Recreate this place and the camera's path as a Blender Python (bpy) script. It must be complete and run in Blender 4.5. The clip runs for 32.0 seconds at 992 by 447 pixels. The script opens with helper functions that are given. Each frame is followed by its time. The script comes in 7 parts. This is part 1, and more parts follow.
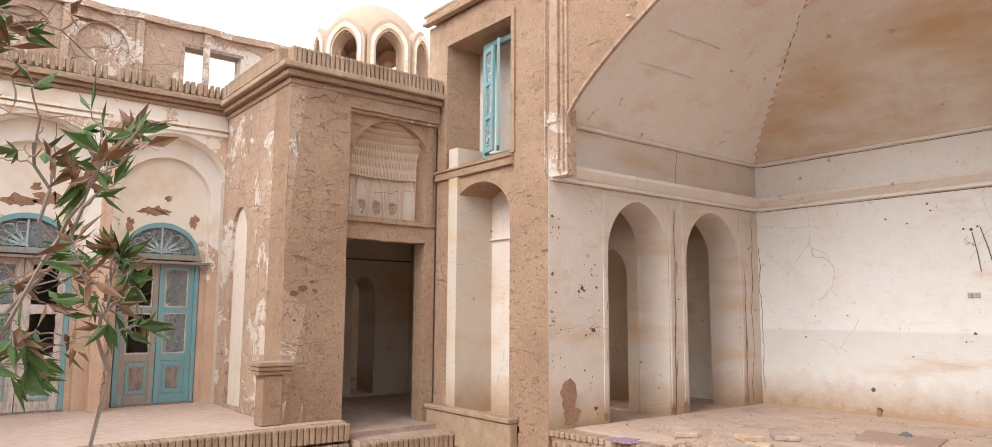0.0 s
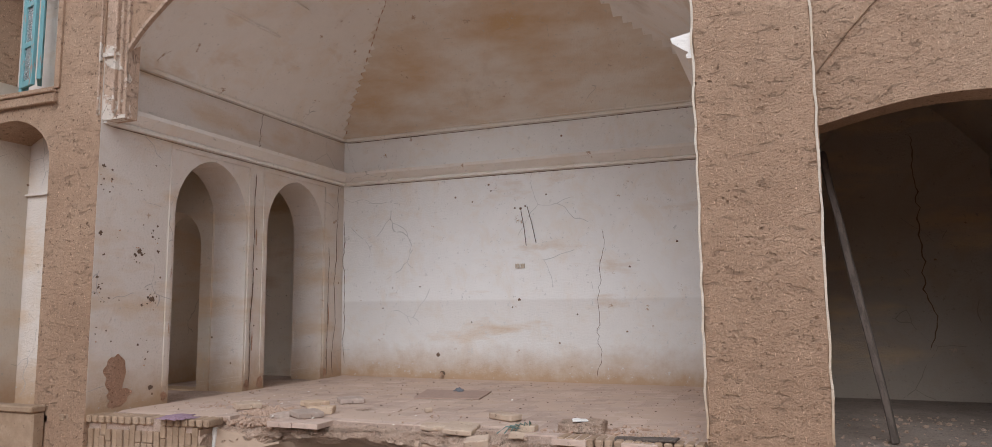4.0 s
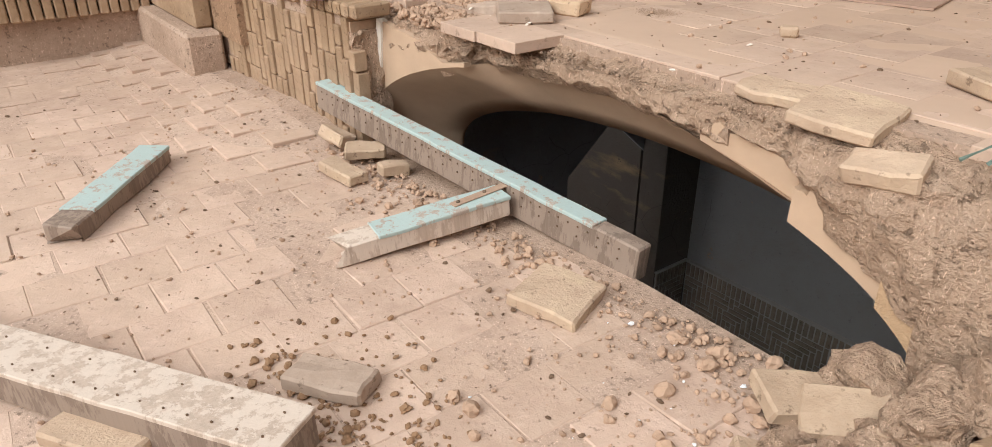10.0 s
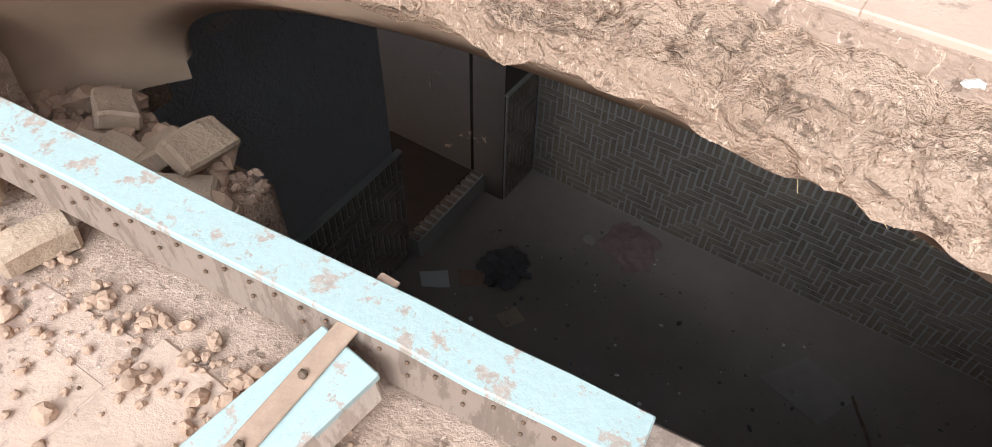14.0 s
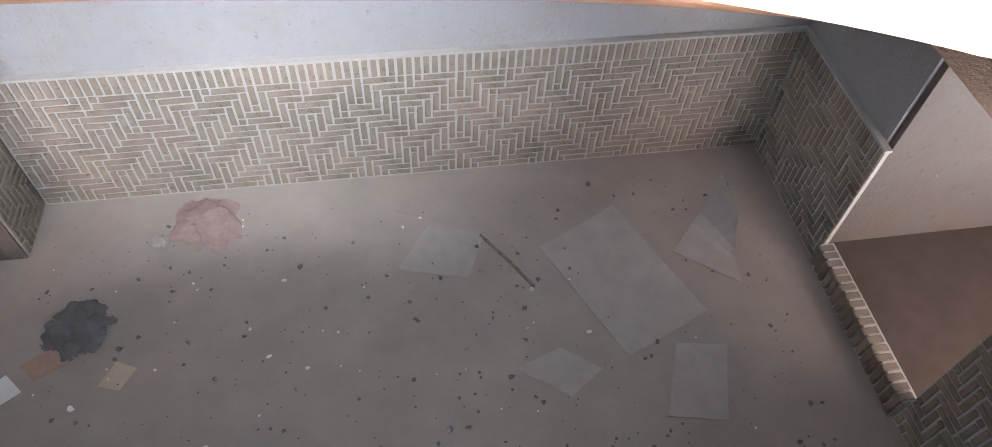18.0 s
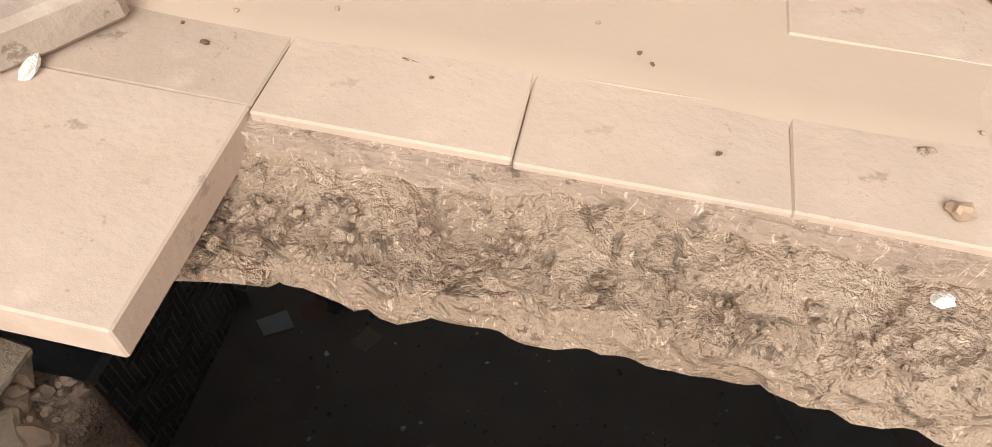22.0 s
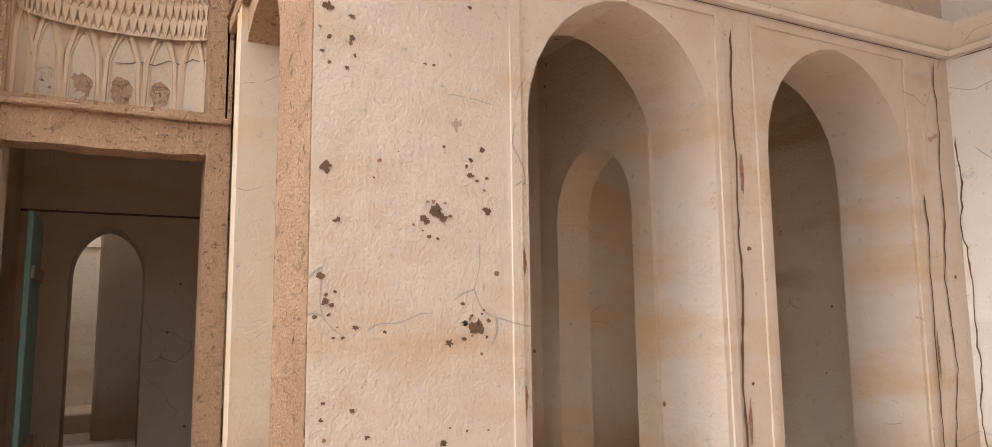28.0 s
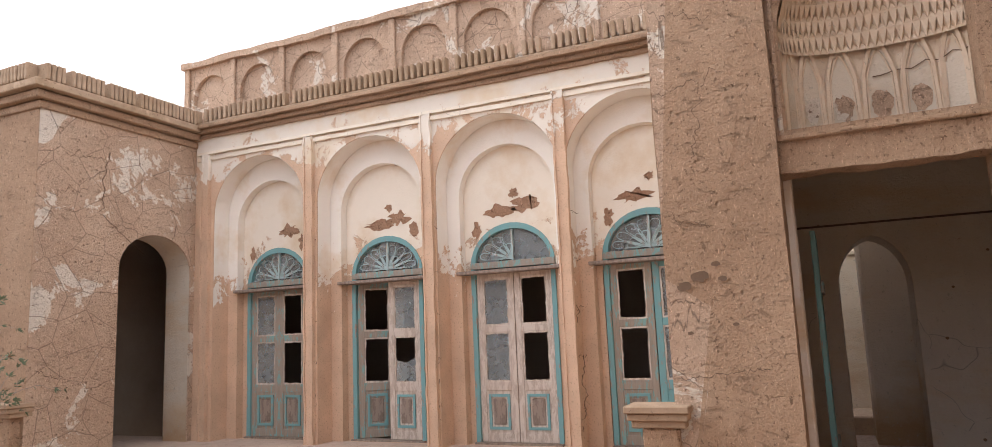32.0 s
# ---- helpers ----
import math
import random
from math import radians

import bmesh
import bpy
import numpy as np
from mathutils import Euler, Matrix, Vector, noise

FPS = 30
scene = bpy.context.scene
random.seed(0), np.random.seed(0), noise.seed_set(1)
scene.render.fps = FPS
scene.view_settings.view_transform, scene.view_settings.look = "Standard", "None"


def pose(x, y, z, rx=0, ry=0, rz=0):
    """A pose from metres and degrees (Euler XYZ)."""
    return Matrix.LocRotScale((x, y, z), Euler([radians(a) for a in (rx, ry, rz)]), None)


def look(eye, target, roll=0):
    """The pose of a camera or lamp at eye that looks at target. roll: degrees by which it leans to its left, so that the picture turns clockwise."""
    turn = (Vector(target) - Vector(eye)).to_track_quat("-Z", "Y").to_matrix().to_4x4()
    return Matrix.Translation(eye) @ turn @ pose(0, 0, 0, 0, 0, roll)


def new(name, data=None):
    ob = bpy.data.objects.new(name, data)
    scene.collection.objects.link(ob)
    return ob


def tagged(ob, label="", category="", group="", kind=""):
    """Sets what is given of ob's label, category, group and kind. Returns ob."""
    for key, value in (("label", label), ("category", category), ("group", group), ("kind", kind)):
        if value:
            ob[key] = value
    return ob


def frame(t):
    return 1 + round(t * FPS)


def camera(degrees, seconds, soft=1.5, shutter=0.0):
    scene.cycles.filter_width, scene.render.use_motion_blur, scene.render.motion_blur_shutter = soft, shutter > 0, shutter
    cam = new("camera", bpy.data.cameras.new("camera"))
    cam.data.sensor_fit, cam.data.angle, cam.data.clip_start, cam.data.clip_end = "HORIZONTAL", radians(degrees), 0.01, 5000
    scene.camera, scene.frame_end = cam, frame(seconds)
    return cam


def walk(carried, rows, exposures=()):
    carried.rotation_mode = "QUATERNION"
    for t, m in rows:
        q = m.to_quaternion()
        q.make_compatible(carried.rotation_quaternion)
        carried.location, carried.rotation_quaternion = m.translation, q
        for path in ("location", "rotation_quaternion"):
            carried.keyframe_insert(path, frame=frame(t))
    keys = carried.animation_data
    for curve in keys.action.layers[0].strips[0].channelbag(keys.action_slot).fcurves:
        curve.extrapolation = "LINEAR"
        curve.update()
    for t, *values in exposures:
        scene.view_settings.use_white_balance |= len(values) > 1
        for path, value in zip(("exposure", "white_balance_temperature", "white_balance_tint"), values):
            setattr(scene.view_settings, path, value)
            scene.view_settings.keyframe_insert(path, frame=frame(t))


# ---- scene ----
cam = camera(68.3, 32.0, soft=0.8)
PATH = [
    (0, (6.127, -5.936, 2.016), (4.566, -4.708, 2.256), 0.4),
    (0.5, (6.177, -5.862, 1.97), (4.557, -4.744, 2.326), 0.1),
    (1, (6.201, -5.793, 1.932), (4.572, -4.691, 2.296), 0.1),
    (1.5, (6.237, -5.711, 1.953), (4.607, -4.612, 2.321), -0.1),
    (2, (6.268, -5.635, 1.963), (4.832, -4.292, 2.332), 0.0),
    (2.5, (6.229, -5.623, 2.002), (5.107, -4.01, 2.375), 0.1),
    (4.5, (6.172, -5.195, 1.59), (5.461, -3.331, 1.726), -0.5),
    (5, (6.093, -4.925, 1.538), (5.423, -3.041, 1.502), -0.5),
    (5.5, (6.031, -4.7, 1.475), (5.393, -2.815, 1.27), -0.5),
    (6, (6.056, -4.317, 1.436), (5.416, -2.443, 1.154), -0.8),
    (6.5, (6.025, -3.992, 1.421), (5.397, -2.149, 0.963), -0.5),
    (7, (5.906, -3.595, 1.435), (5.282, -1.759, 0.947), -0.4),
    (7.5, (5.814, -3.169, 1.402), (5.082, -1.374, 0.909), -0.1),
    (8, (5.732, -2.851, 1.375), (4.809, -1.171, 0.806), -0.2),
    (8.5, (5.479, -2.519, 1.357), (4.406, -0.955, 0.721), 0.0),
    (9, (5.239, -2.233, 1.315), (3.912, -0.918, 0.601), -0.2),
    (9.5, (4.997, -1.964, 1.376), (3.576, -0.879, 0.479), -0.5),
    (10, (4.637, -1.819, 1.384), (3.205, -0.756, 0.478), -0.0),
    (10.5, (4.344, -1.587, 1.349), (2.899, -0.546, 0.438), -0.8),
    (11, (4.049, -1.401, 1.336), (2.634, -0.385, 0.354), -1.4),
    (11.5, (3.736, -1.283, 1.319), (2.336, -0.271, 0.313), -1.1),
    (12, (3.556, -1.114, 1.289), (2.208, -0.095, 0.219), -1.4),
    (12.5, (3.408, -0.885, 1.235), (2.228, 0.192, 0.032), -1.3),
    (13, (3.215, -0.76, 1.193), (2.216, 0.362, -0.127), 0.0),
    (13.5, (3.009, -0.659, 1.157), (2.14, 0.442, -0.268), 1.1),
    (15.5, (2.911, -0.176, 0.854), (2.645, 0.994, -0.746), 0.9),
    (16, (2.938, -0.127, 0.722), (2.718, 1.056, -0.875), 1.3),
    (16.5, (2.936, -0.139, 0.705), (2.806, 1.037, -0.908), 2.2),
    (17, (3.005, -0.167, 0.707), (3.047, 1.03, -0.895), 3.3),
    (17.5, (3.083, -0.181, 0.709), (3.26, 1.021, -0.879), 3.9),
    (18, (3.143, -0.188, 0.717), (3.4, 1.015, -0.86), 4.1),
    (18.5, (3.113, -0.218, 0.743), (3.405, 0.998, -0.818), 4.4),
    (19, (3.047, -0.186, 0.762), (3.347, 1.03, -0.797), 4.8),
    (19.5, (2.977, -0.192, 0.785), (3.262, 1.029, -0.773), 4.9),
    (20, (2.924, -0.201, 0.834), (3.077, 1.04, -0.726), 4.3),
    (20.5, (2.889, -0.215, 0.907), (2.94, 1.027, -0.659), 4.0),
    (21, (2.823, -0.232, 0.991), (2.772, 1.007, -0.578), 3.9),
    (21.5, (2.759, -0.246, 1.11), (2.621, 0.977, -0.467), 3.6),
    (22, (2.713, -0.264, 1.22), (2.501, 0.951, -0.355), 3.2),
    (22.5, (2.651, -0.316, 1.352), (2.364, 0.907, -0.205), 3.2),
    (23, (2.588, -0.395, 1.459), (2.178, 0.792, -0.097), 2.7),
    (23.5, (2.572, -0.445, 1.537), (2.008, 0.689, -0.011), 1.9),
    (24, (2.596, -0.466, 1.579), (1.855, 0.694, 0.128), 1.3),
    (24.5, (2.631, -0.479, 1.617), (1.681, 0.77, 0.377), -0.1),
    (25, (2.669, -0.543, 1.652), (1.55, 0.79, 0.668), -0.2),
    (25.5, (2.743, -0.644, 1.674), (1.486, 0.743, 0.968), -0.4),
    (26, (2.795, -0.703, 1.701), (1.455, 0.721, 1.281), -0.2),
    (26.5, (2.789, -0.745, 1.781), (1.417, 0.702, 1.632), 0.3),
    (28.5, (2.818, -1.09, 1.869), (0.954, -0.449, 2.208), 0.2),
    (29, (2.785, -1.172, 1.89), (0.847, -0.803, 2.218), -0.0),
    (29.5, (2.814, -1.252, 1.915), (0.856, -1.003, 2.238), -0.3),
    (30, (2.823, -1.316, 1.949), (0.852, -1.174, 2.255), -0.8),
    (30.5, (2.828, -1.385, 1.949), (0.851, -1.438, 2.251), -0.9),
    (31, (2.909, -1.511, 1.998), (0.953, -1.825, 2.276), -2.2),
    (31.5, (2.922, -1.5, 1.994), (1.046, -2.131, 2.278), -2.5),
    (32, (2.893, -1.503, 1.953), (1.091, -2.318, 2.251), -2.4),
]

# brightness of the clip's camera: it opens up to look into the cellar
EXPOSURES = [(0.0, 0.75, 6000, 10), (0.5, 0.15, 5900, 10), (1.0, -0.15, 5900, 14), (1.6, -0.25, 5900, 14), (2.5, -0.3, 5900, 13), (4.5, 0.15, 5500, 10), (6.0, 0.3, 5900, 11), (8.0, 0.5, 6700, 10), (9.0, 0.5, 6500, 10), (10.0, 0.6, 6300, 8), (13.5, 0.75, 5900, 7), (15.0, 3.2, 5200, 8), (16.2, 4.2, 4800, 3), (17.5, 4.25, 5700, 11), (19.0, 4.3, 5600, 10), (20.0, 3.9, 5500, 8), (20.5, 2.7, 5800, 8), (21.0, 1.65, 5450, 3), (21.8, 0.95, 6100, 3), (22.6, 0.7, 6200, 7), (24.0, 0.5, 6200, 10), (25.0, 0.0, 6800, 11), (26.0, 0.2, 6600, 12), (28.5, 0.95, 6500, 12), (29.5, 0.95, 6500, 12), (30.2, 0.8, 6500, 12), (31.0, 0.8, 6300, 12), (32.0, 0.7, 6000, 12)]
walk(cam, [(t, look(eye, target, roll)) for t, eye, target, roll in PATH], EXPOSURES)

# ---- world and light ----
SUN_EL, SUN_AZ = radians(35), radians(172)
world = bpy.data.worlds.new("sky")
scene.world = world
world.use_nodes = True
wn, wl = world.node_tree.nodes, world.node_tree.links
bg = wn["Background"]
sky = wn.new("ShaderNodeTexSky")
sky.sky_type, sky.sun_disc, sky.sun_elevation, sky.sun_rotation = "NISHITA", False, SUN_EL, SUN_AZ
sky.dust_density, sky.ozone_density = 3.0, 1.0
wc = wn.new("ShaderNodeTexCoord")
wmap = wn.new("ShaderNodeMapping")
wmap.inputs["Scale"].default_value = (1.0, 1.0, 2.6)
cloud = wn.new("ShaderNodeTexNoise")
cloud.inputs["Scale"].default_value, cloud.inputs["Detail"].default_value, cloud.inputs["Roughness"].default_value = 1.7, 7, 0.55
cramp = wn.new("ShaderNodeValToRGB")
cramp.color_ramp.elements[0].position, cramp.color_ramp.elements[1].position = 0.3, 0.47
wmix = wn.new("ShaderNodeMix")
wmix.data_type = "RGBA"
wl.new(wc.outputs["Generated"], wmap.inputs["Vector"])
wl.new(wmap.outputs["Vector"], cloud.inputs["Vector"])
wl.new(cloud.outputs["Fac"], cramp.inputs["Fac"])
wl.new(cramp.outputs["Color"], wmix.inputs["Factor"])
wl.new(sky.outputs["Color"], wmix.inputs["A"])
wmix.inputs["B"].default_value = (9.2, 9.0, 8.9, 1)
wl.new(wmix.outputs["Result"], bg.inputs["Color"])
bg.inputs["Strength"].default_value = 0.14
sun = new("sun", bpy.data.lights.new("sun", "SUN"))
sun.data.energy, sun.data.angle, sun.data.color = 1.5, radians(35), (1.0, 0.94, 0.86)
sun.rotation_euler = Euler((radians(90) - SUN_EL, 0, radians(180) - SUN_AZ))
sun.location = (0, -20, 30)


# ---- materials ----
def node(nt, kind, **inputs):
    n = nt.nodes.new(kind)
    for key, value in inputs.items():
        n.inputs[key.replace("_", " ")].default_value = value
    return n


def ramp(nt, fac, stops):
    r = nt.nodes.new("ShaderNodeValToRGB")
    r.color_ramp.elements[0].position, r.color_ramp.elements[0].color = stops[0][0], (*stops[0][1], 1)
    r.color_ramp.elements[1].position, r.color_ramp.elements[1].color = stops[-1][0], (*stops[-1][1], 1)
    for p, c in stops[1:-1]:
        e = r.color_ramp.elements.new(p)
        e.color = (*c, 1)
    nt.links.new(fac, r.inputs["Fac"])
    return r.outputs["Color"]


def mixc(nt, fac, a, b, mode="MIX"):
    m = nt.nodes.new("ShaderNodeMix")
    m.data_type, m.blend_type = "RGBA", mode
    for key, v in (("Factor", fac), ("A", a), ("B", b)):
        if isinstance(v, bpy.types.NodeSocket):
            nt.links.new(v, m.inputs[key])
        elif key == "Factor":
            m.inputs[key].default_value = v
        else:
            m.inputs[key].default_value = (*v, 1)
    return m.outputs["Result"]


def noise_of(nt, vec, scale, detail=5, rough=0.55, distortion=0.0):
    n = node(nt, "ShaderNodeTexNoise", Scale=scale, Detail=detail, Roughness=rough, Distortion=distortion)
    nt.links.new(vec, n.inputs["Vector"])
    return n.outputs["Fac"]


def noise_colour(nt, vec, scale):
    n = node(nt, "ShaderNodeTexNoise", Scale=scale, Detail=2, Roughness=0.5)
    nt.links.new(vec, n.inputs["Vector"])
    return n.outputs["Color"]


def stretched(nt, vec, s):
    m = nt.nodes.new("ShaderNodeMapping")
    m.inputs["Scale"].default_value = s
    nt.links.new(vec, m.inputs["Vector"])
    return m.outputs["Vector"]


def step(nt, fac, lo, hi):
    return ramp(nt, fac, [(lo, (0, 0, 0)), (hi, (1, 1, 1))])


def start(name, rough=0.9, metal=0.0):
    m = bpy.data.materials.new(name)
    m.use_nodes = True
    nt = m.node_tree
    b = nt.nodes["Principled BSDF"]
    b.inputs["Roughness"].default_value, b.inputs["Metallic"].default_value = rough, metal
    b.inputs["Specular IOR Level"].default_value = 0.25
    tc = nt.nodes.new("ShaderNodeTexCoord")
    return m, nt, b, tc.outputs["Object"]


def bump(nt, b, height, strength, dist):
    n = node(nt, "ShaderNodeBump", Strength=strength, Distance=dist)
    nt.links.new(height, n.inputs["Height"])
    nt.links.new(n.outputs["Normal"], b.inputs["Normal"])


def add(nt, a, k, c=None, kc=1.0):
    m = nt.nodes.new("ShaderNodeMath")
    m.operation = "MULTIPLY"
    nt.links.new(a, m.inputs[0])
    m.inputs[1].default_value = k
    if c is None:
        return m.outputs[0]
    q = nt.nodes.new("ShaderNodeMath")
    q.operation = "MULTIPLY_ADD"
    nt.links.new(c, q.inputs[0])
    q.inputs[1].default_value = kc
    nt.links.new(m.outputs[0], q.inputs[2])
    return q.outputs[0]


def zheight(nt, vec):
    s = nt.nodes.new("ShaderNodeSeparateXYZ")
    nt.links.new(vec, s.inputs["Vector"])
    return s.outputs["Z"]


def random_tone(nt, col, lo=0.82, hi=1.14):
    oi = nt.nodes.new("ShaderNodeObjectInfo")
    t = ramp(nt, oi.outputs["Random"], [(0, (lo, lo * 0.99, lo * 0.97)), (1, (hi, hi, hi))])
    return mixc(nt, 1.0, col, t, "MULTIPLY")


def mud_plaster(name, base, dark, light, scale=1.0, flake=0.0, relief=0.9):
    m, nt, b, v = start(name, 0.95)
    big, mid, fine = noise_of(nt, v, 0.9 * scale, 6, 0.6), noise_of(nt, v, 7 * scale, 6, 0.65), noise_of(nt, v, 55, 4, 0.7)
    straw = noise_of(nt, stretched(nt, v, (30, 30, 9)), 3.5, 3, 0.6, 1.5)
    c = ramp(nt, big, [(0.3, dark), (0.5, base), (0.72, light)])
    c = mixc(nt, add(nt, mid, 0.5), c, tuple(k * 0.55 for k in base))
    c = mixc(nt, step(nt, fine, 0.56, 0.72), c, tuple(k * 0.62 for k in dark))
    c = mixc(nt, step(nt, straw, 0.6, 0.68), c, tuple(min(1, k * 1.18) for k in light))
    if flake:
        patch = noise_of(nt, v, 1.5, 8, 0.68, 0.4)
        c = mixc(nt, step(nt, patch, 0.6 - flake, 0.615 - flake), c, (0.80, 0.70, 0.59))
        crack = node(nt, "ShaderNodeTexVoronoi", Scale=2.3)
        crack.feature = "DISTANCE_TO_EDGE"
        warp = mixc(nt, 0.12, v, nt.nodes.new("ShaderNodeTexNoise").outputs["Color"], "ADD")
        nt.links.new(warp, crack.inputs["Vector"])
        c = mixc(nt, step(nt, crack.outputs["Distance"], 0.0, 0.012), tuple(k * 0.4 for k in base), c)
    grit = noise_of(nt, v, 24, 6, 0.72)
    c = mixc(nt, step(nt, grit, 0.59, 0.63), c, tuple(k * 0.55 for k in dark))
    pock = node(nt, "ShaderNodeTexVoronoi", Scale=11.0 * scale ** 0.5, Randomness=1.0)
    nt.links.new(mixc(nt, 0.06, v, noise_colour(nt, v, 9), "ADD"), pock.inputs["Vector"])
    pit = step(nt, pock.outputs["Distance"], 0.1, 0.2)
    some = step(nt, noise_of(nt, v, 2.6, 3, 0.6), 0.5, 0.6)
    c = mixc(nt, mixc(nt, some, (1, 1, 1), pit), tuple(k * 0.68 for k in dark), c)
    nt.links.new(c, b.inputs["Base Color"])
    scar = step(nt, noise_of(nt, stretched(nt, v, (1.0, 1.0, 2.6)), 6.5 * scale ** 0.5, 7, 0.62, 0.8), 0.6, 0.645)
    c = mixc(nt, add(nt, scar, 0.3), c, tuple(k * 0.6 for k in dark))
    nt.links.new(c, b.inputs["Base Color"])
    bump(nt, b, add(nt, mid, 1.0, add(nt, fine, 0.7, mixc(nt, scar, mixc(nt, some, (1, 1, 1), pit), (0, 0, 0)), 0.5)), relief, 0.05)
    return m


def white_plaster(name, base=(0.88, 0.845, 0.79), ochre=0.5, dado=None, dirt=0.0, holes=True):
    m, nt, b, v = start(name, 0.88)
    big, mid, fine = noise_of(nt, v, 0.75, 7, 0.62), noise_of(nt, v, 5, 7, 0.66), noise_of(nt, v, 40, 4, 0.7)
    flat = noise_of(nt, stretched(nt, v, (0.5, 0.5, 1.8)), 1.1, 6, 0.6)
    c = mixc(nt, add(nt, mid, 0.5), base, tuple(k * 0.8 for k in base))
    c = mixc(nt, step(nt, noise_of(nt, v, 2.1, 9, 0.7, 0.5), 0.5, 0.66), c, tuple(k * j for k, j in zip(base, (0.92, 0.88, 0.83))))
    if dado:
        edge = node(nt, "ShaderNodeMapRange")
        nt.links.new(zheight(nt, v), edge.inputs["Value"])
        edge.inputs["From Min"].default_value, edge.inputs["From Max"].default_value = dado - 0.015, dado + 0.015
        c = mixc(nt, edge.outputs["Result"], mixc(nt, 1.0, c, (0.9, 0.885, 0.87), "MULTIPLY"), c)
    c = mixc(nt, step(nt, flat, 0.62 - ochre * 0.18, 0.8 - ochre * 0.1), c, (0.6, 0.42, 0.24))
    c = mixc(nt, step(nt, big, 0.66, 0.9), c, (0.47, 0.36, 0.26))
    if dirt:
        low = node(nt, "ShaderNodeMapRange")
        lift = add(nt, mid, 0.5, zheight(nt, v), 1.0)
        nt.links.new(lift, low.inputs["Value"])
        low.inputs["From Min"].default_value, low.inputs["From Max"].default_value = dirt + 0.28, dirt + 0.75
        c = mixc(nt, low.outputs["Result"], (0.46, 0.32, 0.2), c)
    flake = noise_of(nt, v, 3.4, 9, 0.74, 0.3)
    c = mixc(nt, step(nt, flake, 0.65, 0.665), c, (0.5, 0.37, 0.27))
    hair = node(nt, "ShaderNodeTexVoronoi", Scale=1.5)
    hair.feature = "DISTANCE_TO_EDGE"
    nt.links.new(mixc(nt, 0.35, v, noise_colour(nt, v, 1.8), "ADD"), hair.inputs["Vector"])
    c = mixc(nt, step(nt, add(nt, hair.outputs["Distance"], 1.0, step(nt, big, 0.42, 0.5), 0.05), 0.0, 0.006), tuple(k * 0.55 for k in base), c)
    c = mixc(nt, step(nt, noise_of(nt, v, 17, 8, 0.75), 0.6, 0.66), c, tuple(k * 0.7 for k in base))
    if holes:
        pit = node(nt, "ShaderNodeTexVoronoi", Scale=3.1, Randomness=1.0)
        nt.links.new(v, pit.inputs["Vector"])
        c = mixc(nt, step(nt, add(nt, pit.outputs["Distance"], 1.0, fine, 0.05), 0.065, 0.075), (0.24, 0.16, 0.1), c)
    nt.links.new(c, b.inputs["Base Color"])
    bump(nt, b, add(nt, mid, 1.0, add(nt, fine, 0.5, step(nt, flake, 0.65, 0.665), -0.3)), 0.7, 0.02)
    return m


def flaking_coat(name, white, mud, edge):
    """White plaster that has come away from the mud below it: mostly gone under the height of edge."""
    m, nt, b, v = start(name, 0.92)
    mid, fine = noise_of(nt, v, 6, 6, 0.66), noise_of(nt, v, 50, 4, 0.7)
    w = mixc(nt, add(nt, mid, 0.5), white, tuple(k * 0.86 for k in white))
    w = mixc(nt, step(nt, noise_of(nt, v, 1.2, 6, 0.6), 0.5, 0.72), w, (0.70, 0.54, 0.36))
    e = ramp(nt, noise_of(nt, v, 2.2, 6, 0.6), [(0.3, tuple(k * 0.84 for k in mud)), (0.7, tuple(k * 1.12 for k in mud))])
    e = mixc(nt, step(nt, fine, 0.56, 0.7), e, tuple(k * 0.6 for k in mud))
    lift = add(nt, noise_of(nt, v, 3.2, 10, 0.74, 0.3), 3.2, zheight(nt, v), 1.0)
    bound = node(nt, "ShaderNodeMapRange")
    nt.links.new(lift, bound.inputs["Value"])
    bound.inputs["From Min"].default_value, bound.inputs["From Max"].default_value = edge + 1.58, edge + 1.61
    gone = bound.outputs["Result"]
    c = mixc(nt, gone, e, w)
    nt.links.new(c, b.inputs["Base Color"])
    bump(nt, b, add(nt, mid, 0.8, add(nt, fine, 0.5, gone, 0.5)), 0.7, 0.014)
    return m


def brick_mat(name, base, dark, light, tone=True, relief=0.6, dust=0.25):
    m, nt, b, v = start(name, 0.92)
    mid, fine = noise_of(nt, v, 9, 6, 0.65), noise_of(nt, v, 70, 4, 0.7)
    c = ramp(nt, mid, [(0.3, dark), (0.52, base), (0.75, light)])
    c = mixc(nt, add(nt, fine, 0.45), c, tuple(k * 0.52 for k in base))
    c = mixc(nt, step(nt, noise_of(nt, v, 26, 5, 0.7), 0.6, 0.66), c, tuple(k * 0.6 for k in dark))
    c = mixc(nt, step(nt, noise_of(nt, v, 4.3, 6, 0.7), 0.6, 0.75), c, tuple(min(1, k * 1.12) for k in light))
    where = nt.nodes.new("ShaderNodeNewGeometry").outputs["Position"]
    drift = noise_of(nt, where, 1.3, 6, 0.62)
    c = mixc(nt, ramp(nt, drift, [(0.42, (0, 0, 0)), (0.66, (dust,) * 3)]), c, (0.62, 0.475, 0.375))
    stain = noise_of(nt, where, 2.6, 7, 0.7)
    c = mixc(nt, ramp(nt, stain, [(0.56, (0, 0, 0)), (0.74, (0.55,) * 3)]), c, tuple(k * 0.62 for k in dark))
    if tone:
        c = random_tone(nt, c, 0.9, 1.08)
    nt.links.new(c, b.inputs["Base Color"])
    bump(nt, b, add(nt, mid, 0.8, fine, 0.6), relief, 0.012)
    return m


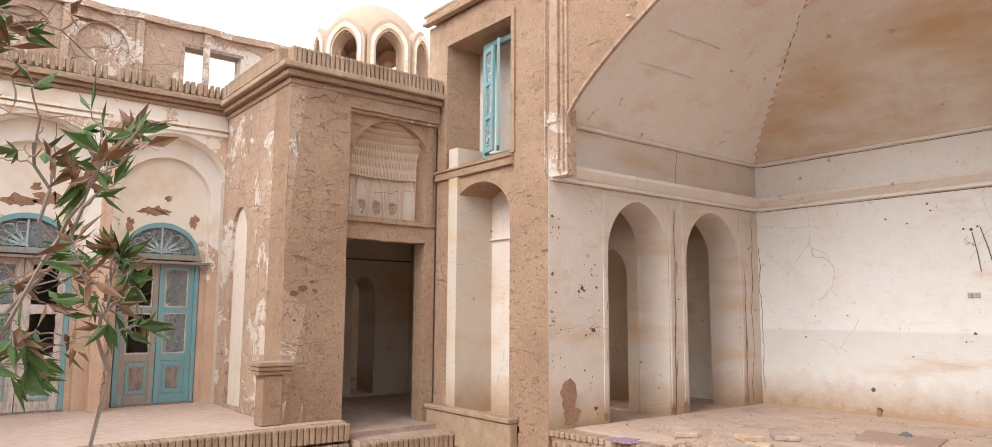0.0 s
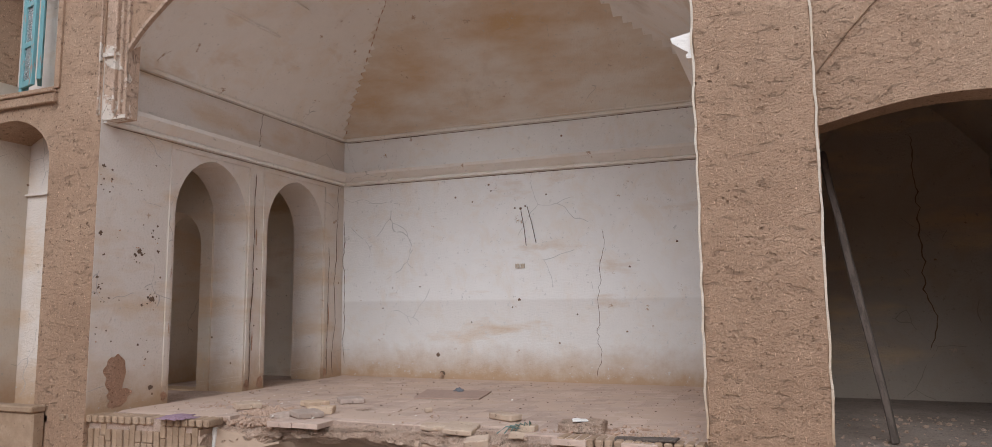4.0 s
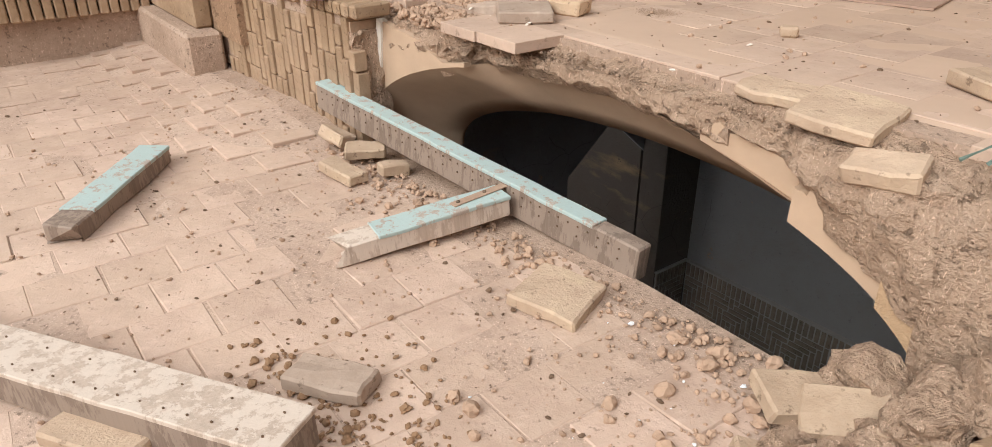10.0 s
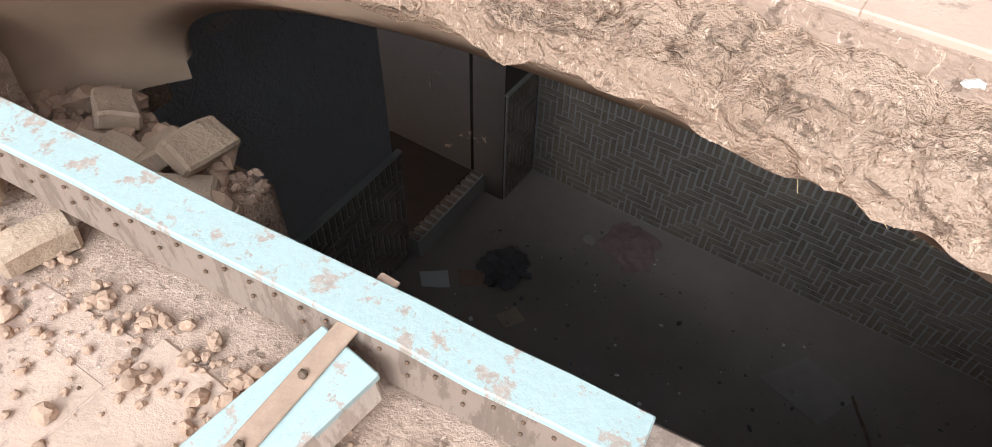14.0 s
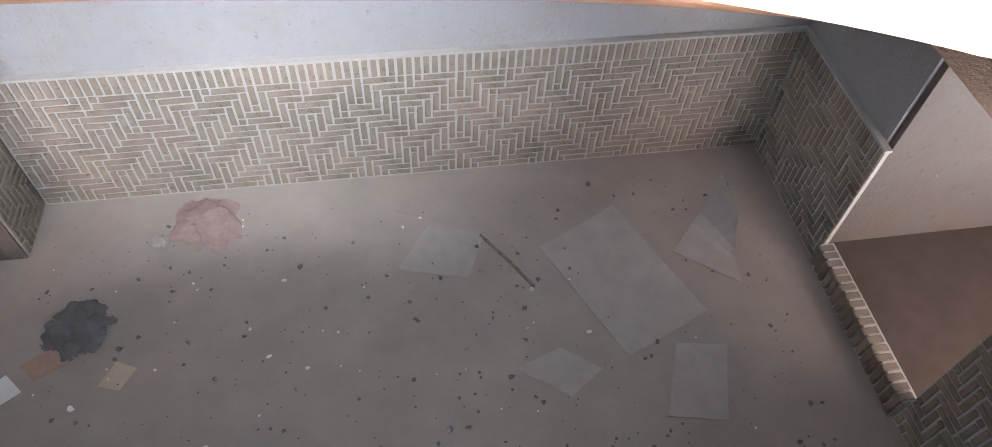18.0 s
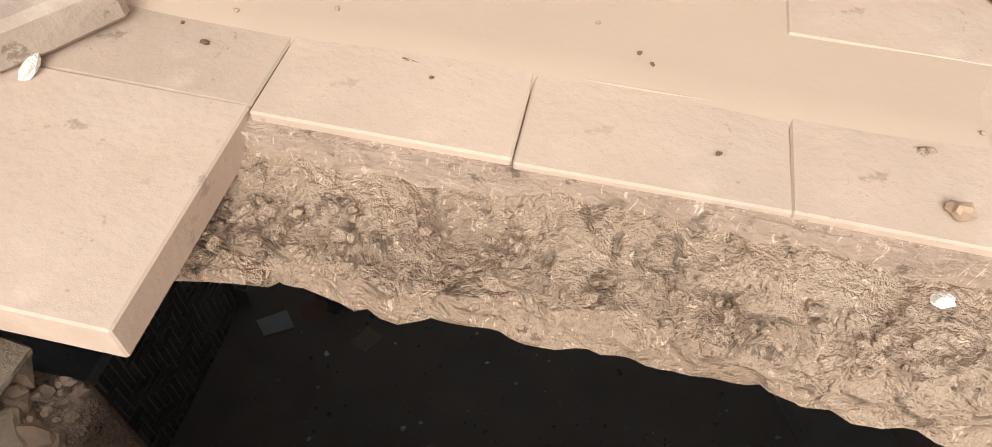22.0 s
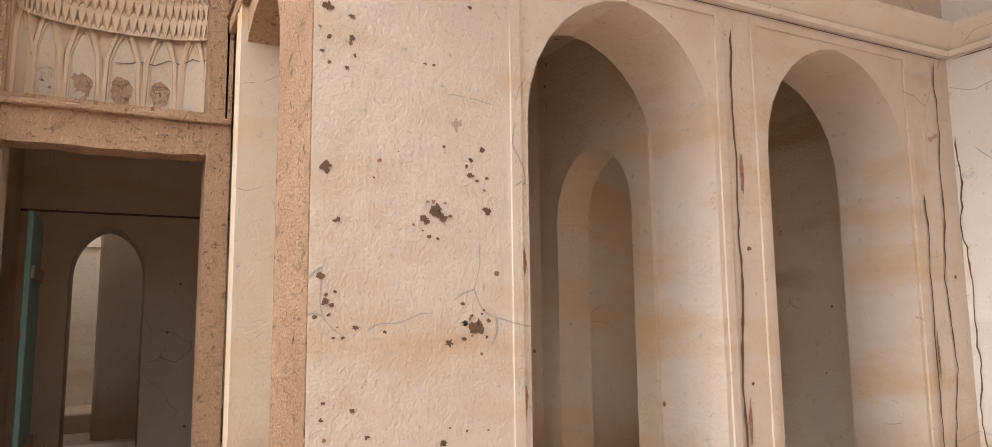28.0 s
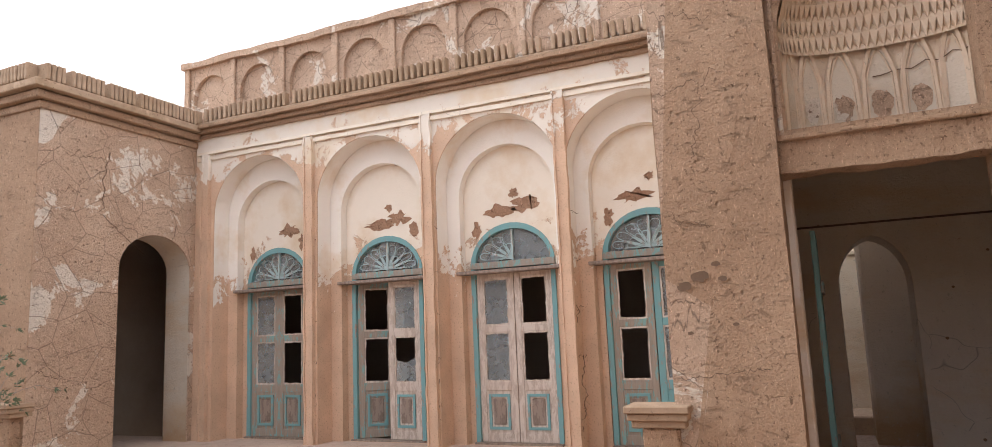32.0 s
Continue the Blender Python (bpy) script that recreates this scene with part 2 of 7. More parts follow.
def painted_wood(name, paint, wood, wear=0.5):
    m, nt, b, v = start(name, 0.7)
    grain = noise_of(nt, stretched(nt, v, (40, 40, 2.2)), 2.0, 5, 0.7)
    chip = noise_of(nt, stretched(nt, v, (9, 9, 2.5)), 2.2, 8, 0.72)
    w = mixc(nt, grain, tuple(k * 0.55 for k in wood), tuple(min(1, k * 1.3) for k in wood))
    p = mixc(nt, add(nt, grain, 0.45), paint, tuple(k * 0.68 for k in paint))
    c = mixc(nt, step(nt, chip, wear - 0.03, wear + 0.02), w, p)
    nt.links.new(c, b.inputs["Base Color"])
    bump(nt, b, add(nt, grain, 0.6, chip, 0.8), 0.4, 0.006)
    return m


def plain(name, col, rough=0.8, metal=0.0, vary=0.3, scale=12):
    m, nt, b, v = start(name, rough, metal)
    n = noise_of(nt, v, scale, 6, 0.65)
    c = mixc(nt, n, tuple(k * (1 - vary) for k in col), tuple(min(1, k * (1 + vary)) for k in col))
    nt.links.new(c, b.inputs["Base Color"])
    bump(nt, b, n, 0.25, 0.01)
    return m


def glass_mat(name, tint=(0.75, 0.78, 0.78), dust=0.35):
    m, nt, b, v = start(name, 0.12)
    b.inputs["Transmission Weight"].default_value = 0.85
    b.inputs["IOR"].default_value = 1.2
    n = noise_of(nt, v, 6, 5, 0.6)
    c = mixc(nt, add(nt, n, dust), tint, (0.3, 0.26, 0.21))
    nt.links.new(c, b.inputs["Base Color"])
    r = ramp(nt, n, [(0.3, (0.08,) * 3), (0.7, (0.4,) * 3)])
    nt.links.new(r, b.inputs["Roughness"])
    return m


MUD = mud_plaster("mud_plaster", (0.530, 0.350, 0.228), (0.440, 0.285, 0.182), (0.620, 0.430, 0.290))
MUD_OLD = mud_plaster("flaking_mud_plaster", (0.650, 0.455, 0.322), (0.545, 0.372, 0.258), (0.760, 0.565, 0.415), 1.0, 0.05)
MUD_DARK = mud_plaster("dark_mud_plaster", (0.360, 0.247, 0.184), (0.300, 0.197, 0.140), (0.430, 0.308, 0.228))
WHITE = white_plaster("white_plaster", base=(0.730, 0.650, 0.570), dado=None, ochre=0.62, dirt=0.72)
WHITE_BACK = white_plaster("back_wall_plaster", base=(0.900, 0.880, 0.840), dado=1.8, ochre=0.2, dirt=0.72)
WHITE_VAULT = white_plaster("vault_plaster", base=(0.88, 0.83, 0.76), ochre=0.1, holes=False)
WHITE_COVE = white_plaster("stained_vault_plaster", base=(0.8, 0.74, 0.65), ochre=0.95, holes=False)
BAY_COAT = flaking_coat("flaking_bay_plaster", (0.880, 0.820, 0.740), (0.640, 0.445, 0.310), 2.75)
DOOR_COAT = flaking_coat("flaking_door_plaster", (0.860, 0.770, 0.650), (0.640, 0.445, 0.310), 2.95)
FACE_COAT = flaking_coat("flaking_wing_plaster", (0.800, 0.720, 0.620), (0.640, 0.445, 0.310), 4.35)
CREAM = white_plaster("cream_niche_plaster", base=(0.860, 0.770, 0.640), ochre=0.55)
SHELL = white_plaster("carved_plaster", base=(0.700, 0.560, 0.420), ochre=0.3, holes=False)
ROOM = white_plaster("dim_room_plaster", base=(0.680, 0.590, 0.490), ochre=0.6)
# niche plaster made darker: grime and the side room's dimness in one colour
DIM_GRIME = white_plaster("dim_grimy_plaster", base=(0.420, 0.350, 0.280), ochre=0.6)
NICHE = white_plaster("niche_plaster", base=(0.660, 0.570, 0.460), ochre=0.55, dirt=0.72)
TAN_SKIN = plain("tan_plaster", (0.500, 0.368, 0.265), 0.9, 0, 0.18, 5)
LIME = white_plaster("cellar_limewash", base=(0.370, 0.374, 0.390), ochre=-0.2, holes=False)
# brownish darker copy of the limewash; the alcoves' shade is in the colour
SHADED_LIME = white_plaster("shaded_alcove_plaster", base=(0.150, 0.132, 0.120), ochre=0.0, holes=False)
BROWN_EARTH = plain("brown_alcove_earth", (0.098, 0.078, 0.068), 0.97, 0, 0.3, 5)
# interiors behind openings: their gloom is put into this darker plaster colour
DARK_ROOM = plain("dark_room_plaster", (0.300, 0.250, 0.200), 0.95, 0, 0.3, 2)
BRICK = brick_mat("podium_brick", (0.400, 0.280, 0.180), (0.310, 0.210, 0.132), (0.490, 0.360, 0.245))
MORTAR = plain("earth_mortar", (0.430, 0.310, 0.222), 0.98, 0, 0.3, 30)
PAVER = brick_mat("courtyard_paver", (0.600, 0.450, 0.364), (0.495, 0.364, 0.288), (0.670, 0.520, 0.432), True, 0.45, 0.7)
TILE = brick_mat("square_floor_tile", (0.540, 0.405, 0.325), (0.480, 0.352, 0.277), (0.600, 0.465, 0.380), True, 0.22, 0.75)
PALE_BRICK = brick_mat("loose_pale_brick", (0.560, 0.428, 0.316), (0.460, 0.338, 0.242), (0.640, 0.510, 0.360))
GREY_BRICK = brick_mat("loose_grey_brick", (0.485, 0.385, 0.318), (0.380, 0.296, 0.240), (0.565, 0.465, 0.395), True, 0.3)
YELLOW_BRICK = brick_mat("loose_yellow_brick", (0.600, 0.440, 0.300), (0.490, 0.350, 0.235), (0.680, 0.525, 0.375))
SOIL = mud_plaster("dusty_soil", (0.490, 0.362, 0.280), (0.400, 0.290, 0.220), (0.580, 0.440, 0.350), 3.0, 0.0, 0.4)
DUST = plain("floor_dust", (0.530, 0.396, 0.306), 0.97, 0, 0.12, 3)
YARD_DUST = mud_plaster("courtyard_dust", (0.560, 0.420, 0.334), (0.475, 0.350, 0.273), (0.630, 0.490, 0.398), 3.0, 0.0, 0.25)
CLAY = mud_plaster("broken_clay", (0.620, 0.445, 0.325), (0.515, 0.360, 0.258), (0.720, 0.540, 0.412), 4.0)
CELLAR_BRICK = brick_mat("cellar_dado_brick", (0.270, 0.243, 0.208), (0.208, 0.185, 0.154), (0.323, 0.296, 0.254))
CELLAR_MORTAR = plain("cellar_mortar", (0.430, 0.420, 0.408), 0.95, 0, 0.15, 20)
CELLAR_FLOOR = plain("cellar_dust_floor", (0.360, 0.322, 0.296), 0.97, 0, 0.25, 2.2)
TEAL = painted_wood("worn_turquoise_paint", (0.210, 0.400, 0.410), (0.360, 0.285, 0.226), 0.42)
TEAL_OLD = painted_wood("mostly_bare_turquoise_paint", (0.240, 0.420, 0.400), (0.370, 0.304, 0.244), 0.56)
PALE_TEAL = painted_wood("faded_pale_turquoise_paint", (0.450, 0.565, 0.555), (0.440, 0.375, 0.320), 0.445)
OLD_WOOD = painted_wood("weathered_wood", (0.330, 0.260, 0.212), (0.240, 0.184, 0.148), 0.5)
GREY_WOOD = painted_wood("grey_dusty_wood", (0.660, 0.570, 0.490), (0.520, 0.425, 0.350), 0.5)
# dark wood, lowered further for the leaning plank's shade in the side room
DARK_WOOD = painted_wood("dark_plank", (0.150, 0.118, 0.095), (0.105, 0.082, 0.066), 0.5)
# greyish clay and brick, darkened to carry the soft shade beside the pier
SHADED_CLAY = mud_plaster("grey_shaded_clay", (0.330, 0.258, 0.205), (0.270, 0.208, 0.163), (0.400, 0.318, 0.258), 3.0, 0.0, 0.4)
SHADED_BRICK = brick_mat("grey_shaded_brick", (0.300, 0.228, 0.180), (0.235, 0.176, 0.138), (0.370, 0.288, 0.232))
RUST = plain("pale_dusty_rust", (0.430, 0.310, 0.230), 0.8, 0.2, 0.35, 30)
IRON = plain("rusty_iron", (0.200, 0.150, 0.110), 0.7, 0.6, 0.4, 30)
GLASS = glass_mat("dusty_window_glass", dust=0.16)
STRAW = plain("straw", (0.660, 0.520, 0.280), 0.8, 0, 0.25, 60)
PAPER = plain("white_paper", (0.740, 0.760, 0.780), 0.8, 0, 0.08, 8)
CARD = plain("grey_cardboard", (0.400, 0.372, 0.355), 0.9, 0, 0.2, 7)
CLOTH_PINK = plain("faded_pink_cloth", (0.330, 0.245, 0.235), 0.95, 0, 0.35, 14)
CLOTH_DARK = plain("dark_grey_cloth", (0.170, 0.170, 0.180), 0.95, 0, 0.4, 14)
RUG = plain("dusty_brown_rug", (0.400, 0.283, 0.224), 0.97, 0, 0.2, 20)
RUG_PURPLE = plain("ragged_purple_rug", (0.300, 0.200, 0.240), 0.97, 0, 0.5, 45)
BARK = plain("pale_twig_bark", (0.340, 0.284, 0.248), 0.9, 0, 0.3, 40)
LEAF = plain("green_leaf", (0.085, 0.150, 0.040), 0.5, 0, 0.4, 25)
LEAF_DRY = plain("dry_brown_leaf", (0.270, 0.165, 0.095), 0.8, 0, 0.35, 25)
LEAF_GREY = plain("grey_green_leaf", (0.140, 0.170, 0.100), 0.7, 0, 0.35, 20)
WIRE = plain("green_wire", (0.160, 0.220, 0.190), 0.6, 0, 0.2, 20)
SOCKET = plain("cream_plastic", (0.500, 0.425, 0.332), 0.5, 0, 0.15, 20)
# on flat hole and crack marks this dark colour stands in for shade
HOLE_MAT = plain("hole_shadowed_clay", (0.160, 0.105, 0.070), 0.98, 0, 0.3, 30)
PEBBLE = plain("dry_clay_pebbles", (0.440, 0.308, 0.222), 0.95, 0, 0.38, 13)
BROWN_GRIT = plain("brown_grit", (0.300, 0.215, 0.155), 0.97, 0, 0.3, 30)
PATCH_MAT = mud_plaster("bare_clay_patch", (0.560, 0.335, 0.215), (0.470, 0.270, 0.168), (0.640, 0.400, 0.270), 5.0)


# ---- building helpers ----
from mathutils import geometry


def mesh_of(bm, name, mats, smooth=False):
    me = bpy.data.meshes.new(name)
    bmesh.ops.recalc_face_normals(bm, faces=bm.faces)
    bm.to_mesh(me)
    bm.free()
    for m in mats if isinstance(mats, (list, tuple)) else [mats]:
        me.materials.append(m)
    if smooth:
        me.polygons.foreach_set("use_smooth", [True] * len(me.polygons))
    return me


def put(name, bm, mat, label="", category="", group="", kind="", at=None, smooth=False):
    ob = new(name, mesh_of(bm, name, mat, smooth))
    if at is not None:
        ob.matrix_world = at
    return tagged(ob, label, category, group, kind)


def part(name, bm, mat, parent, label="", smooth=False):
    ob = new(name, mesh_of(bm, name, mat, smooth))
    ob.parent = parent
    return tagged(ob, label)


def piece(name, me, parent, m):
    ob = new(name, me)
    ob.parent = parent
    ob.matrix_basis = m
    return ob


def empty(name, m=None, **tags):
    ob = new(name)
    if m is not None:
        ob.matrix_world = m
    return tagged(ob, **tags)


def box(x0, x1, y0, y1, z0, z1, bm=None, bevel=0.0):
    bm = bm or bmesh.new()
    vs = [bm.verts.new((x, y, z)) for z in (z0, z1) for y in (y0, y1) for x in (x0, x1)]
    fs = [bm.faces.new([vs[i] for i in f]) for f in ((0, 2, 3, 1), (4, 5, 7, 6), (0, 1, 5, 4), (2, 6, 7, 3), (0, 4, 6, 2), (1, 3, 7, 5))]
    if bevel:
        bmesh.ops.bevel(bm, geom=list({e for f in fs for e in f.edges}), offset=bevel, segments=1, affect="EDGES")
    return bm


def jitter(bm, amount, seed, freq=9.0):
    off = Vector((seed * 3.17, seed * 1.31, seed * 7.7))
    for v in bm.verts:
        v.co += noise.noise_vector(v.co * freq + off) * amount
    return bm


def arch(c, half, z0, zs, zt, n=12, point=0.0):
    """Outline of an arched opening: foot to foot over the crown."""
    pts = [(c - half, z0)]
    for k in range(n + 1):
        a = math.pi * (1 - k / n)
        h = math.sin(a)
        h = h + point * (1 - abs(math.cos(a))) * (1 - h * 0.4)
        pts.append((c + half * math.cos(a), zs + (zt - zs) * min(h, 1 + point) / (1 + point * 0.6)))
    pts.append((c + half, z0))
    return pts


def inside(p, lp):
    odd = False
    for i in range(len(lp)):
        (x0, y0), (x1, y1) = lp[i - 1][:2], lp[i][:2]
        if (y0 > p[1]) != (y1 > p[1]) and p[0] < (x1 - x0) * (p[1] - y0) / (y1 - y0) + x0:
            odd = not odd
    return odd


def cut_out(co, edges, loops):
    v2, _, f2, *_ = geometry.delaunay_2d_cdt(co, edges, [], 0, 1e-5)
    kept = []
    for f in f2:
        c = sum((v2[i] for i in f), Vector((0, 0))) / len(f)
        if inside(c, loops[0]) and not any(inside(c, lp) for lp in loops[1:]):
            kept.append(f)
    return v2, kept


def sheet(outline, holes, place, depth, bm=None, open_loops=()):
    """A thick wall with openings: loops in its own plane, place(u, v, w) puts them in the world, w runs into the wall."""
    bm = bm or bmesh.new()
    loops = [[p for i, p in enumerate(lp) if (Vector(p) - Vector(lp[i - 1])).length > 1e-4] for lp in (outline, *holes)]
    co, edges, faces, k = [], [], [], 0
    for lp in loops:
        co += [Vector(p) for p in lp]
        n = len(lp)
        edges += [(k + i, k + (i + 1) % n) for i in range(n)]
        faces.append(list(range(k, k + n)))
        k += n
    v2, f2 = cut_out(co, edges, loops)
    for w in (0.0, depth):
        vs = [bm.verts.new(place(p.x, p.y, w)) for p in v2]
        for f in {tuple(sorted(f)): f for f in f2}.values():
            bm.faces.new([vs[i] for i in f])
    for lp in loops:
        a = [bm.verts.new(place(u, v, 0.0)) for u, v in lp]
        b = [bm.verts.new(place(u, v, depth)) for u, v in lp]
        for i in range(len(lp)):
            j = (i + 1) % len(lp)
            bm.faces.new((a[i], a[j], b[j], b[i]))
    return bm


def along_x(x, sign=-1):
    return lambda u, v, w: (x + sign * w, u, v)


def along_y(y, sign=1):
    return lambda u, v, w: (u, y + sign * w, v)


def rect(a, b, c, d):
    return [(a, c), (b, c), (b, d), (a, d)]


def tube(bm, pts, r, sides=6, taper=1.0):
    rings, n = [], len(pts)
    for i, p in enumerate(pts):
        p = Vector(p)
        d = (Vector(pts[min(i + 1, n - 1)]) - Vector(pts[max(i - 1, 0)])).normalized()
        a = d.orthogonal().normalized()
        b = d.cross(a)
        rr = r * (1 + (taper - 1) * i / max(1, n - 1))
        rings.append([bm.verts.new(p + (a * math.cos(2 * math.pi * k / sides) + b * math.sin(2 * math.pi * k / sides)) * rr) for k in range(sides)])
    for r0, r1 in zip(rings, rings[1:]):
        for k in range(sides):
            bm.faces.new((r0[k], r0[(k + 1) % sides], r1[(k + 1) % sides], r1[k]))
    bm.faces.new(rings[0])
    bm.faces.new(rings[-1])
    return bm


def moulding(points, path, bm=None):
    """A profile of (out, up) steps drawn along a level path of (place, outward) pairs."""
    bm = bm or bmesh.new()
    rows = []
    for p, out in path:
        rows.append([bm.verts.new(Vector(p) + Vector(out) * o + Vector((0, 0, u))) for o, u in points])
    for r0, r1 in zip(rows, rows[1:]):
        for k in range(len(points)):
            j = (k + 1) % len(points)
            bm.faces.new((r0[k], r0[j], r1[j], r1[k]))
    bm.faces.new(rows[0])
    bm.faces.new(rows[-1])
    return bm


def blob(radius, seed, rough=0.35, sub=1, squash=(1, 1, 1)):
    bm = bmesh.new()
    bmesh.ops.create_icosphere(bm, subdivisions=sub, radius=1.0)
    off = Vector((seed * 1.7, seed * 2.9, seed * 0.7))
    for v in bm.verts:
        k = 1 + rough * noise.noise(v.co * 1.7 + off) + rough * 0.4 * noise.noise(v.co * 4.1 + off)
        v.co = Vector((v.co.x * squash[0], v.co.y * squash[1], v.co.z * squash[2])) * radius * k
    return bm


def crumbled(x0, x1, y0, y1, z0, z1, seed):
    """A rough block of earth with many small breaks."""
    bm = box(x0, x1, y0, y1, z0, z1)
    bmesh.ops.subdivide_edges(bm, edges=bm.edges[:], cuts=9, use_grid_fill=True)
    return jitter(jitter(bm, 0.04, seed, 6.0), 0.022, seed + 2, 21.0)


def brick_mesh(name, l, w, h, mat, seed, worn=0.006):
    bm = box(-l / 2, l / 2, -w / 2, w / 2, 0, h, bevel=min(worn * 1.4, h * 0.2))
    return mesh_of(jitter(bm, worn, seed, 14.0), name, mat)


H, W, PR, D = 0.72, 5.6, 6.41, 3.85      # podium height, hall width, right end of its pier, back wall
XB, XW = -2.3, -4.58                      # faces of the corner block and of the west wing
SPRING = 4.2


def yf(x):
    """The front line of podium and hall, a little askew."""
    return -0.36 * (1 - min(max(x, -3.0), 4.6) / 4.6)


def front(off=0.0):
    return lambda u, v, w: (u, yf(u) + off + w, v)


def hole_arch(x):
    """Crown line of the broken cellar opening."""
    d = min(1.0, abs(x - 2.6) / 1.5)
    return 0.58 * math.sqrt(max(0.0, 1 - d * d))


def smooth(t):
    t = min(1.0, max(0.0, t))
    return t * t * (3 - 2 * t)


def rise_of(x, y):
    """The trodden ground is banked up before the left part of the podium."""
    return 0.085 * smooth((1.5 - x) / 0.9) * smooth((y + 1.15) / 0.8)


# ---- ground ----
bm = bmesh.new()
outer = [(-300, -300), (300, -300), (300, 300), (-300, 300)]
hole = [(1.1, -0.04), (4.02, -0.04), (4.02, 3.1), (1.1, 3.1)]
vo, fo = cut_out([Vector(p) for p in outer + hole], [(i, (i + 1) % 4) for i in range(4)] + [(4 + i, 4 + (i + 1) % 4) for i in range(4)], [outer, hole])
vs = [bm.verts.new((p.x, p.y, -0.0085)) for p in vo]
for f in fo:
    bm.faces.new([vs[i] for i in f])
for i in range(24):
    for j in range(12):
        q = [(-2.0 + 0.15 * (i + a), -1.2 + 0.095 * (j + b)) for a, b in ((0, 0), (1, 0), (1, 1), (0, 1))]
        if any(rise_of(x, y) > 0 for x, y in q):
            bm.faces.new([bm.verts.new((x, y, -0.008 + rise_of(x, y))) for x, y in q])
bmesh.ops.remove_doubles(bm, verts=bm.verts[:], dist=0.0004)
ground = put("ground", bm, SOIL, "dusty trodden earth of the courtyard", "ground", kind="structure")

# ---- podium ----
podium = empty("podium", label="broken brick podium in front of the vaulted hall", category="podium", kind="structure")
OPEN = [(1.12, 0.0)] + [(1.12 + 2.96 * k / 24, max(0.02, hole_arch(1.12 + 2.96 * k / 24))) for k in range(1, 24)] + [(4.08, 0.0)]


def core(x0, x1, place, thick, top):
    """Rammed filling of the podium between two places, over the opening's crown."""
    n = 24
    low = [(x0 + (x1 - x0) * k / n, -0.05) for k in range(n + 1)]
    low = [(u, max(v, hole_arch(u)) if 1.12 < u < 4.08 else v) for u, v in low]
    part("core", sheet(low + [(x1, top), (x0, top)], [], place, thick), MORTAR, podium)


core(-0.34, 1.24, front(0.062), 0.38, 0.63)
core(1.24, 1.5, lambda u, v, w: (u, 0.06 + w, v), 0.36, 0.6)
core(1.5, 3.62, lambda u, v, w: (u, 0.22 + w, v), 0.2, 0.64)
core(3.62, 4.5, front(0.17), 0.27, 0.6)
core(4.5, PR, front(0.012), 0.42, 0.655)
# floor of the hall: a bed under its tiles
bm = bmesh.new()
N = 60
edge = [(-0.75 + (PR + 0.75) * k / N) for k in range(N + 1)]


def lip(x):
    """Where the floor's front edge runs: broken back over the cellar opening."""
    y = yf(x) + 0.06
    if 1.2 < x < 4.2:
        y = max(y, 0.15 + 0.03 * noise.noise(Vector((x * 2.3, 1.7, 0)))) + 0.05
    if 1.45 < x < 1.85:
        y = max(y, 0.22)
    return y


top = [[bm.verts.new((x, y, z)) for x, y, z in ((u, lip(u), 0.6 if 1.1 < u < 4.1 else 0.1), (u, lip(u), H - 0.012), (u, D + 0.1, H - 0.012))] for u in edge]
for a, b in zip(top, top[1:]):
    for k in range(2):
        bm.faces.new((a[k], b[k], b[k + 1], a[k + 1]))
part("bed", bm, SOIL, podium, "packed earth under the floor tiles")
# a thin drift of dust that fills most of the joints
bm = bmesh.new()
rows = []
for i in range(151):
    x = 0.02 + 5.56 * i / 150
    y0 = 0.62 if 1.33 < x < 1.86 else max(lip(x) + 0.1, 0.28 if 1.8 < x < 3.5 else 0.0)
    row = []
    for j in range(91):
        y = y0 + (D - y0) * j / 90
        d = 0.0032 * noise.noise(Vector((x * 1.9, y * 1.9, 3.0))) + 0.0016 * noise.noise(Vector((x * 7, y * 7, 5.0))) - 0.0022
        wall = 0.008 * max(0.0, 1 - (D - y) / 0.35) ** 2 + 0.006 * max(0.0, 1 - x / 0.3) ** 2
        row.append(bm.verts.new((x, y, H + d + wall - (0.012 if j == 0 else 0.0))))
    rows.append(row)
for a, b in zip(rows, rows[1:]):
    for k in range(90):
        bm.faces.new((a[k], b[k], b[k + 1], a[k + 1]))
part("dust", bm, DUST, podium, "fine pale dust drifted over the floor tiles", smooth=True)

# ---- hall: walls ----
hall_left = sheet(rect(-0.354, D, H - 0.06, 4.3), [arch(1.185, 0.565, H - 0.02, 2.75, 3.42, 14, 0.12), arch(2.74, 0.6, H - 0.02, 2.75, 3.42, 14, 0.12)], along_x(0.0), 0.5)
wall_left = put("wall_hall_left", hall_left, WHITE, "stained white plaster side wall with two arched doorways", "wall", kind="structure")
wall_back = put("wall_hall_back", sheet(rect(-0.5, PR + 0.05, -0.1, 4.3), [], along_y(D), 0.4), WHITE_BACK, "white plaster back wall, stained, greyer below", "wall", kind="structure")
right_inner = sheet(rect(0.04, D, H - 0.06, 4.3), [], along_x(W, 1), 0.2)
put("wall_hall_right", right_inner, WHITE, "white plaster side wall behind the pier", "wall", kind="structure")
# pier at the right end of the hall
bm = box(W + 0.003, PR, 0.0, 0.9, H - 0.01, 6.1, bevel=0.012)
bmesh.ops.subdivide_edges(bm, edges=[e for e in bm.edges if e.calc_length() > 2], cuts=40)
bmesh.ops.subdivide_edges(bm, edges=[e for e in bm.edges if 0.6 < e.calc_length() < 2], cuts=6, use_grid_fill=True)
jitter(bm, 0.012, 3, 5.0)
pier = put("wall_pier_right", bm, MUD, "straw-flecked mud plaster pier on the podium", "pier", kind="structure")
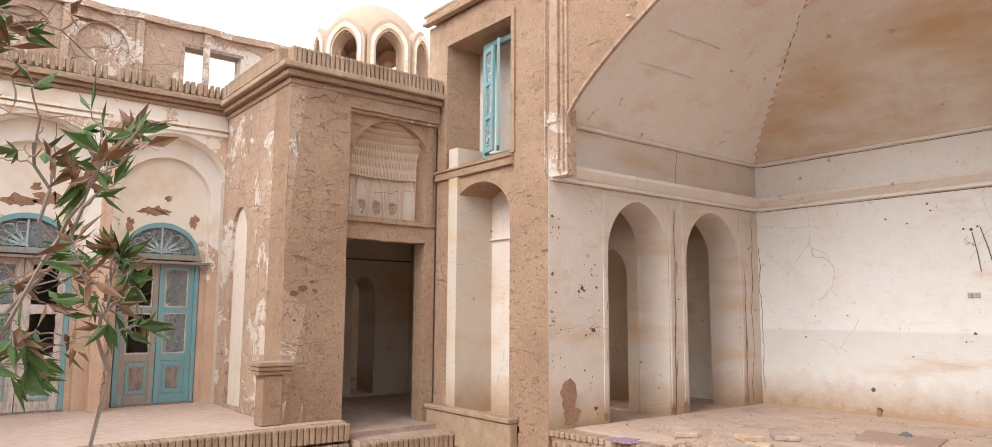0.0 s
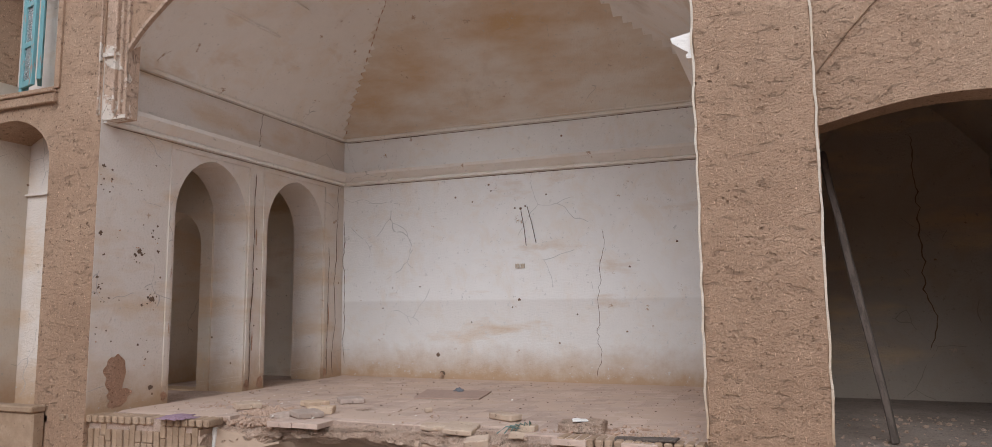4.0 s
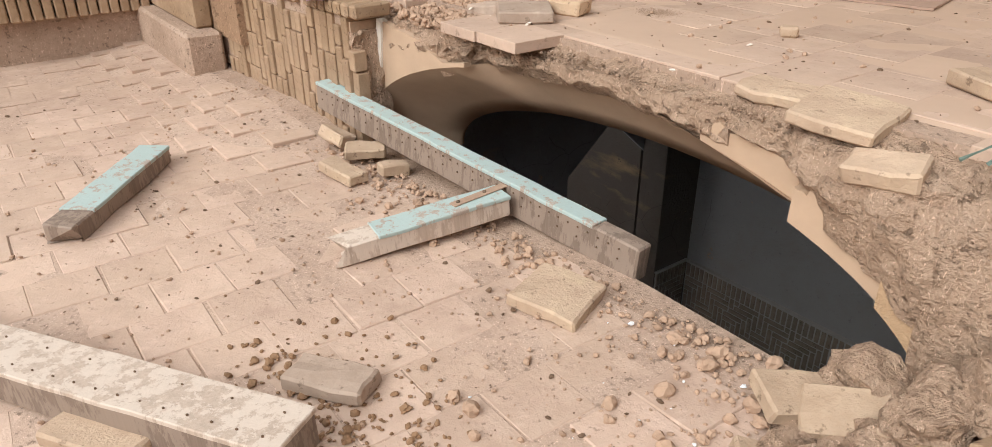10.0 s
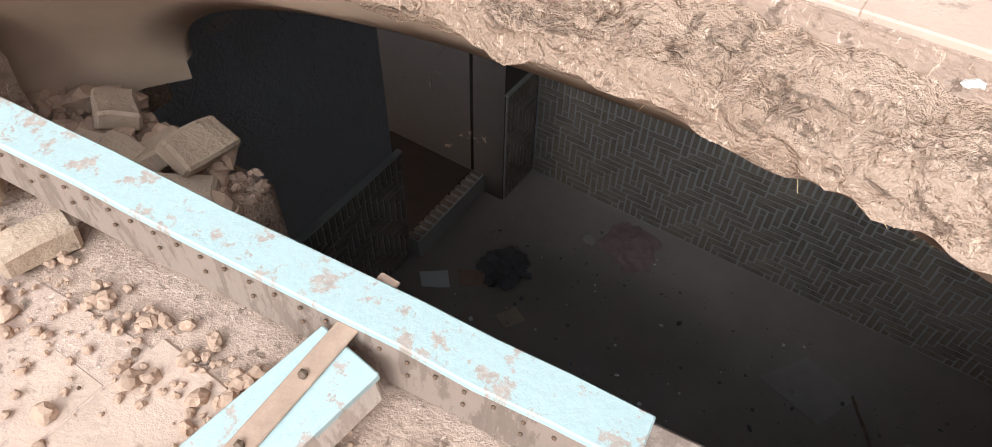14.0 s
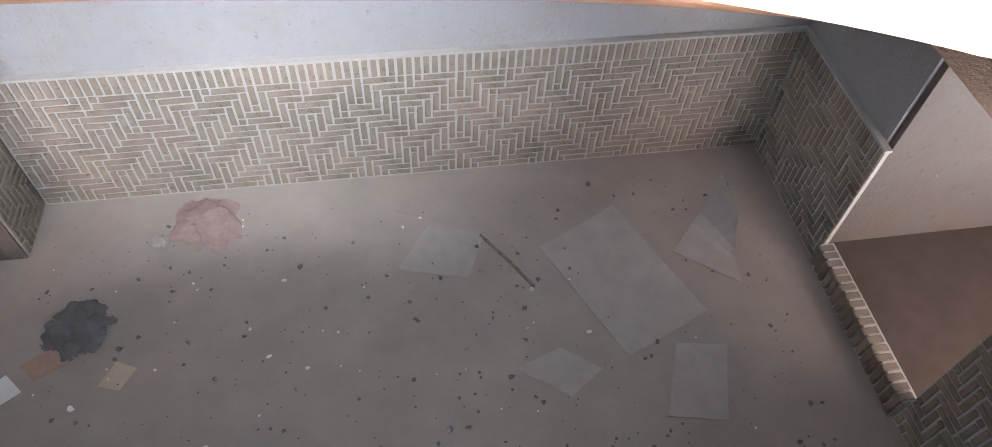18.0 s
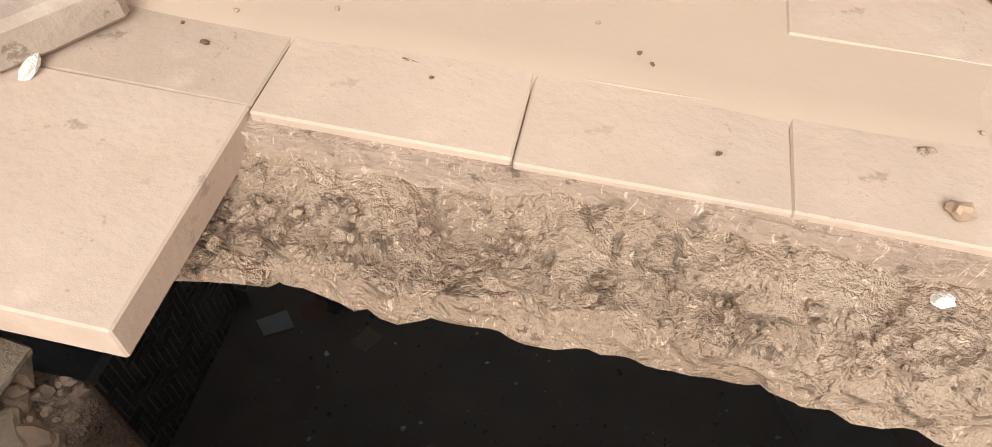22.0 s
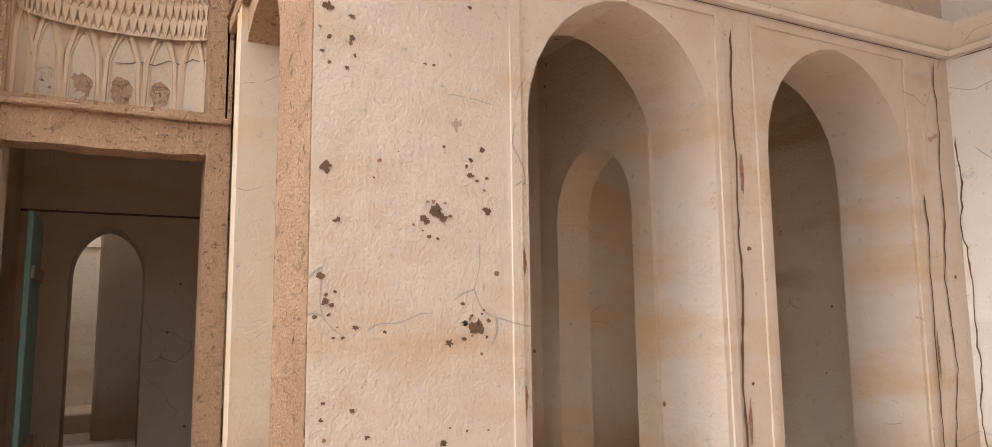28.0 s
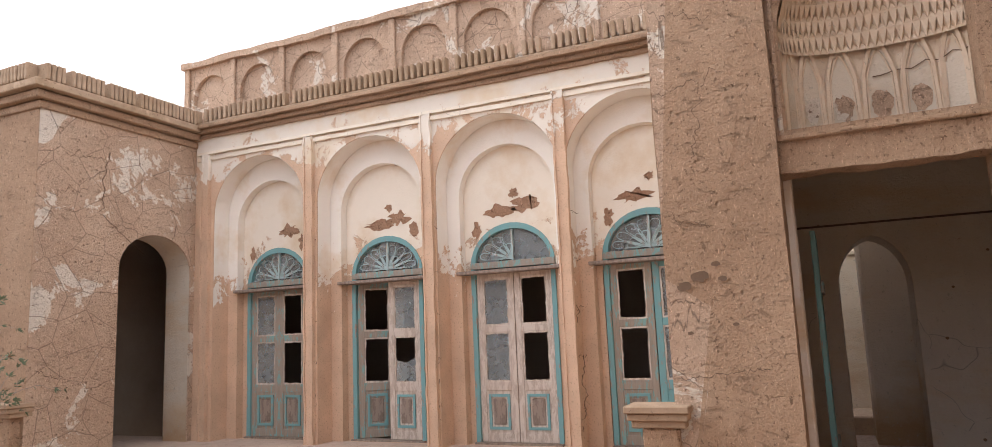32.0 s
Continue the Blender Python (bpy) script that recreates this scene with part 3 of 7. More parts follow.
for x in (W + 0.0, PR):
    b = box(x - 0.008, x + 0.008, -0.008, 0.02, H + 0.05, 4.0)
    bmesh.ops.subdivide_edges(b, edges=[e for e in b.edges if e.calc_length() > 2], cuts=50)
    part("edge_bead", jitter(b, 0.014, x, 7.0), NICHE, pier, "chipped white plaster arris")
# vault


def rise(d):
    return SPRING + 0.86 * max(0.0, d) ** 0.75


for name, mat, side in (("ceiling_vault", WHITE_VAULT, 0), ("ceiling_vault_back", WHITE_COVE, 1)):
    bm = bmesh.new()
    nx, ny = 56, 44
    grid = {}
    for i in range(nx + 1):
        for j in range(ny + 1):
            x = W * i / nx
            y = yf(x) + 0.03 + (D - yf(x) - 0.03) * j / ny
            inset = 0.3 * max(0.0, 1 - (y - yf(x)) / 0.9) ** 1.5
            grid[i, j] = bm.verts.new((x, y, rise(min(x - inset, W - x - inset, D - y))))
    for i in range(nx):
        for j in range(ny):
            x, y = W * (i + 0.5) / nx, -0.2 + (D + 0.2) * (j + 0.5) / ny
            if (D - y < min(x, W - x)) == bool(side):
                bm.faces.new((grid[i, j], grid[i + 1, j], grid[i + 1, j + 1], grid[i, j + 1]))
    bmesh.ops.delete(bm, geom=[v for v in bm.verts if not v.link_faces], context="VERTS")
    put(name, bm, mat, "pointed plaster vault, ochre water stains" if side else "pale plaster pointed vault", "vault", kind="structure", smooth=True)
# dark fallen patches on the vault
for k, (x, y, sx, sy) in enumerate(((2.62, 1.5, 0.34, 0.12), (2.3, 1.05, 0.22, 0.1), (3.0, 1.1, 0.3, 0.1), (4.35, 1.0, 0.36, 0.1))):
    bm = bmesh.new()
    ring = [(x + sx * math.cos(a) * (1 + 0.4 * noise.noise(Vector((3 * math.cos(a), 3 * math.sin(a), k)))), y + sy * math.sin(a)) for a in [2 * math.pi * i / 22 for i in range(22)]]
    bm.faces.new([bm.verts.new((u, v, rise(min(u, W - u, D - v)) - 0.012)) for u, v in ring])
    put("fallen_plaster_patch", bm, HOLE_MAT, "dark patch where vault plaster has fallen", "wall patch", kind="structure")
# shallow ribs along the side of the vault
for z in (4.9, 5.16):
    d = next(k / 400 for k in range(1200) if rise(k / 400) > z)
    put("trim_vault_rib", box(d - 0.03, d + 0.012, -0.28, 1.35, z - 0.03, z - 0.012, bevel=0.006), WHITE_VAULT, "thin plaster rib along the vault", "trim", kind="structure")
# mouldings round the hall
CORN = [(0, 0), (0.045, 0.0), (0.05, 0.03), (0.03, 0.045), (0.07, 0.07), (0.15, 0.13), (0.16, 0.17), (0.0, 0.2)]
BEAD = [(0, 0), (0.05, 0.0), (0.065, 0.03), (0.03, 0.05), (0.045, 0.07), (0.0, 0.09)]
for name, prof, z, wob in (("cornice", CORN, 3.53, 0), ("cornice_upper", BEAD, 4.2, 0)):
    path = [((0, -0.33, z), (1, 0, 0)), ((0, D, z), (1, -1, 0)), ((W, D, z), (-1, -1, 0)), ((W, 0.02, z), (-1, 0, 0))]
    put("trim_" + name, moulding(prof, path), WHITE_VAULT, "white plaster cornice round the hall", "cornice", kind="structure")
# raised frames round the arched doorways
for y0, y1 in ((0.53, 1.83), (2.05, 3.42)):
    bm = sheet(rect(y0, y1, 0.9, 3.5), [rect(y0 + 0.05, y1 - 0.05, 0.85, 3.45)], along_x(0.012), 0.012)
    put("trim_doorway", bm, WHITE, "thin raised plaster frame round a doorway", "trim", kind="structure")
# passage behind the left wall
bm = box(-1.75, -0.5, -0.36, D, H - 0.08, H - 0.02)
put("floor_passage", bm, TILE, "dusty tiled floor of the side passage", "floor", kind="structure")
put("wall_passage", sheet(rect(-0.4, D + 0.4, 0.3, 4.2), [], along_x(-1.75), 0.2), NICHE, "stained plaster wall of the side passage", "wall", kind="structure")
put("wall_passage_end", sheet(rect(-1.75, -0.5, 0.3, 4.2), [], along_y(D - 0.05), 0.3), CREAM, "ochre stained end wall of the passage", "wall", kind="structure")
put("ceiling_passage", box(-1.95, -0.4, 0.3, D + 0.3, 3.75, 3.95), NICHE, "plaster ceiling of the side passage", "ceiling", kind="structure")
put("wall_passage_pier", sheet(rect(-1.75, -0.5, H - 0.05, 4.0), [arch(-1.1, 0.42, H, 2.5, 2.95, 10)], along_y(1.72), 0.26), NICHE, "plaster cross wall in the side passage", "wall", kind="structure")

# ---- facade left of the hall ----
N0, N1 = -1.97, -0.69
bm = sheet(rect(XB, -0.004, 0.3, 6.1), [arch((N0 + N1) / 2, (N1 - N0) / 2, 0.62, 3.2, 3.68, 14), rect(-2.05, -0.66, 3.98, 5.7)], along_y(-0.36), 0.55)
fac = put("wall_facade", bm, MUD, "mud plaster facade with a tall niche and an upper window", "wall", kind="structure")
put("wall_facade_niche_back", sheet(rect(XB, -0.5, 0.3, 6.1), [rect(-1.15, -0.69, 0.72, 2.75), rect(-1.35, -0.72, 4.02, 5.66)], along_y(0.19), 0.15), WHITE, "white plaster inside of the niche", "wall", kind="structure")
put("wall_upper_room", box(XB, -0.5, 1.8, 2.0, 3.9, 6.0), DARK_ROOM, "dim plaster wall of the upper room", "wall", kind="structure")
put("trim_niche_spring", box(N0 + 0.003, N1 - 0.003, 0.15, 0.187, 2.98, 3.0), WHITE, "thin plaster line inside the niche", "trim", kind="structure")
for a, b, z, h, d in ((XB, 0.0, 3.8, 0.1, 0.05), (XB, 0.0, 3.9, 0.03, 0.075)):
    put("trim_window_sill_course", box(a + 0.01, -0.62, -0.36 - d, -0.357, z, z + h, bevel=0.008), MUD, "plaster string course under the upper window", "trim", kind="structure")
for loop, hole in ((rect(-2.12, -0.59, 3.95, 5.78), rect(-2.05, -0.66, 3.9, 5.7)),):
    put("trim_window_frame", sheet(loop, [[(p[0], max(p[1], 3.951)) for p in hole]], along_y(-0.385), 0.024), MUD, "raised plaster band round the upper window", "trim", kind="structure")
# arched front over the hall
half = W / 2
prof = [(W * k / 80, rise(min(W * k / 80, W - W * k / 80) - 0.3)) for k in range(81)]
bm = sheet([(0.003, SPRING - 0.02), *[(max(0.05, min(W - 0.05, u)), v + 0.04) for u, v in prof[1:-1]], (W - 0.003, SPRING - 0.02), (W - 0.003, 6.1), (0.003, 6.1)], [], front(0.02), 0.06)
put("wall_arch_front", bm, MUD, "mud plaster spandrels over the great arch", "wall", kind="structure")
bm = bmesh.new()
for lo, hi, out in ((0.0, 0.09, 0.05),):
    a = [[(u, yf(u) - 0.015, v - 0.015), (u, yf(u) - 0.015, v + 0.03), (u, yf(u) + 0.03, v + 0.03), (u, yf(u) + 0.03, v - 0.015)] for u, v in prof]
    rows = [[bm.verts.new(p) for p in r] for r in a]
    for r0, r1 in zip(rows, rows[1:]):
        for k in range(4):
            bm.faces.new((r0[k], r0[(k + 1) % 4], r1[(k + 1) % 4], r1[k]))
put("trim_arch", bm, MUD_OLD, "white plaster edge moulding of the great arch", "trim", kind="structure")
for x0, w, out in ((-0.04, 0.02, 0.03), (0.16, 0.025, 0.03), (0.24, 0.02, 0.02)):
    put("trim_jamb_moulding", box(x0, x0 + w, -0.36 - out, -0.2, 3.6, 6.05, bevel=0.006), MUD_OLD, "worn vertical plaster moulding beside the arch", "trim", kind="structure")
bm = box(-0.04, 0.3, -0.345, -0.2, 3.55, 6.08)
put("wall_jamb_band", bm, MUD_OLD, "carved flaking plaster band beside the arch", "wall", kind="structure")
# small wall return left of the hall wall, the pier
put("roof_hall", box(-2.4, PR + 0.2, -0.2, D + 0.4, 6.1, 6.25), MUD_OLD, "flat mud roof over the hall", "roof", kind="structure")


def brick_row(parent, me_list, p0, p1, pitch, turn=0.0, skip=0.0, seed=1, tilt=0.0):
    p0, p1 = Vector(p0), Vector(p1)
    n = max(1, int((p1 - p0).length / pitch))
    rnd = random.Random(seed)
    ang = math.atan2(p1.y - p0.y, p1.x - p0.x)
    for i in range(n):
        if rnd.random() < skip:
            continue
        p = p0.lerp(p1, (i + 0.5) / n)
        piece("brick", rnd.choice(me_list), parent, Matrix.Translation(p) @ Euler((rnd.uniform(-tilt, tilt), rnd.uniform(-tilt, tilt), ang + turn + rnd.uniform(-tilt, tilt))).to_matrix().to_4x4())


STAND = [brick_mesh("brick_upright", 0.05, 0.2, 0.2, BRICK, s, 0.007) for s in range(5)]
EAVE = [brick_mesh("brick_flat", 0.1, 0.24, 0.045, BRICK, 20 + s, 0.007) for s in range(4)]
SHORT = [brick_mesh("brick_tooth", 0.05, 0.1, 0.19, BRICK, 40 + s, 0.008) for s in range(5)]

# ---- corner block with the carved doorway ----
BY0, BY1 = -2.55, -0.36
bm = sheet([(BY0, 0.3), (-1.74, 0.3), (-1.74, 4.62), (-0.36, 4.62), (-0.36, 5.0), (BY0, 5.0)], [], along_x(XB + 0.06), 0.5)
bmesh.ops.subdivide_edges(bm, edges=[e for e in bm.edges if e.calc_length() > 0.6], cuts=8)
blk = put("wall_block", jitter(bm, 0.01, 8, 4.0), MUD, "rough straw and mud plaster pier beside the doorway", "wall", kind="structure")
put("wall_block_side", sheet(rect(XW, XB + 0.06, 0.3, 5.0), [arch(-3.85, 0.3, 0.75, 3.0, 3.42, 12)], along_y(BY0 + 0.003), 0.3), MUD_OLD, "flaking plaster side of the corner block with a narrow niche", "wall", kind="structure")
put("wall_block_niche", sheet(rect(-4.3, -3.4, 0.5, 3.6), [], along_y(BY0 + 0.28), 0.05), NICHE, "pale plaster back of the narrow niche", "wall", kind="structure")
# wall over and round the doorway
put("wall_block_jamb", box(XB - 0.3, XB - 0.02, -0.52, -0.37, 0.3, 4.62), MUD, "mud plaster jamb beside the doorway", "wall", kind="structure")
lint = box(XB - 0.28, XB - 0.03, -1.74, -0.37, 2.94, 3.16)
bmesh.ops.subdivide_edges(lint, edges=[e for e in lint.edges if e.calc_length() > 0.5], cuts=30)
put("lintel", jitter(lint, 0.018, 5, 6.0), MUD, "cracked mud-plastered timber lintel over the doorway", "lintel", kind="structure")
bm = sheet(rect(-1.74, -0.37, 3.2, 4.62), [arch(-1.05, 0.62, 3.24, 3.95, 4.56, 20)], along_x(XB - 0.04), 0.2)
put("wall_carved_niche_frame", bm, MUD, "plaster frame round the carved niche", "wall", kind="structure")
for y0, y1, z0, z1, o in ((-1.74, -0.37, 3.16, 3.2, 0.05), (-1.72, -1.69, 3.2, 4.6, 0.02), (-0.42, -0.39, 3.2, 4.6, 0.02), (-1.74, -0.37, 4.58, 4.64, 0.06)):
    put("trim_carved_niche", box(XB - 0.06, XB - 0.04 + o, y0, y1, z0, z1, bevel=0.008), MUD_OLD if z0 > 3.18 else MUD, "moulded plaster border of the carved niche", "trim", kind="structure")
put("wall_niche_floor", box(XB - 0.6, XB - 0.08, -1.74, -0.37, 3.162, 3.204), MUD, "plaster bed under the carved niche", "wall", kind="structure")
put("wall_niche_rear", box(XB - 0.6, XB - 0.55, -2.3, 1.1, 3.1, 4.9), MUD, "wall over the entrance behind the niche", "wall", kind="structure")
# carved half shell: facets in rings over a row of blind arches
niche = empty("carved_niche", label="shell niche of carved plaster facets over blind arches, cracked", category="carved niche", kind="structure")
bm = bmesh.new()
CY, CZ, RY, RZ = -1.05, 3.98, 0.62, 0.6


def bowl(a, z, lift=0.0):
    """A place on the niche: a is the angle from one side to the other; it closes to a quarter sphere above."""
    e = 0.0 if z <= CZ else math.asin(min(1.0, (z - CZ) / RZ))
    rad = math.cos(e)
    deep = 0.4 * math.sin(a) ** 0.6 * rad
    return (XB - 0.07 - max(0.0, deep - lift), CY - RY * math.cos(a) * rad, z)


rings, seg = 9, 36
pts = {}
Z0 = 3.84
for r in range(rings + 1):
    z = Z0 + (CZ + RZ * 0.985 - Z0) * math.sin(math.pi / 2 * r / rings)
    for k in range(seg + 1):
        half = 0.5 if r % 2 else 0.0
        a = math.pi * min(max((k + half) / seg, 0.012), 0.988)
        pts[r, k, 0] = bm.verts.new(bowl(a, z, 0.05))
        zc = Z0 + (CZ + RZ * 0.985 - Z0) * math.sin(math.pi / 2 * min(rings, r + 1) / rings)
        pts[r, k, 1] = bm.verts.new(bowl(math.pi * min(max((k + half + 0.5) / seg, 0.012), 0.988), (z + zc) / 2, 0.012))
for r in range(rings):
    for k in range(seg):
        shift = 1 if r % 2 else 0
        a, b, c = pts[r, k, 0], pts[r, k + 1, 0], pts[r, k, 1]
        d = pts[r + 1, min(seg, k + shift), 0]
        for tri in ((a, b, c), (a, c, d), (c, b, d)):
            if len({v.co.to_tuple(4) for v in tri}) == 3:
                bm.faces.new(tri)
        d2 = pts[r + 1, min(seg, k + 1 + shift), 0]
        if len({v.co.to_tuple(4) for v in (b, d2, d)}) == 3:
            bm.faces.new((b, d2, d))
bmesh.ops.delete(bm, geom=[v for v in bm.verts if not v.link_faces], context="VERTS")
part("shell", bm, SHELL, niche, "faceted shell of carved plaster")
bm = bmesh.new()
cols = []
for k in range(seg + 1):
    a = math.pi * min(max(k / seg, 0.00001), 0.99999)
    cols.append([bm.verts.new(bowl(a, z, -0.012)) for z in (3.2, Z0, CZ, CZ + RZ * 0.5, CZ + RZ * 0.85, CZ + RZ * 0.999)])
for c0, c1 in zip(cols, cols[1:]):
    for k in range(5):
        bm.faces.new((c0[k], c1[k], c1[k + 1], c0[k + 1]))
part("back", bm, SHELL, niche, "curved plaster back")
for k in range(7):
    a0, a1 = math.pi * (0.05 + 0.129 * k), math.pi * (0.05 + 0.129 * (k + 1))
    for inset, r_ in ((0.04, 0.019), (0.14, 0.008)):
        line = []
        for i in range(17):
            t = i / 16
            a = a0 + (a1 - a0) * (inset + (1 - 2 * inset) * t)
            z = 3.25 if i in (0, 16) else 3.6 + (0.37 - inset) * (1 - abs(2 * t - 1) ** 1.5)
            line.append(bowl(a, z, 0.006))
        part("blind_arch", tube(bmesh.new(), line, r_, 5), SHELL, niche)
    am = (a0 + a1) / 2
    bm = bmesh.new()
    cols = []
    for i in range(13):
        t = i / 12
        top = 3.6 + 0.3 * (1 - abs(2 * t - 1) ** 1.5)
        cols.append([bm.verts.new(bowl(a0 + (a1 - a0) * (0.1 + 0.8 * t), 3.25 + (top - 3.25) * q, 0.001)) for q in (0.0, 0.5, 1.0)])
    for c0, c1 in zip(cols, cols[1:]):
        for q in range(2):
            bm.faces.new((c0[q], c1[q], c1[q + 1], c0[q + 1]))
    part("arch_panel", bm, NICHE, niche, "pale plaster panel of a blind arch", smooth=True)
    if k in (1, 2, 3, 4):
        ring = [bowl(am + 0.11 * math.cos(q) * (1 + 0.5 * noise.noise(Vector((math.cos(q) * 2, math.sin(q) * 2, k)))), 3.44 + 0.1 * math.sin(q) * (1 + 0.5 * noise.noise(Vector((math.cos(q) * 2, math.sin(q) * 2, k + 5)))), 0.004) for q in [2 * math.pi * i / 20 for i in range(20)]]
        bm = bmesh.new()
        mid_v = bm.verts.new(bowl(am, 3.44, 0.004))
        vs = [bm.verts.new(p) for p in ring]
        for i in range(20):
            bm.faces.new((vs[i - 1], vs[i], mid_v))
        part("bare_patch", bm, MUD_OLD, niche, "patch of bare brown clay")
line = [bowl(math.pi * (0.98 - 0.5 * k / 20), 3.74 - 0.1 * (k / 20) + 0.03 * noise.noise(Vector((k * 0.5, 1, 2))), 0.012) for k in range(21)]
part("crack", tube(bmesh.new(), line, 0.004, 4), HOLE_MAT, niche, "dark crack across the niche")
# cornice and brick parapet of the block
for k, (o, z) in enumerate(((0.02, 4.78), (0.09, 4.86), (0.16, 4.94))):
    bm = box(XW, XB + 0.06 + o, BY0 - o, -0.37, z, z + 0.075, bevel=0.01)
    put("trim_block_cornice", bm, MUD if k < 2 else BRICK, "stepped brick cornice of the corner block", "cornice", kind="structure")
par = empty("parapet_block", label="row of upright bricks along the block's roof edge", category="parapet", kind="structure")
brick_row(par, STAND, (XB + 0.08, BY0 - 0.05, 5.02), (XB + 0.08, -0.4, 5.02), 0.062, 0, 0.0, 3, 0.03)
brick_row(par, STAND, (-4.3, BY0 - 0.06, 5.02), (XB + 0.02, BY0 - 0.06, 5.02), 0.062, 0, 0.02, 4, 0.03)
put("roof_block", box(-6.0, XB, BY0 + 0.05, 3.0, 4.9, 5.02), MUD_OLD, "flat mud roof of the corner block", "roof", kind="structure")
# room behind the doorway
put("floor_entry", box(-7.4, XB + 0.25, -2.5, 1.3, 0.4, 0.56), SOIL, "dusty floor of the entrance room", "floor", kind="structure")
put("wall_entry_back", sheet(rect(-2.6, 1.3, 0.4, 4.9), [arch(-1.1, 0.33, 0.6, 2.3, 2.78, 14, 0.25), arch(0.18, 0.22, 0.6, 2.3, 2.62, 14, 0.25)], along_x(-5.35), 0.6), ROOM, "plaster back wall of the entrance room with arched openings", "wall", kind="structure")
for c, h in ((-1.1, 0.33), (0.18, 0.22)):
    ring = arch(c, h - 0.004, 0.6, 2.3, 2.78 if c < 0 else 2.62, 14, 0.25)
    bm = bmesh.new()
    rows = [[bm.verts.new((x, u, v)) for x in (-5.36, -5.945)] for u, v in ring]
    for p, q in zip(rows, rows[1:]):
        bm.faces.new((p[0], p[1], q[1], q[0]))
    put("trim_archway_lining", bm, WHITE, "white plaster lining of an archway", "trim", kind="structure")
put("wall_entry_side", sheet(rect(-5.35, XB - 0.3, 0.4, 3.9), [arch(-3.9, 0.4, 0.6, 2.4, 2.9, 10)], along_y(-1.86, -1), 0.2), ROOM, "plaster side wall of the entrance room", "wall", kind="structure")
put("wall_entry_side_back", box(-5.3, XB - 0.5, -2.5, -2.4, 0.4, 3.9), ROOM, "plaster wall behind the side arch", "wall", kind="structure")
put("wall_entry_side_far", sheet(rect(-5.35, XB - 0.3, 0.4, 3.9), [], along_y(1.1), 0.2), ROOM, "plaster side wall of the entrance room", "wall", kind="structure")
put("wall_entry_jamb", box(-2.92, XB - 0.29, -1.9, -1.69, 0.4, 3.3, bevel=0.01), WHITE, "white plaster reveal of the entrance", "wall", kind="structure")
put("ceiling_entry", box(-5.35, XB - 0.56, -2.4, 1.3, 3.75, 3.9), NICHE, "plaster ceiling of the entrance room", "ceiling", kind="structure")
put("trim_entry_line", box(-5.35, -5.335, -1.86, 1.1, 2.9, 2.92), DARK_WOOD, "dark line round the entrance room", "trim", kind="structure")
leaf_door = empty("door_entry", pose(-3.5, -1.6, 0.57), label="turquoise plank door leaf standing open inside the entrance", category="door", kind="structure")
for k in range(4):
    part("board", box(-0.2 * k - 0.195, -0.2 * k, -0.02, 0.02, 0, 2.1, bevel=0.005), TEAL, leaf_door)
for z in (0.3, 1.6):
    part("ledge", box(-0.78, -0.02, 0.02, 0.045, z, z + 0.1, bevel=0.005), TEAL_OLD, leaf_door)
# court beyond the archways, open to the sky
put("wall_far_court", sheet(rect(-2.9, 3.0, 0.0, 4.5), [arch(-0.6, 0.45, 0.6, 2.2, 2.75, 12, 0.2)], along_x(-9.2), 0.3), CREAM, "sunlit plaster wall beyond the entrance room", "wall", kind="structure")
put("wall_far_pier", box(-7.2, -6.45, -1.2, -0.36, 0.5, 4.4, bevel=0.03), WHITE, "white plaster pier beyond the archway", "wall", kind="structure")
# wall and roof added only to keep light away from the right archway
put("wall_light_block", box(-9.2, -5.96, -0.35, -0.2, 0.4, 4.5), CREAM, "plaster wall added to keep court light from the right archway", "wall", kind="structure")
put("roof_light_block", box(-9.3, -5.9, -0.36, 3.1, 4.5, 4.7), MUD_OLD, "mud roof added to keep the right archway dark", "roof", kind="structure")
put("wall_far_court_niche", box(-9.7, -9.5, -1.4, 0.3, 0.4, 3.2), NICHE, "plaster back of the far niche", "wall", kind="structure")
put("trim_far_court", box(-9.2, -9.16, -2.9, 3.0, 2.9, 2.96, bevel=0.008), CREAM, "plaster string course of the far court", "trim", kind="structure")
for y in (-2.9, 2.95):
    put("wall_far_court_side", box(-9.2, -5.96, y, y + 0.15, 0.0, 4.5), CREAM, "plaster side wall of the far court", "wall", kind="structure")
put("floor_far_court", box(-9.4, -5.9, -2.9, 3.0, 0.4, 0.52), TILE, "pale floor beyond the entrance room", "floor", kind="structure")
put("step_far_court", box(-8.2, -7.2, -2.2, 0.2, 0.52, 0.78, bevel=0.02), PALE_BRICK, "low brick step in the far court", "step", kind="structure")

# ---- west wing ----
DOORS = (-8.38, -6.62, -4.88, -3.25)
TER = 0.7
wing_out = rect(-9.5, BY0 + 0.3, TER - 0.2, 5.0)
put("wall_wing", sheet(wing_out, [arch(c, 0.78, TER, 3.72, 4.48, 18) for c in DOORS], along_x(XW), 0.28), FACE_COAT, "flaking mud plaster wall of the wing with arched bays", "wall", kind="structure")
put("wall_wing_bays", sheet(wing_out, [arch(c, 0.61, TER, 3.6, 4.18, 18) for c in DOORS], along_x(XW - 0.283), 0.12), BAY_COAT, "white plaster inner arches of the bays", "wall", kind="structure")
put("wall_wing_inner", sheet(wing_out, [arch(c, 0.54, TER, 2.72, 3.24, 16) for c in DOORS], along_x(XW - 0.406), 0.25), DOOR_COAT, "cream stained plaster round the doors", "wall", kind="structure")
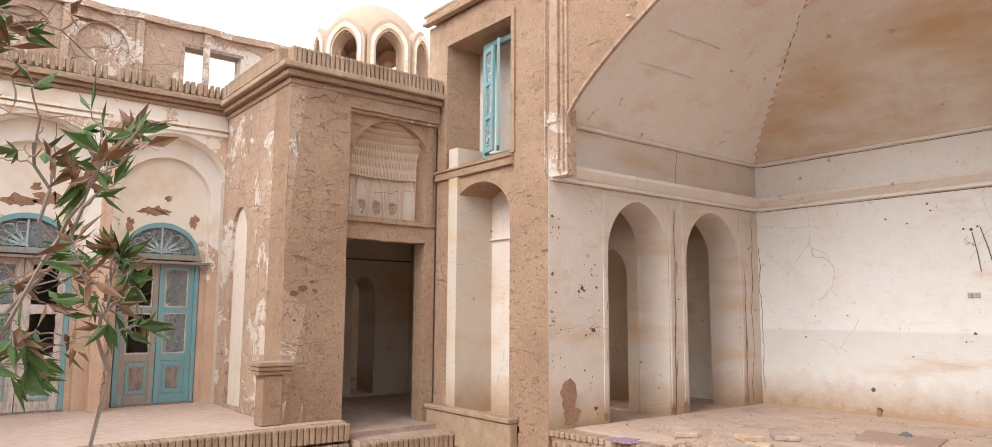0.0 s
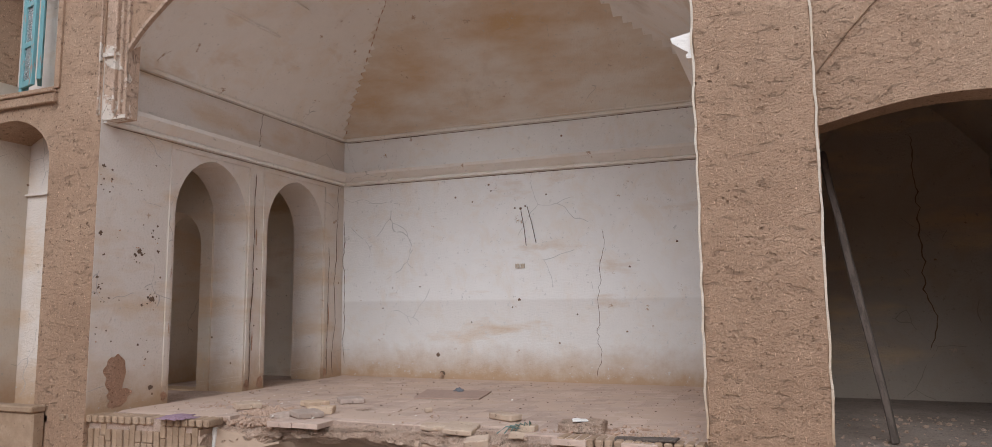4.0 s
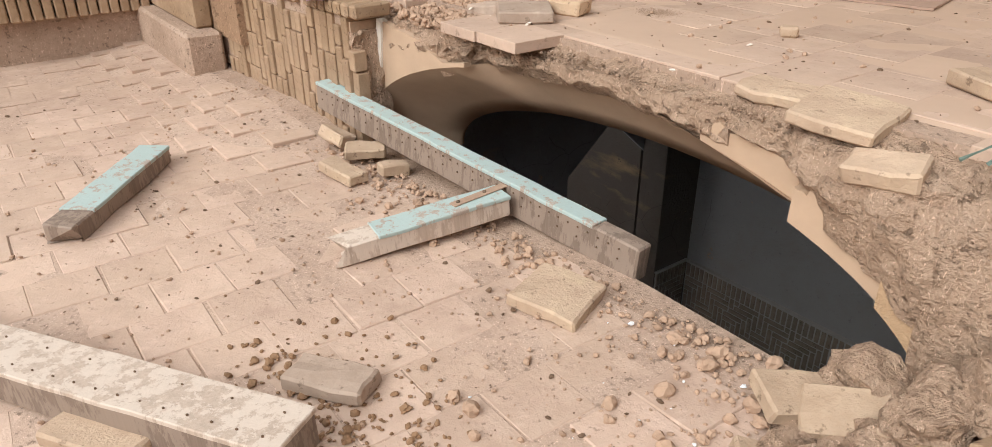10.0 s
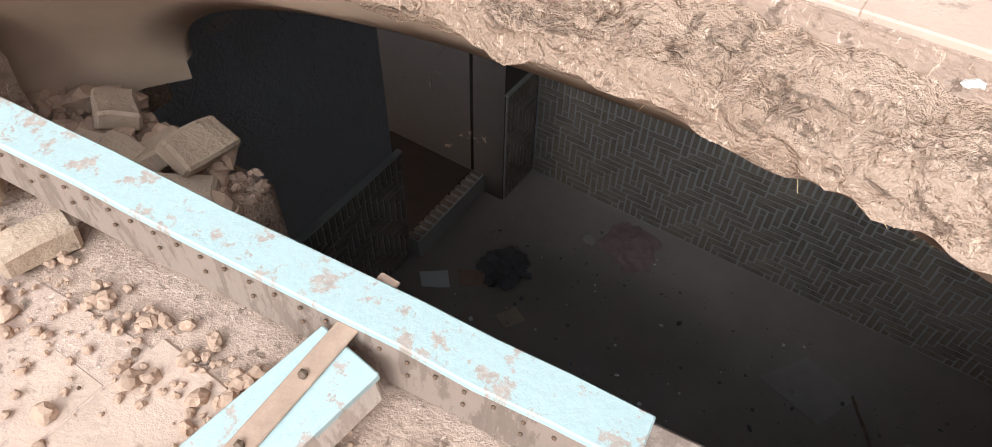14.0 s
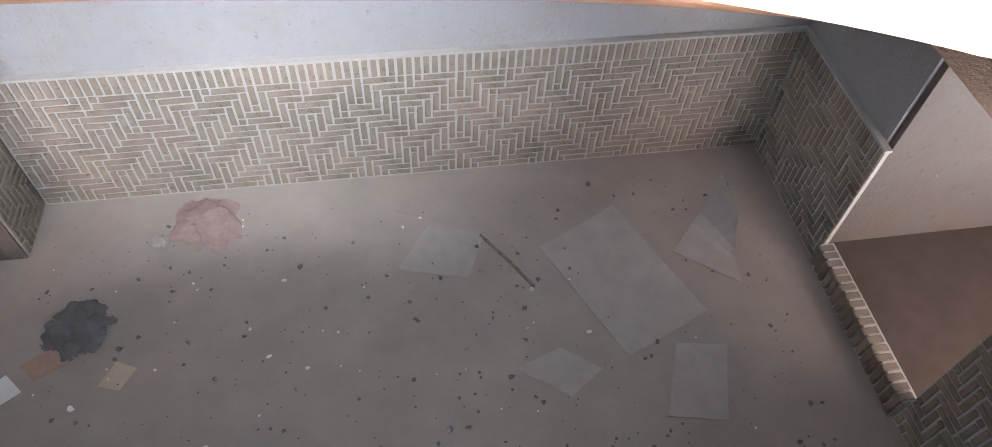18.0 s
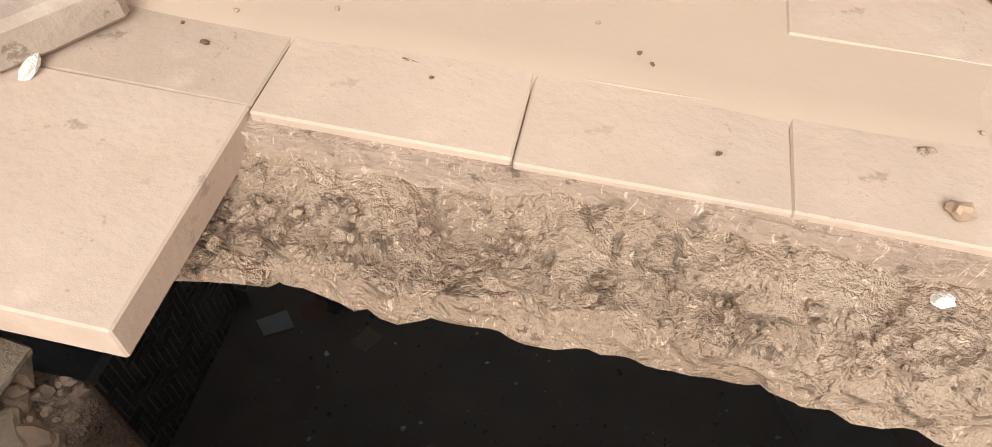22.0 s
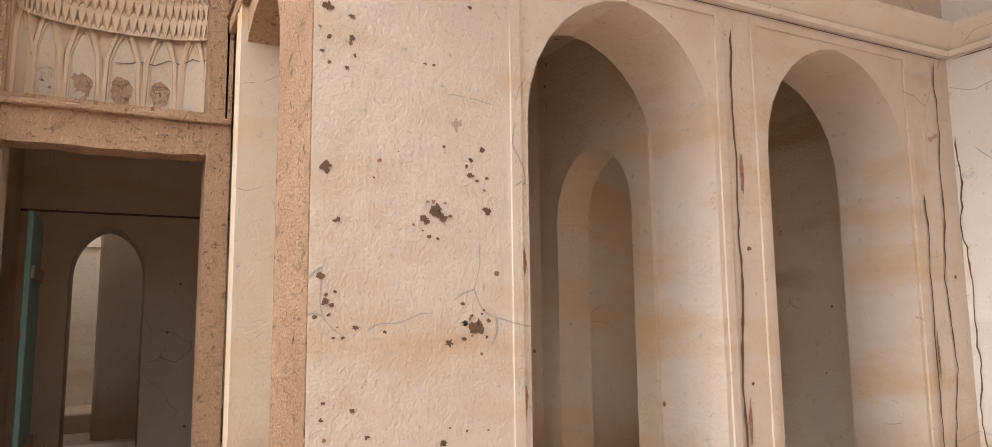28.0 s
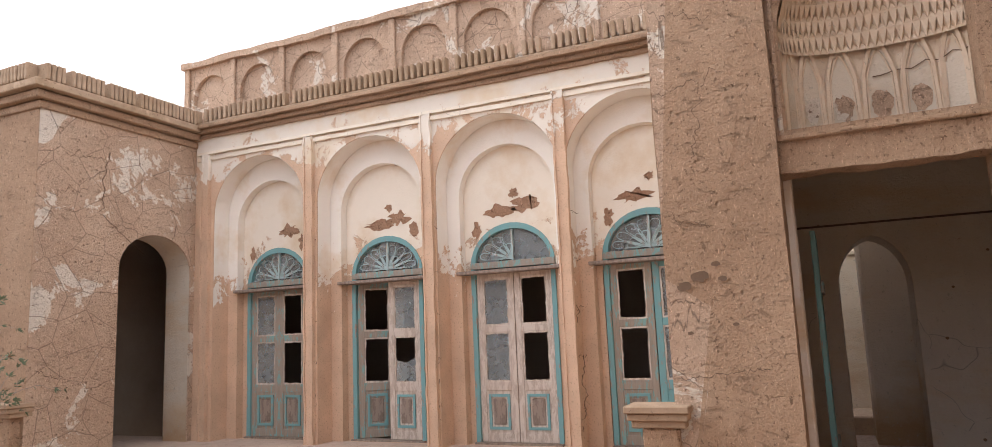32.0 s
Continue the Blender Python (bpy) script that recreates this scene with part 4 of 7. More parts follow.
for c in DOORS:
    bm = bmesh.new()
    rows = []
    for u, v in arch(c, 0.777, TER, 3.72, 4.477, 24):
        w = 0.012 + 0.03 * max(0.0, noise.noise(Vector((u * 5, v * 5, 1.0))))
        rows.append([bm.verts.new((x, u, v)) for x in (XW - w, XW - 0.14, XW - 0.28)])
    for p, q in zip(rows, rows[1:]):
        for k in range(2):
            bm.faces.new((p[k], p[k + 1], q[k + 1], q[k]))
    put("trim_bay_lining", bm, BAY_COAT, "white plaster lining of an arched bay", "trim", "wing bay linings", "structure")
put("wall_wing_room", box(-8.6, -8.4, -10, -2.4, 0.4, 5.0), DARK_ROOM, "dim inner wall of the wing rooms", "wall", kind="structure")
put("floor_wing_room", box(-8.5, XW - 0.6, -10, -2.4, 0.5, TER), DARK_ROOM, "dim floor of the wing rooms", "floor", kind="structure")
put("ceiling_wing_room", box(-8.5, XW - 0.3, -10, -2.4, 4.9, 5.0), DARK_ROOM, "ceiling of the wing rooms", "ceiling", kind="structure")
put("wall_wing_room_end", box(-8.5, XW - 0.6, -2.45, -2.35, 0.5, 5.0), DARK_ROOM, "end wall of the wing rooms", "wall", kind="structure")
for i, y in enumerate((-9.28, -7.5, -5.75, -4.06, -2.42)):
    bm = box(XW + 0.002, XW + 0.045, y - 0.07, y + 0.07, TER, 4.6)
    bmesh.ops.subdivide_edges(bm, edges=[e for e in bm.edges if e.calc_length() > 2], cuts=40)
    pil = put("pilaster", jitter(bm, 0.012, i, 5.0), FACE_COAT, "thin flaking plaster pilaster between the doors", "pilaster", "wing pilasters", "structure")
    for s in (-1, 1):
        b = box(XW + 0.043, XW + 0.06, y + s * 0.06 - 0.01, y + s * 0.06 + 0.01, TER, 4.6)
        bmesh.ops.subdivide_edges(b, edges=[e for e in b.edges if e.calc_length() > 2], cuts=30)
        part("bead", jitter(b, 0.014, i + s, 6.0), FACE_COAT, pil)
for z, o, h in ((4.52, 0.03, 0.05), (4.6, 0.05, 0.035), (4.84, 0.04, 0.05), (4.9, 0.1, 0.05), (4.955, 0.17, 0.045)):
    bm = box(XW - 0.1, XW + o, -9.45, BY0 + 0.2, z, z + h)
    bmesh.ops.subdivide_edges(bm, edges=[e for e in bm.edges if e.calc_length() > 3], cuts=50)
    put("trim_wing_cornice", jitter(bm, 0.008, z, 5.0), MUD if z > 4.8 else CREAM, "worn cornice along the wing", "cornice", kind="structure")
eave = empty("parapet_wing", label="eave bricks and a balustrade of upright brick teeth", category="parapet", kind="structure")
brick_row(eave, EAVE, (XW + 0.1, -9.5, 4.99), (XW + 0.1, BY0 + 0.1, 4.99), 0.125, math.pi / 2, 0.03, 5, 0.03)
brick_row(eave, SHORT, (XW + 0.1, -9.5, 5.04), (XW + 0.1, BY0 + 0.1, 5.04), 0.085, 0, 0.06, 6, 0.05)
part("back_course", jitter(box(XW - 0.12, XW + 0.06, -9.5, BY0 + 0.1, 5.0, 5.12), 0.01, 4, 3.0), MUD_OLD, eave)
put("roof_wing", box(-9.0, XW, -11.5, BY0 + 0.1, 4.98, 5.03), MUD_OLD, "flat mud roof of the wing", "roof", kind="structure")
# roof screen with blind arches and one open window
SX = -5.05
bays = [-9.75 + 0.93 * k for k in range(8)]
blind = [arch(y, 0.34, 5.12, 5.66, 6.02, 12) for y in bays if y < -3.3]
blind += [arch(-1.6, 0.34, 5.12, 5.66, 6.02, 12)]
bm = sheet(rect(-10.25, -1.1, 5.0, 6.2), blind + [rect(-3.08, -2.25, 5.35, 5.93)], along_x(SX), 0.06)
put("wall_roof_screen", bm, MUD_OLD, "crumbling roof screen with blind arches and an open window", "wall", kind="structure")
put("wall_roof_screen_back", sheet(rect(-10.25, -1.1, 5.0, 6.2), [rect(-3.08, -2.25, 5.35, 5.93)], along_x(SX - 0.063), 0.22), MUD_OLD, "rough clay back of the roof screen", "wall", kind="structure")
for y in [b + 0.465 for b in bays] + [-10.2]:
    put("trim_screen_pilaster", box(SX + 0.002, SX + 0.045, y - 0.05, y + 0.05, 5.05, 6.18, bevel=0.01), MUD_OLD, "small pilaster on the roof screen", "pilaster", "screen pilasters", kind="structure")
bm = box(SX - 0.3, SX + 0.07, -10.3, -1.05, 6.17, 6.27)
bmesh.ops.subdivide_edges(bm, edges=[e for e in bm.edges if e.calc_length() > 3], cuts=60)
put("trim_screen_top", jitter(bm, 0.03, 4, 3.0), MUD_OLD, "ragged coping of the roof screen", "coping", kind="structure")
put("lintel_screen_window", box(SX - 0.2, SX + 0.01, -3.12, -2.21, 5.92, 5.97), OLD_WOOD, "thin wooden lintel over the roof window", "lintel", kind="structure")

# ---- south block of the court ----
SY = -9.5
put("wall_south_block", sheet(rect(XW, XB - 0.005, TER - 0.2, 4.95), [arch(-3.95, 0.56, TER, 2.95, 3.42, 14)], along_y(SY, -1), 0.45), MUD_OLD, "cracked mud plaster wall with an arched doorway", "wall", kind="structure")
bm = bmesh.new()
rows = [[bm.verts.new((u, y, v)) for y in (SY - 0.02, SY - 0.448)] for u, v in arch(-3.95, 0.556, TER, 2.95, 3.416, 16)]
for p, q in zip(rows, rows[1:]):
    bm.faces.new((p[0], p[1], q[1], q[0]))
put("trim_south_lining", bm, NICHE, "pale plaster lining of the arched doorway", "trim", kind="structure")
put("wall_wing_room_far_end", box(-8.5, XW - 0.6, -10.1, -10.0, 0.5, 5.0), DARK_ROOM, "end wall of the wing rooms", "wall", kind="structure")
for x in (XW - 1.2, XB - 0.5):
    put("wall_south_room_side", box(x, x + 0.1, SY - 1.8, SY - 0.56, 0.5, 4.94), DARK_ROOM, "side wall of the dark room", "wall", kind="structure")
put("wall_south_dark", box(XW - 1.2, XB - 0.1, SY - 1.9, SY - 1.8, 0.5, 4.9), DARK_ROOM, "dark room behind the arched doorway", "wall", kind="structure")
put("wall_south_block_front", sheet(rect(-16, SY - 0.003, 0.0, 4.95), [], along_x(XB), 0.3), MUD, "rough mud plaster front of the south block", "wall", kind="structure")
for k, (o, z) in enumerate(((0.03, 4.72), (0.1, 4.82), (0.18, 4.92))):
    put("trim_south_cornice", box(XW, XB + o, -16, SY + o, z, z + 0.09, bevel=0.01), MUD if k < 2 else BRICK, "stepped cornice of the south block", "cornice", kind="structure")
par2 = empty("parapet_south", label="row of upright bricks on the south block", category="parapet", kind="structure")
brick_row(par2, STAND, (-4.5, SY + 0.06, 5.02), (XB + 0.05, SY + 0.06, 5.02), 0.062, 0, 0.03, 8, 0.03)
brick_row(par2, STAND, (XB + 0.07, SY, 5.02), (XB + 0.07, -13, 5.02), 0.062, 0, 0.02, 9, 0.03)
put("roof_south", box(-9.0, XB, -16, SY, 4.95, 5.02), MUD_OLD, "flat mud roof of the south block", "roof", kind="structure")

# ---- brick terrace before the wing ----
terr = empty("terrace", label="brick-edged terrace along the wing", category="terrace", kind="structure")
TX = -1.95
part("core", box(XW - 0.4, TX - 0.06, -16, -1.76, -0.05, TER - 0.05), MORTAR, terr)
part("core_step", box(XB - 0.4, TX + 0.25, -1.76, -0.38, -0.05, 0.5), SOIL, terr)

for c in (("capital", BY0 - 0.02), ("capital", SY - 0.1)):
    for dz, o in ((1.28, 0.09), (1.33, 0.13), (1.38, 0.16)):
        put("trim_plinth_cap", box(XB - 0.1, XB + 0.06 + o, c[1] - 0.22 - o * 0.5, c[1] + 0.06 + o * 0.5, dz, dz + 0.05, bevel=0.008), BRICK, "moulded brick cap on a low plinth", "plinth", kind="structure")
    put("plinth", box(XB - 0.1, XB + 0.12, c[1] - 0.2, c[1] + 0.05, TER, 1.28, bevel=0.015), MUD, "small plastered plinth against the pier", "plinth", kind="structure")
put("step_entrance", jitter(box(-1.72, -0.36, -0.6, -0.364, -0.02, 0.33, bevel=0.02), 0.012, 5, 5.0), SOIL, "low worn step beside the podium", "step", kind="structure")
put("trim_plinth_niche", box(-2.29, -0.51, -0.52, -0.364, 0.74, 0.8, bevel=0.012), BRICK, "moulded brick cap of the facade plinth", "plinth", kind="structure")
put("plinth_niche", box(-2.28, -0.52, -0.49, -0.364, 0.33, 0.738, bevel=0.015), BRICK, "low brick plinth under the facade niche", "plinth", kind="structure")


# ---- doors of the wing ----
def fan_line(bm, pts, r=0.008):
    return tube(bm, pts, r, 4)


def leaf(width, parent, side, paint, broken, seed):
    """One glazed door leaf, hinged at its outer stile, standing in the plane x = 0, y from 0 to width."""
    lf = empty("leaf")
    lf.parent = parent
    s, top = 0.075, 2.0
    for y0, y1 in ((0.0, s), (width - s, width)):
        part("stile", box(-0.02, 0.02, y0, y1, 0.02, top, bevel=0.005), paint, lf)
    for z0, z1 in ((0.02, 0.12), (0.6, 0.7), (1.27, 1.35), (1.9, top)):
        part("rail", box(-0.018, 0.018, s, width - s, z0, z1, bevel=0.004), paint, lf)
    part("panel", box(-0.008, 0.008, s, width - s, 0.12, 0.6), paint, lf)
    frame_bm = sheet(rect(s + 0.03, width - s - 0.03, 0.16, 0.56), [rect(s + 0.06, width - s - 0.06, 0.19, 0.53)], along_x(0.024), 0.016)
    part("panel_moulding", frame_bm, TEAL, lf, "turquoise raised panel moulding")
    part("panel_field", box(0.0, 0.014, s + 0.08, width - s - 0.08, 0.21, 0.51, bevel=0.01), OLD_WOOD, lf, "bare wooden panel field")
    rnd = random.Random(seed)
    for z0, z1, gone in ((0.7, 1.27, broken[0]), (1.35, 1.9, broken[1])):
        bead_bm = sheet(rect(s - 0.002, width - s + 0.002, z0, z1), [[(u + rnd.uniform(-0.006, 0.006), v + rnd.uniform(-0.006, 0.006)) for u, v in
                        [(s + 0.018 + (width - 2 * s - 0.036) * k / 8, z0 + 0.02) for k in range(9)] + [(width - s - 0.018, z0 + 0.02 + (z1 - z0 - 0.04) * k / 12) for k in range(1, 12)]
                        + [(width - s - 0.018 - (width - 2 * s - 0.036) * k / 8, z1 - 0.02) for k in range(9)] + [(s + 0.018, z1 - 0.02 - (z1 - z0 - 0.04) * k / 12) for k in range(1, 12)]]], along_x(0.012), 0.012)
        part("putty", bead_bm, GREY_WOOD, lf, "ragged dried putty")
        if gone < 1:
            zt = z1 - (z1 - z0) * gone
            ob = part("pane", sheet([(s, z0), (width - s, z0), (width - s, zt), ((width) / 2, zt - 0.04 * (gone > 0)), (s, zt + 0.03 * (gone > 0))], [], along_x(-0.002), 0.003), GLASS, lf, "dusty glass pane")
            ob.visible_shadow = False
    return lf


def wing_door(index, yc, half, paints, broken, ajar, lost_half):
    d = empty("door_%d" % index, pose(XW - 0.44, yc, TER), label="weathered turquoise double door with glazed leaves under a petal fanlight", category="door", kind="structure")
    inner = half - 0.06
    for y0, y1 in ((-half, -inner), (inner, half)):
        part("jamb", box(-0.05, 0.05, y0, y1, 0.0, 2.02, bevel=0.006), TEAL, d)
    part("transom", box(-0.055, 0.055, -half, half, 1.96 + 0.06, 2.1, bevel=0.006), TEAL_OLD, d)
    part("shelf", box(-0.03, 0.2, -half - 0.12, half + 0.1, 1.955, 1.995, bevel=0.006), OLD_WOOD, d, "projecting grey wooden shelf board")
    ring = [(y, z) for y, z in arch(0, half, 2.02, 2.05, 2.55, 16)]
    ring_in = [(y, z) for y, z in arch(0, half - 0.065, 2.1, 2.1, 2.48, 16)]
    part("fan_frame", sheet(ring, [ring_in], along_x(0.045), 0.09), TEAL, d)
    g = part("fan_glass", sheet(ring_in, [], along_x(-0.01), 0.004), GLASS, d, "dusty fanlight glass")
    g.visible_shadow = False
    part("fan_mullion", box(-0.012, 0.022, -0.012, 0.012, 2.1, 2.47), PALE_TEAL, d)
    R, z0 = half - 0.07, 2.1
    for k in range(8):
        a0 = math.pi * (k + 0.5) / 8
        if lost_half and a0 < math.pi / 2:
            continue
        for rr, wdt in ((0.92, 0.17), (0.55, 0.19)):
            pts = []
            for i in range(13):
                t = i / 12
                rad = R * rr * math.sin(math.pi * (t if t < 0.5 else 1 - t)) ** 0.8
                off = wdt * math.sin(2 * math.pi * t) * 1.0
                a = a0 + off
                pts.append((0.008, rad * math.cos(a), z0 + 0.02 + rad * math.sin(a) * 0.74))
            part("petal", fan_line(bmesh.new(), pts, 0.006), PALE_TEAL, d)
    w = inner - 0.004
    for side, paint, br, turn in ((-1, paints[0], broken[0], ajar), (1, paints[1], broken[1], 0.0)):
        lf = leaf(w, d, side, paint, br, index * 3 + side)
        if side < 0:
            lf.matrix_basis = pose(0, -inner, 0, 0, 0, turn)
        else:
            lf.matrix_basis = Matrix.Translation((0, inner, 0)) @ Matrix.Diagonal((1, -1, 1, 1))
    part("threshold", box(-0.06, 0.1, -half, half, 0.0, 0.02), OLD_WOOD, d)
    return d


wing_door(1, DOORS[0], 0.53, (TEAL_OLD, TEAL_OLD), ((0, 0), (1, 1)), 3.0, False)
wing_door(2, DOORS[1], 0.53, (TEAL_OLD, GREY_WOOD), ((1, 1), (0.5, 0)), 38.0, False)
wing_door(3, DOORS[2], 0.54, (GREY_WOOD, GREY_WOOD), ((0, 0), (1, 1)), 0.0, True)
wing_door(4, DOORS[3], 0.53, (TEAL_OLD, TEAL), ((1, 1), (0, 0)), 0.0, False)

# upper window with open turquoise shutters
win = empty("window_upper", pose(-1.15, -0.1, 4.0), label="turquoise casement window with one leaf open outwards", category="window", kind="structure")
for x0, x1 in ((-0.4, -0.34), (0.24, 0.3)):
    part("window_frame", box(x0, x1, -0.04, 0.04, 0.02, 1.62, bevel=0.006), TEAL, win)
for z0, z1 in ((0.02, 0.08), (1.55, 1.62)):
    part("window_frame", box(-0.34, 0.24, -0.04, 0.04, z0, z1, bevel=0.006), TEAL, win)
for x, rz in ((-0.34, -14.0), (-0.05, -38.0)):
    lf = empty("leaf")
    lf.parent = win
    lf.matrix_basis = pose(x, -0.05, 0.1, 0, 0, rz)
    for a, b in ((0, 0.06), (0.23, 0.29)):
        part("stile", box(a, b, -0.02, 0.02, 0, 1.42, bevel=0.005), TEAL, lf)
    for z0, z1 in ((0, 0.07), (0.44, 0.5), (0.9, 0.96), (1.35, 1.42)):
        part("rail", box(0.06, 0.23, -0.018, 0.018, z0, z1, bevel=0.004), TEAL, lf)
    for z0, z1 in ((0.07, 0.44), (0.5, 0.9), (0.96, 1.35)):
        o = part("pane", box(0.06, 0.23, -0.002, 0.002, z0, z1), GLASS, lf, "dusty glass pane")
        o.visible_shadow = False

# brick eave of the facade roof
fe = empty("parapet_facade", label="brick eave along the facade roof", category="parapet", kind="structure")
brick_row(fe, EAVE, (-2.5, -0.44, 6.11), (PR, -0.3, 6.11), 0.125, math.pi / 2, 0.02, 11, 0.03)
brick_row(fe, EAVE, (-2.5, -0.42, 6.24), (PR, -0.28, 6.24), 0.125, math.pi / 2, 0.05, 12, 0.04)
put("trim_facade_course", box(XB - 0.2, PR, -0.46, -0.2, 6.16, 6.235), MUD, "plaster course in the roof eave", "cornice", kind="structure")
put("wall_facade_corner", box(XB - 0.25, XB + 0.002, -0.36, 0.4, 5.0, 6.1), BRICK, "bare brick corner above the block roof", "wall", kind="structure")

# ---- domed lantern on the roof ----
put("wall_lantern_base", box(-10.6, -7.4, 3.2, 6.0, 0.0, 5.0), MUD_OLD, "mud plaster block beyond the far court", "wall", kind="structure")
put("roof_lantern", box(-10.6, -7.4, 0.4, 6.0, 5.0, 6.2), MUD_OLD, "raised mud roof under the lantern", "roof", kind="structure")
dome = empty("domed_lantern", pose(-9.0, 2.15, 5.0), label="small plastered lantern dome with pointed openings", category="lantern", kind="structure")
R0 = 1.3
SIDES = [2 * math.pi * (k + 0.5) / 8 + 0.2 for k in range(8)]
for a in SIDES:
    outer_arch = arch(0, 0.5, 2.0, 2.95, 3.52, 14, 0.5)
    inner_arch = [(u, max(v, 2.01)) for u, v in arch(0, 0.31, 1.9, 2.8, 3.24, 14, 0.5)]
    part("arched_side", sheet(outer_arch, [inner_arch], lambda u, v, w: (u, -R0 + w, v), 0.42), TAN_SKIN, dome, "pointed opening with a raised rim").matrix_basis = pose(0, 0, 0, 0, 0, math.degrees(a))
    rim = arch(0, 0.43, 2.0, 2.9, 3.42, 14, 0.5)
    part("arch_surround", sheet(rim, [[(u * 1.02, max(v, 2.01)) for u, v in arch(0, 0.35, 1.9, 2.83, 3.3, 14, 0.5)]], lambda u, v, w: (u, -R0 - 0.03 + w, v), 0.04), CREAM, dome).matrix_basis = pose(0, 0, 0, 0, 0, math.degrees(a))
bm = bmesh.new()
rows = []
for i in range(17):
    e = math.pi / 2 * i / 16
    rows.append([bm.verts.new((1.27 * math.cos(e) * math.cos(q), 1.27 * math.cos(e) * math.sin(q), 2.75 + 1.5 * math.sin(e))) for q in [2 * math.pi * k / 80 for k in range(80)]] if i < 16 else [bm.verts.new((0, 0, 4.25))])
foot = [bm.verts.new((1.27 * math.cos(q), 1.27 * math.sin(q), 2.0)) for q in [2 * math.pi * k / 80 for k in range(80)]]
for r0, r1 in zip([foot] + rows, rows):
    for k in range(80):
        quad = (r0[k], r0[(k + 1) % 80], r1[(k + 1) % 80], r1[k]) if len(r1) > 1 else (r0[k], r0[(k + 1) % 80], r1[0])
        c = sum((v.co for v in quad), Vector()) / len(quad)
        if c.z < 3.22 and any(abs((math.atan2(c.y, c.x) - (a - math.pi / 2) + math.pi) % (2 * math.pi) - math.pi) < 0.3 for a in SIDES):
            continue
        bm.faces.new(quad)
part("cap", bm, TAN_SKIN, dome, smooth=True)
part("drum", box(-1.5, 1.5, -1.5, 1.5, 1.2, 2.02), MUD_OLD, dome)

# ---- side room right of the pier ----
put("floor_side_room", box(PR - 0.02, 9.6, 0.12, D, 0.5, 0.655), SHADED_CLAY, "dusty floor of the side room", "floor", kind="structure")
put("wall_side_back", sheet(rect(PR, 9.6, 0.3, 4.4), [], along_y(D - 0.003), 0.3), DIM_GRIME, "stained cracked plaster back wall of the side room", "wall", kind="structure")
put("wall_side_right", sheet(rect(0.1, D, 0.3, 4.4), [], along_x(8.25, 1), 0.3), DIM_GRIME, "plaster side wall of the side room", "wall", kind="structure")
put("wall_side_left", box(PR - 0.2, PR + 0.002, 0.9, D, 0.3, 4.4), DIM_GRIME, "plaster side wall of the side room", "wall", kind="structure")
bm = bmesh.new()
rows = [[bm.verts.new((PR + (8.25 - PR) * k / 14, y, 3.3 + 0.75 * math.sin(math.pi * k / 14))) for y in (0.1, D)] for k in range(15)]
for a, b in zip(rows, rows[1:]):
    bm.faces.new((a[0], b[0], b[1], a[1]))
put("ceiling_side_room", bm, DIM_GRIME, "low plaster vault of the side room", "vault", kind="structure", smooth=True)
put("wall_side_front", sheet([(PR, 0.6), (PR, 6.1), (12, 6.1), (12, 0.6), (8.25, 0.6), *reversed([(PR + 0.02 + (8.23 - PR) * k / 14, 2.95 + 0.15 * math.sin(math.pi * k / 14)) for k in range(15)])], [], along_y(0.12), 0.3), MUD, "mud plaster front over the side room", "wall", kind="structure")
put("wall_side_front_low", box(8.25, 12, 0.12, 0.42, -0.05, 0.65), MUD, "mud plaster wall foot", "wall", kind="structure")
slab = box(PR + 0.03, 8.2, -0.06, 0.3, 0.6, 0.665, bevel=0.012)
put("step_slab", jitter(slab, 0.01, 2, 4.0), SHADED_CLAY, "worn clay-covered threshold slab of the side room", "step", kind="structure")
put("wall_under_slab", box(PR + 0.02, 8.2, 0.35, 0.45, -0.05, 0.6), DARK_ROOM, "dark recess under the threshold", "wall", kind="structure")
put("post_under_slab", box(PR + 0.13, PR + 0.17, -0.02, 0.02, 0.34, 0.6), OLD_WOOD, "short grey prop under the slab", "post", kind="structure")
low = empty("step_brick", label="low brick step on edge", category="step", kind="structure")
part("core", box(PR + 0.06, 8.4, -0.28, 0.34, -0.05, 0.3), MORTAR, low)
EDGE = [brick_mesh("brick_on_edge", 0.062, 0.3, 0.31, SHADED_BRICK, 60 + s, 0.008) for s in range(4)]
brick_row(low, EDGE, (PR + 0.07, -0.17, 0.03), (8.3, -0.12, 0.03), 0.068, 0, 0, 13, 0.02)
door5 = empty("door_5", pose(8.2, 1.6, 0.66), label="dark turquoise plank door of the side room", category="door", kind="structure")
for k in range(4):
    part("board", box(-0.02, 0.02, -0.4 + 0.2 * k, -0.205 + 0.2 * k, 0, 2.0, bevel=0.006), TEAL, door5)
plank = empty("leaning_plank", label="dark wooden plank leaning inside the side room", category="plank")
bm = box(-0.045, 0.045, -0.025, 0.025, 0, 2.3, bevel=0.008)
bmesh.ops.subdivide_edges(bm, edges=[e for e in bm.edges if e.calc_length() > 1], cuts=12)
part("board", jitter(bm, 0.012, 2, 3.0), DARK_WOOD, plank)
plank.matrix_world = look((6.86, 0.9, 0.66), (6.48, 0.98, 2.9)) @ pose(0, 0, 0, 180, 0, 0)

# ---- cellar ----
CF, CL, CR, CB = -3.135, 0.83, 5.8, 3.26
cellar = "cellar"
put("floor_cellar", box(-0.3, 7.4, -0.1, CB + 0.1, CF - 0.1, CF), CELLAR_FLOOR, "grey dusty cellar floor", "floor", kind="structure")
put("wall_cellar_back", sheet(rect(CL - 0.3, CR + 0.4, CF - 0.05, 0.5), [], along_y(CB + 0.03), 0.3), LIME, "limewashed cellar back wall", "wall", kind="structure")
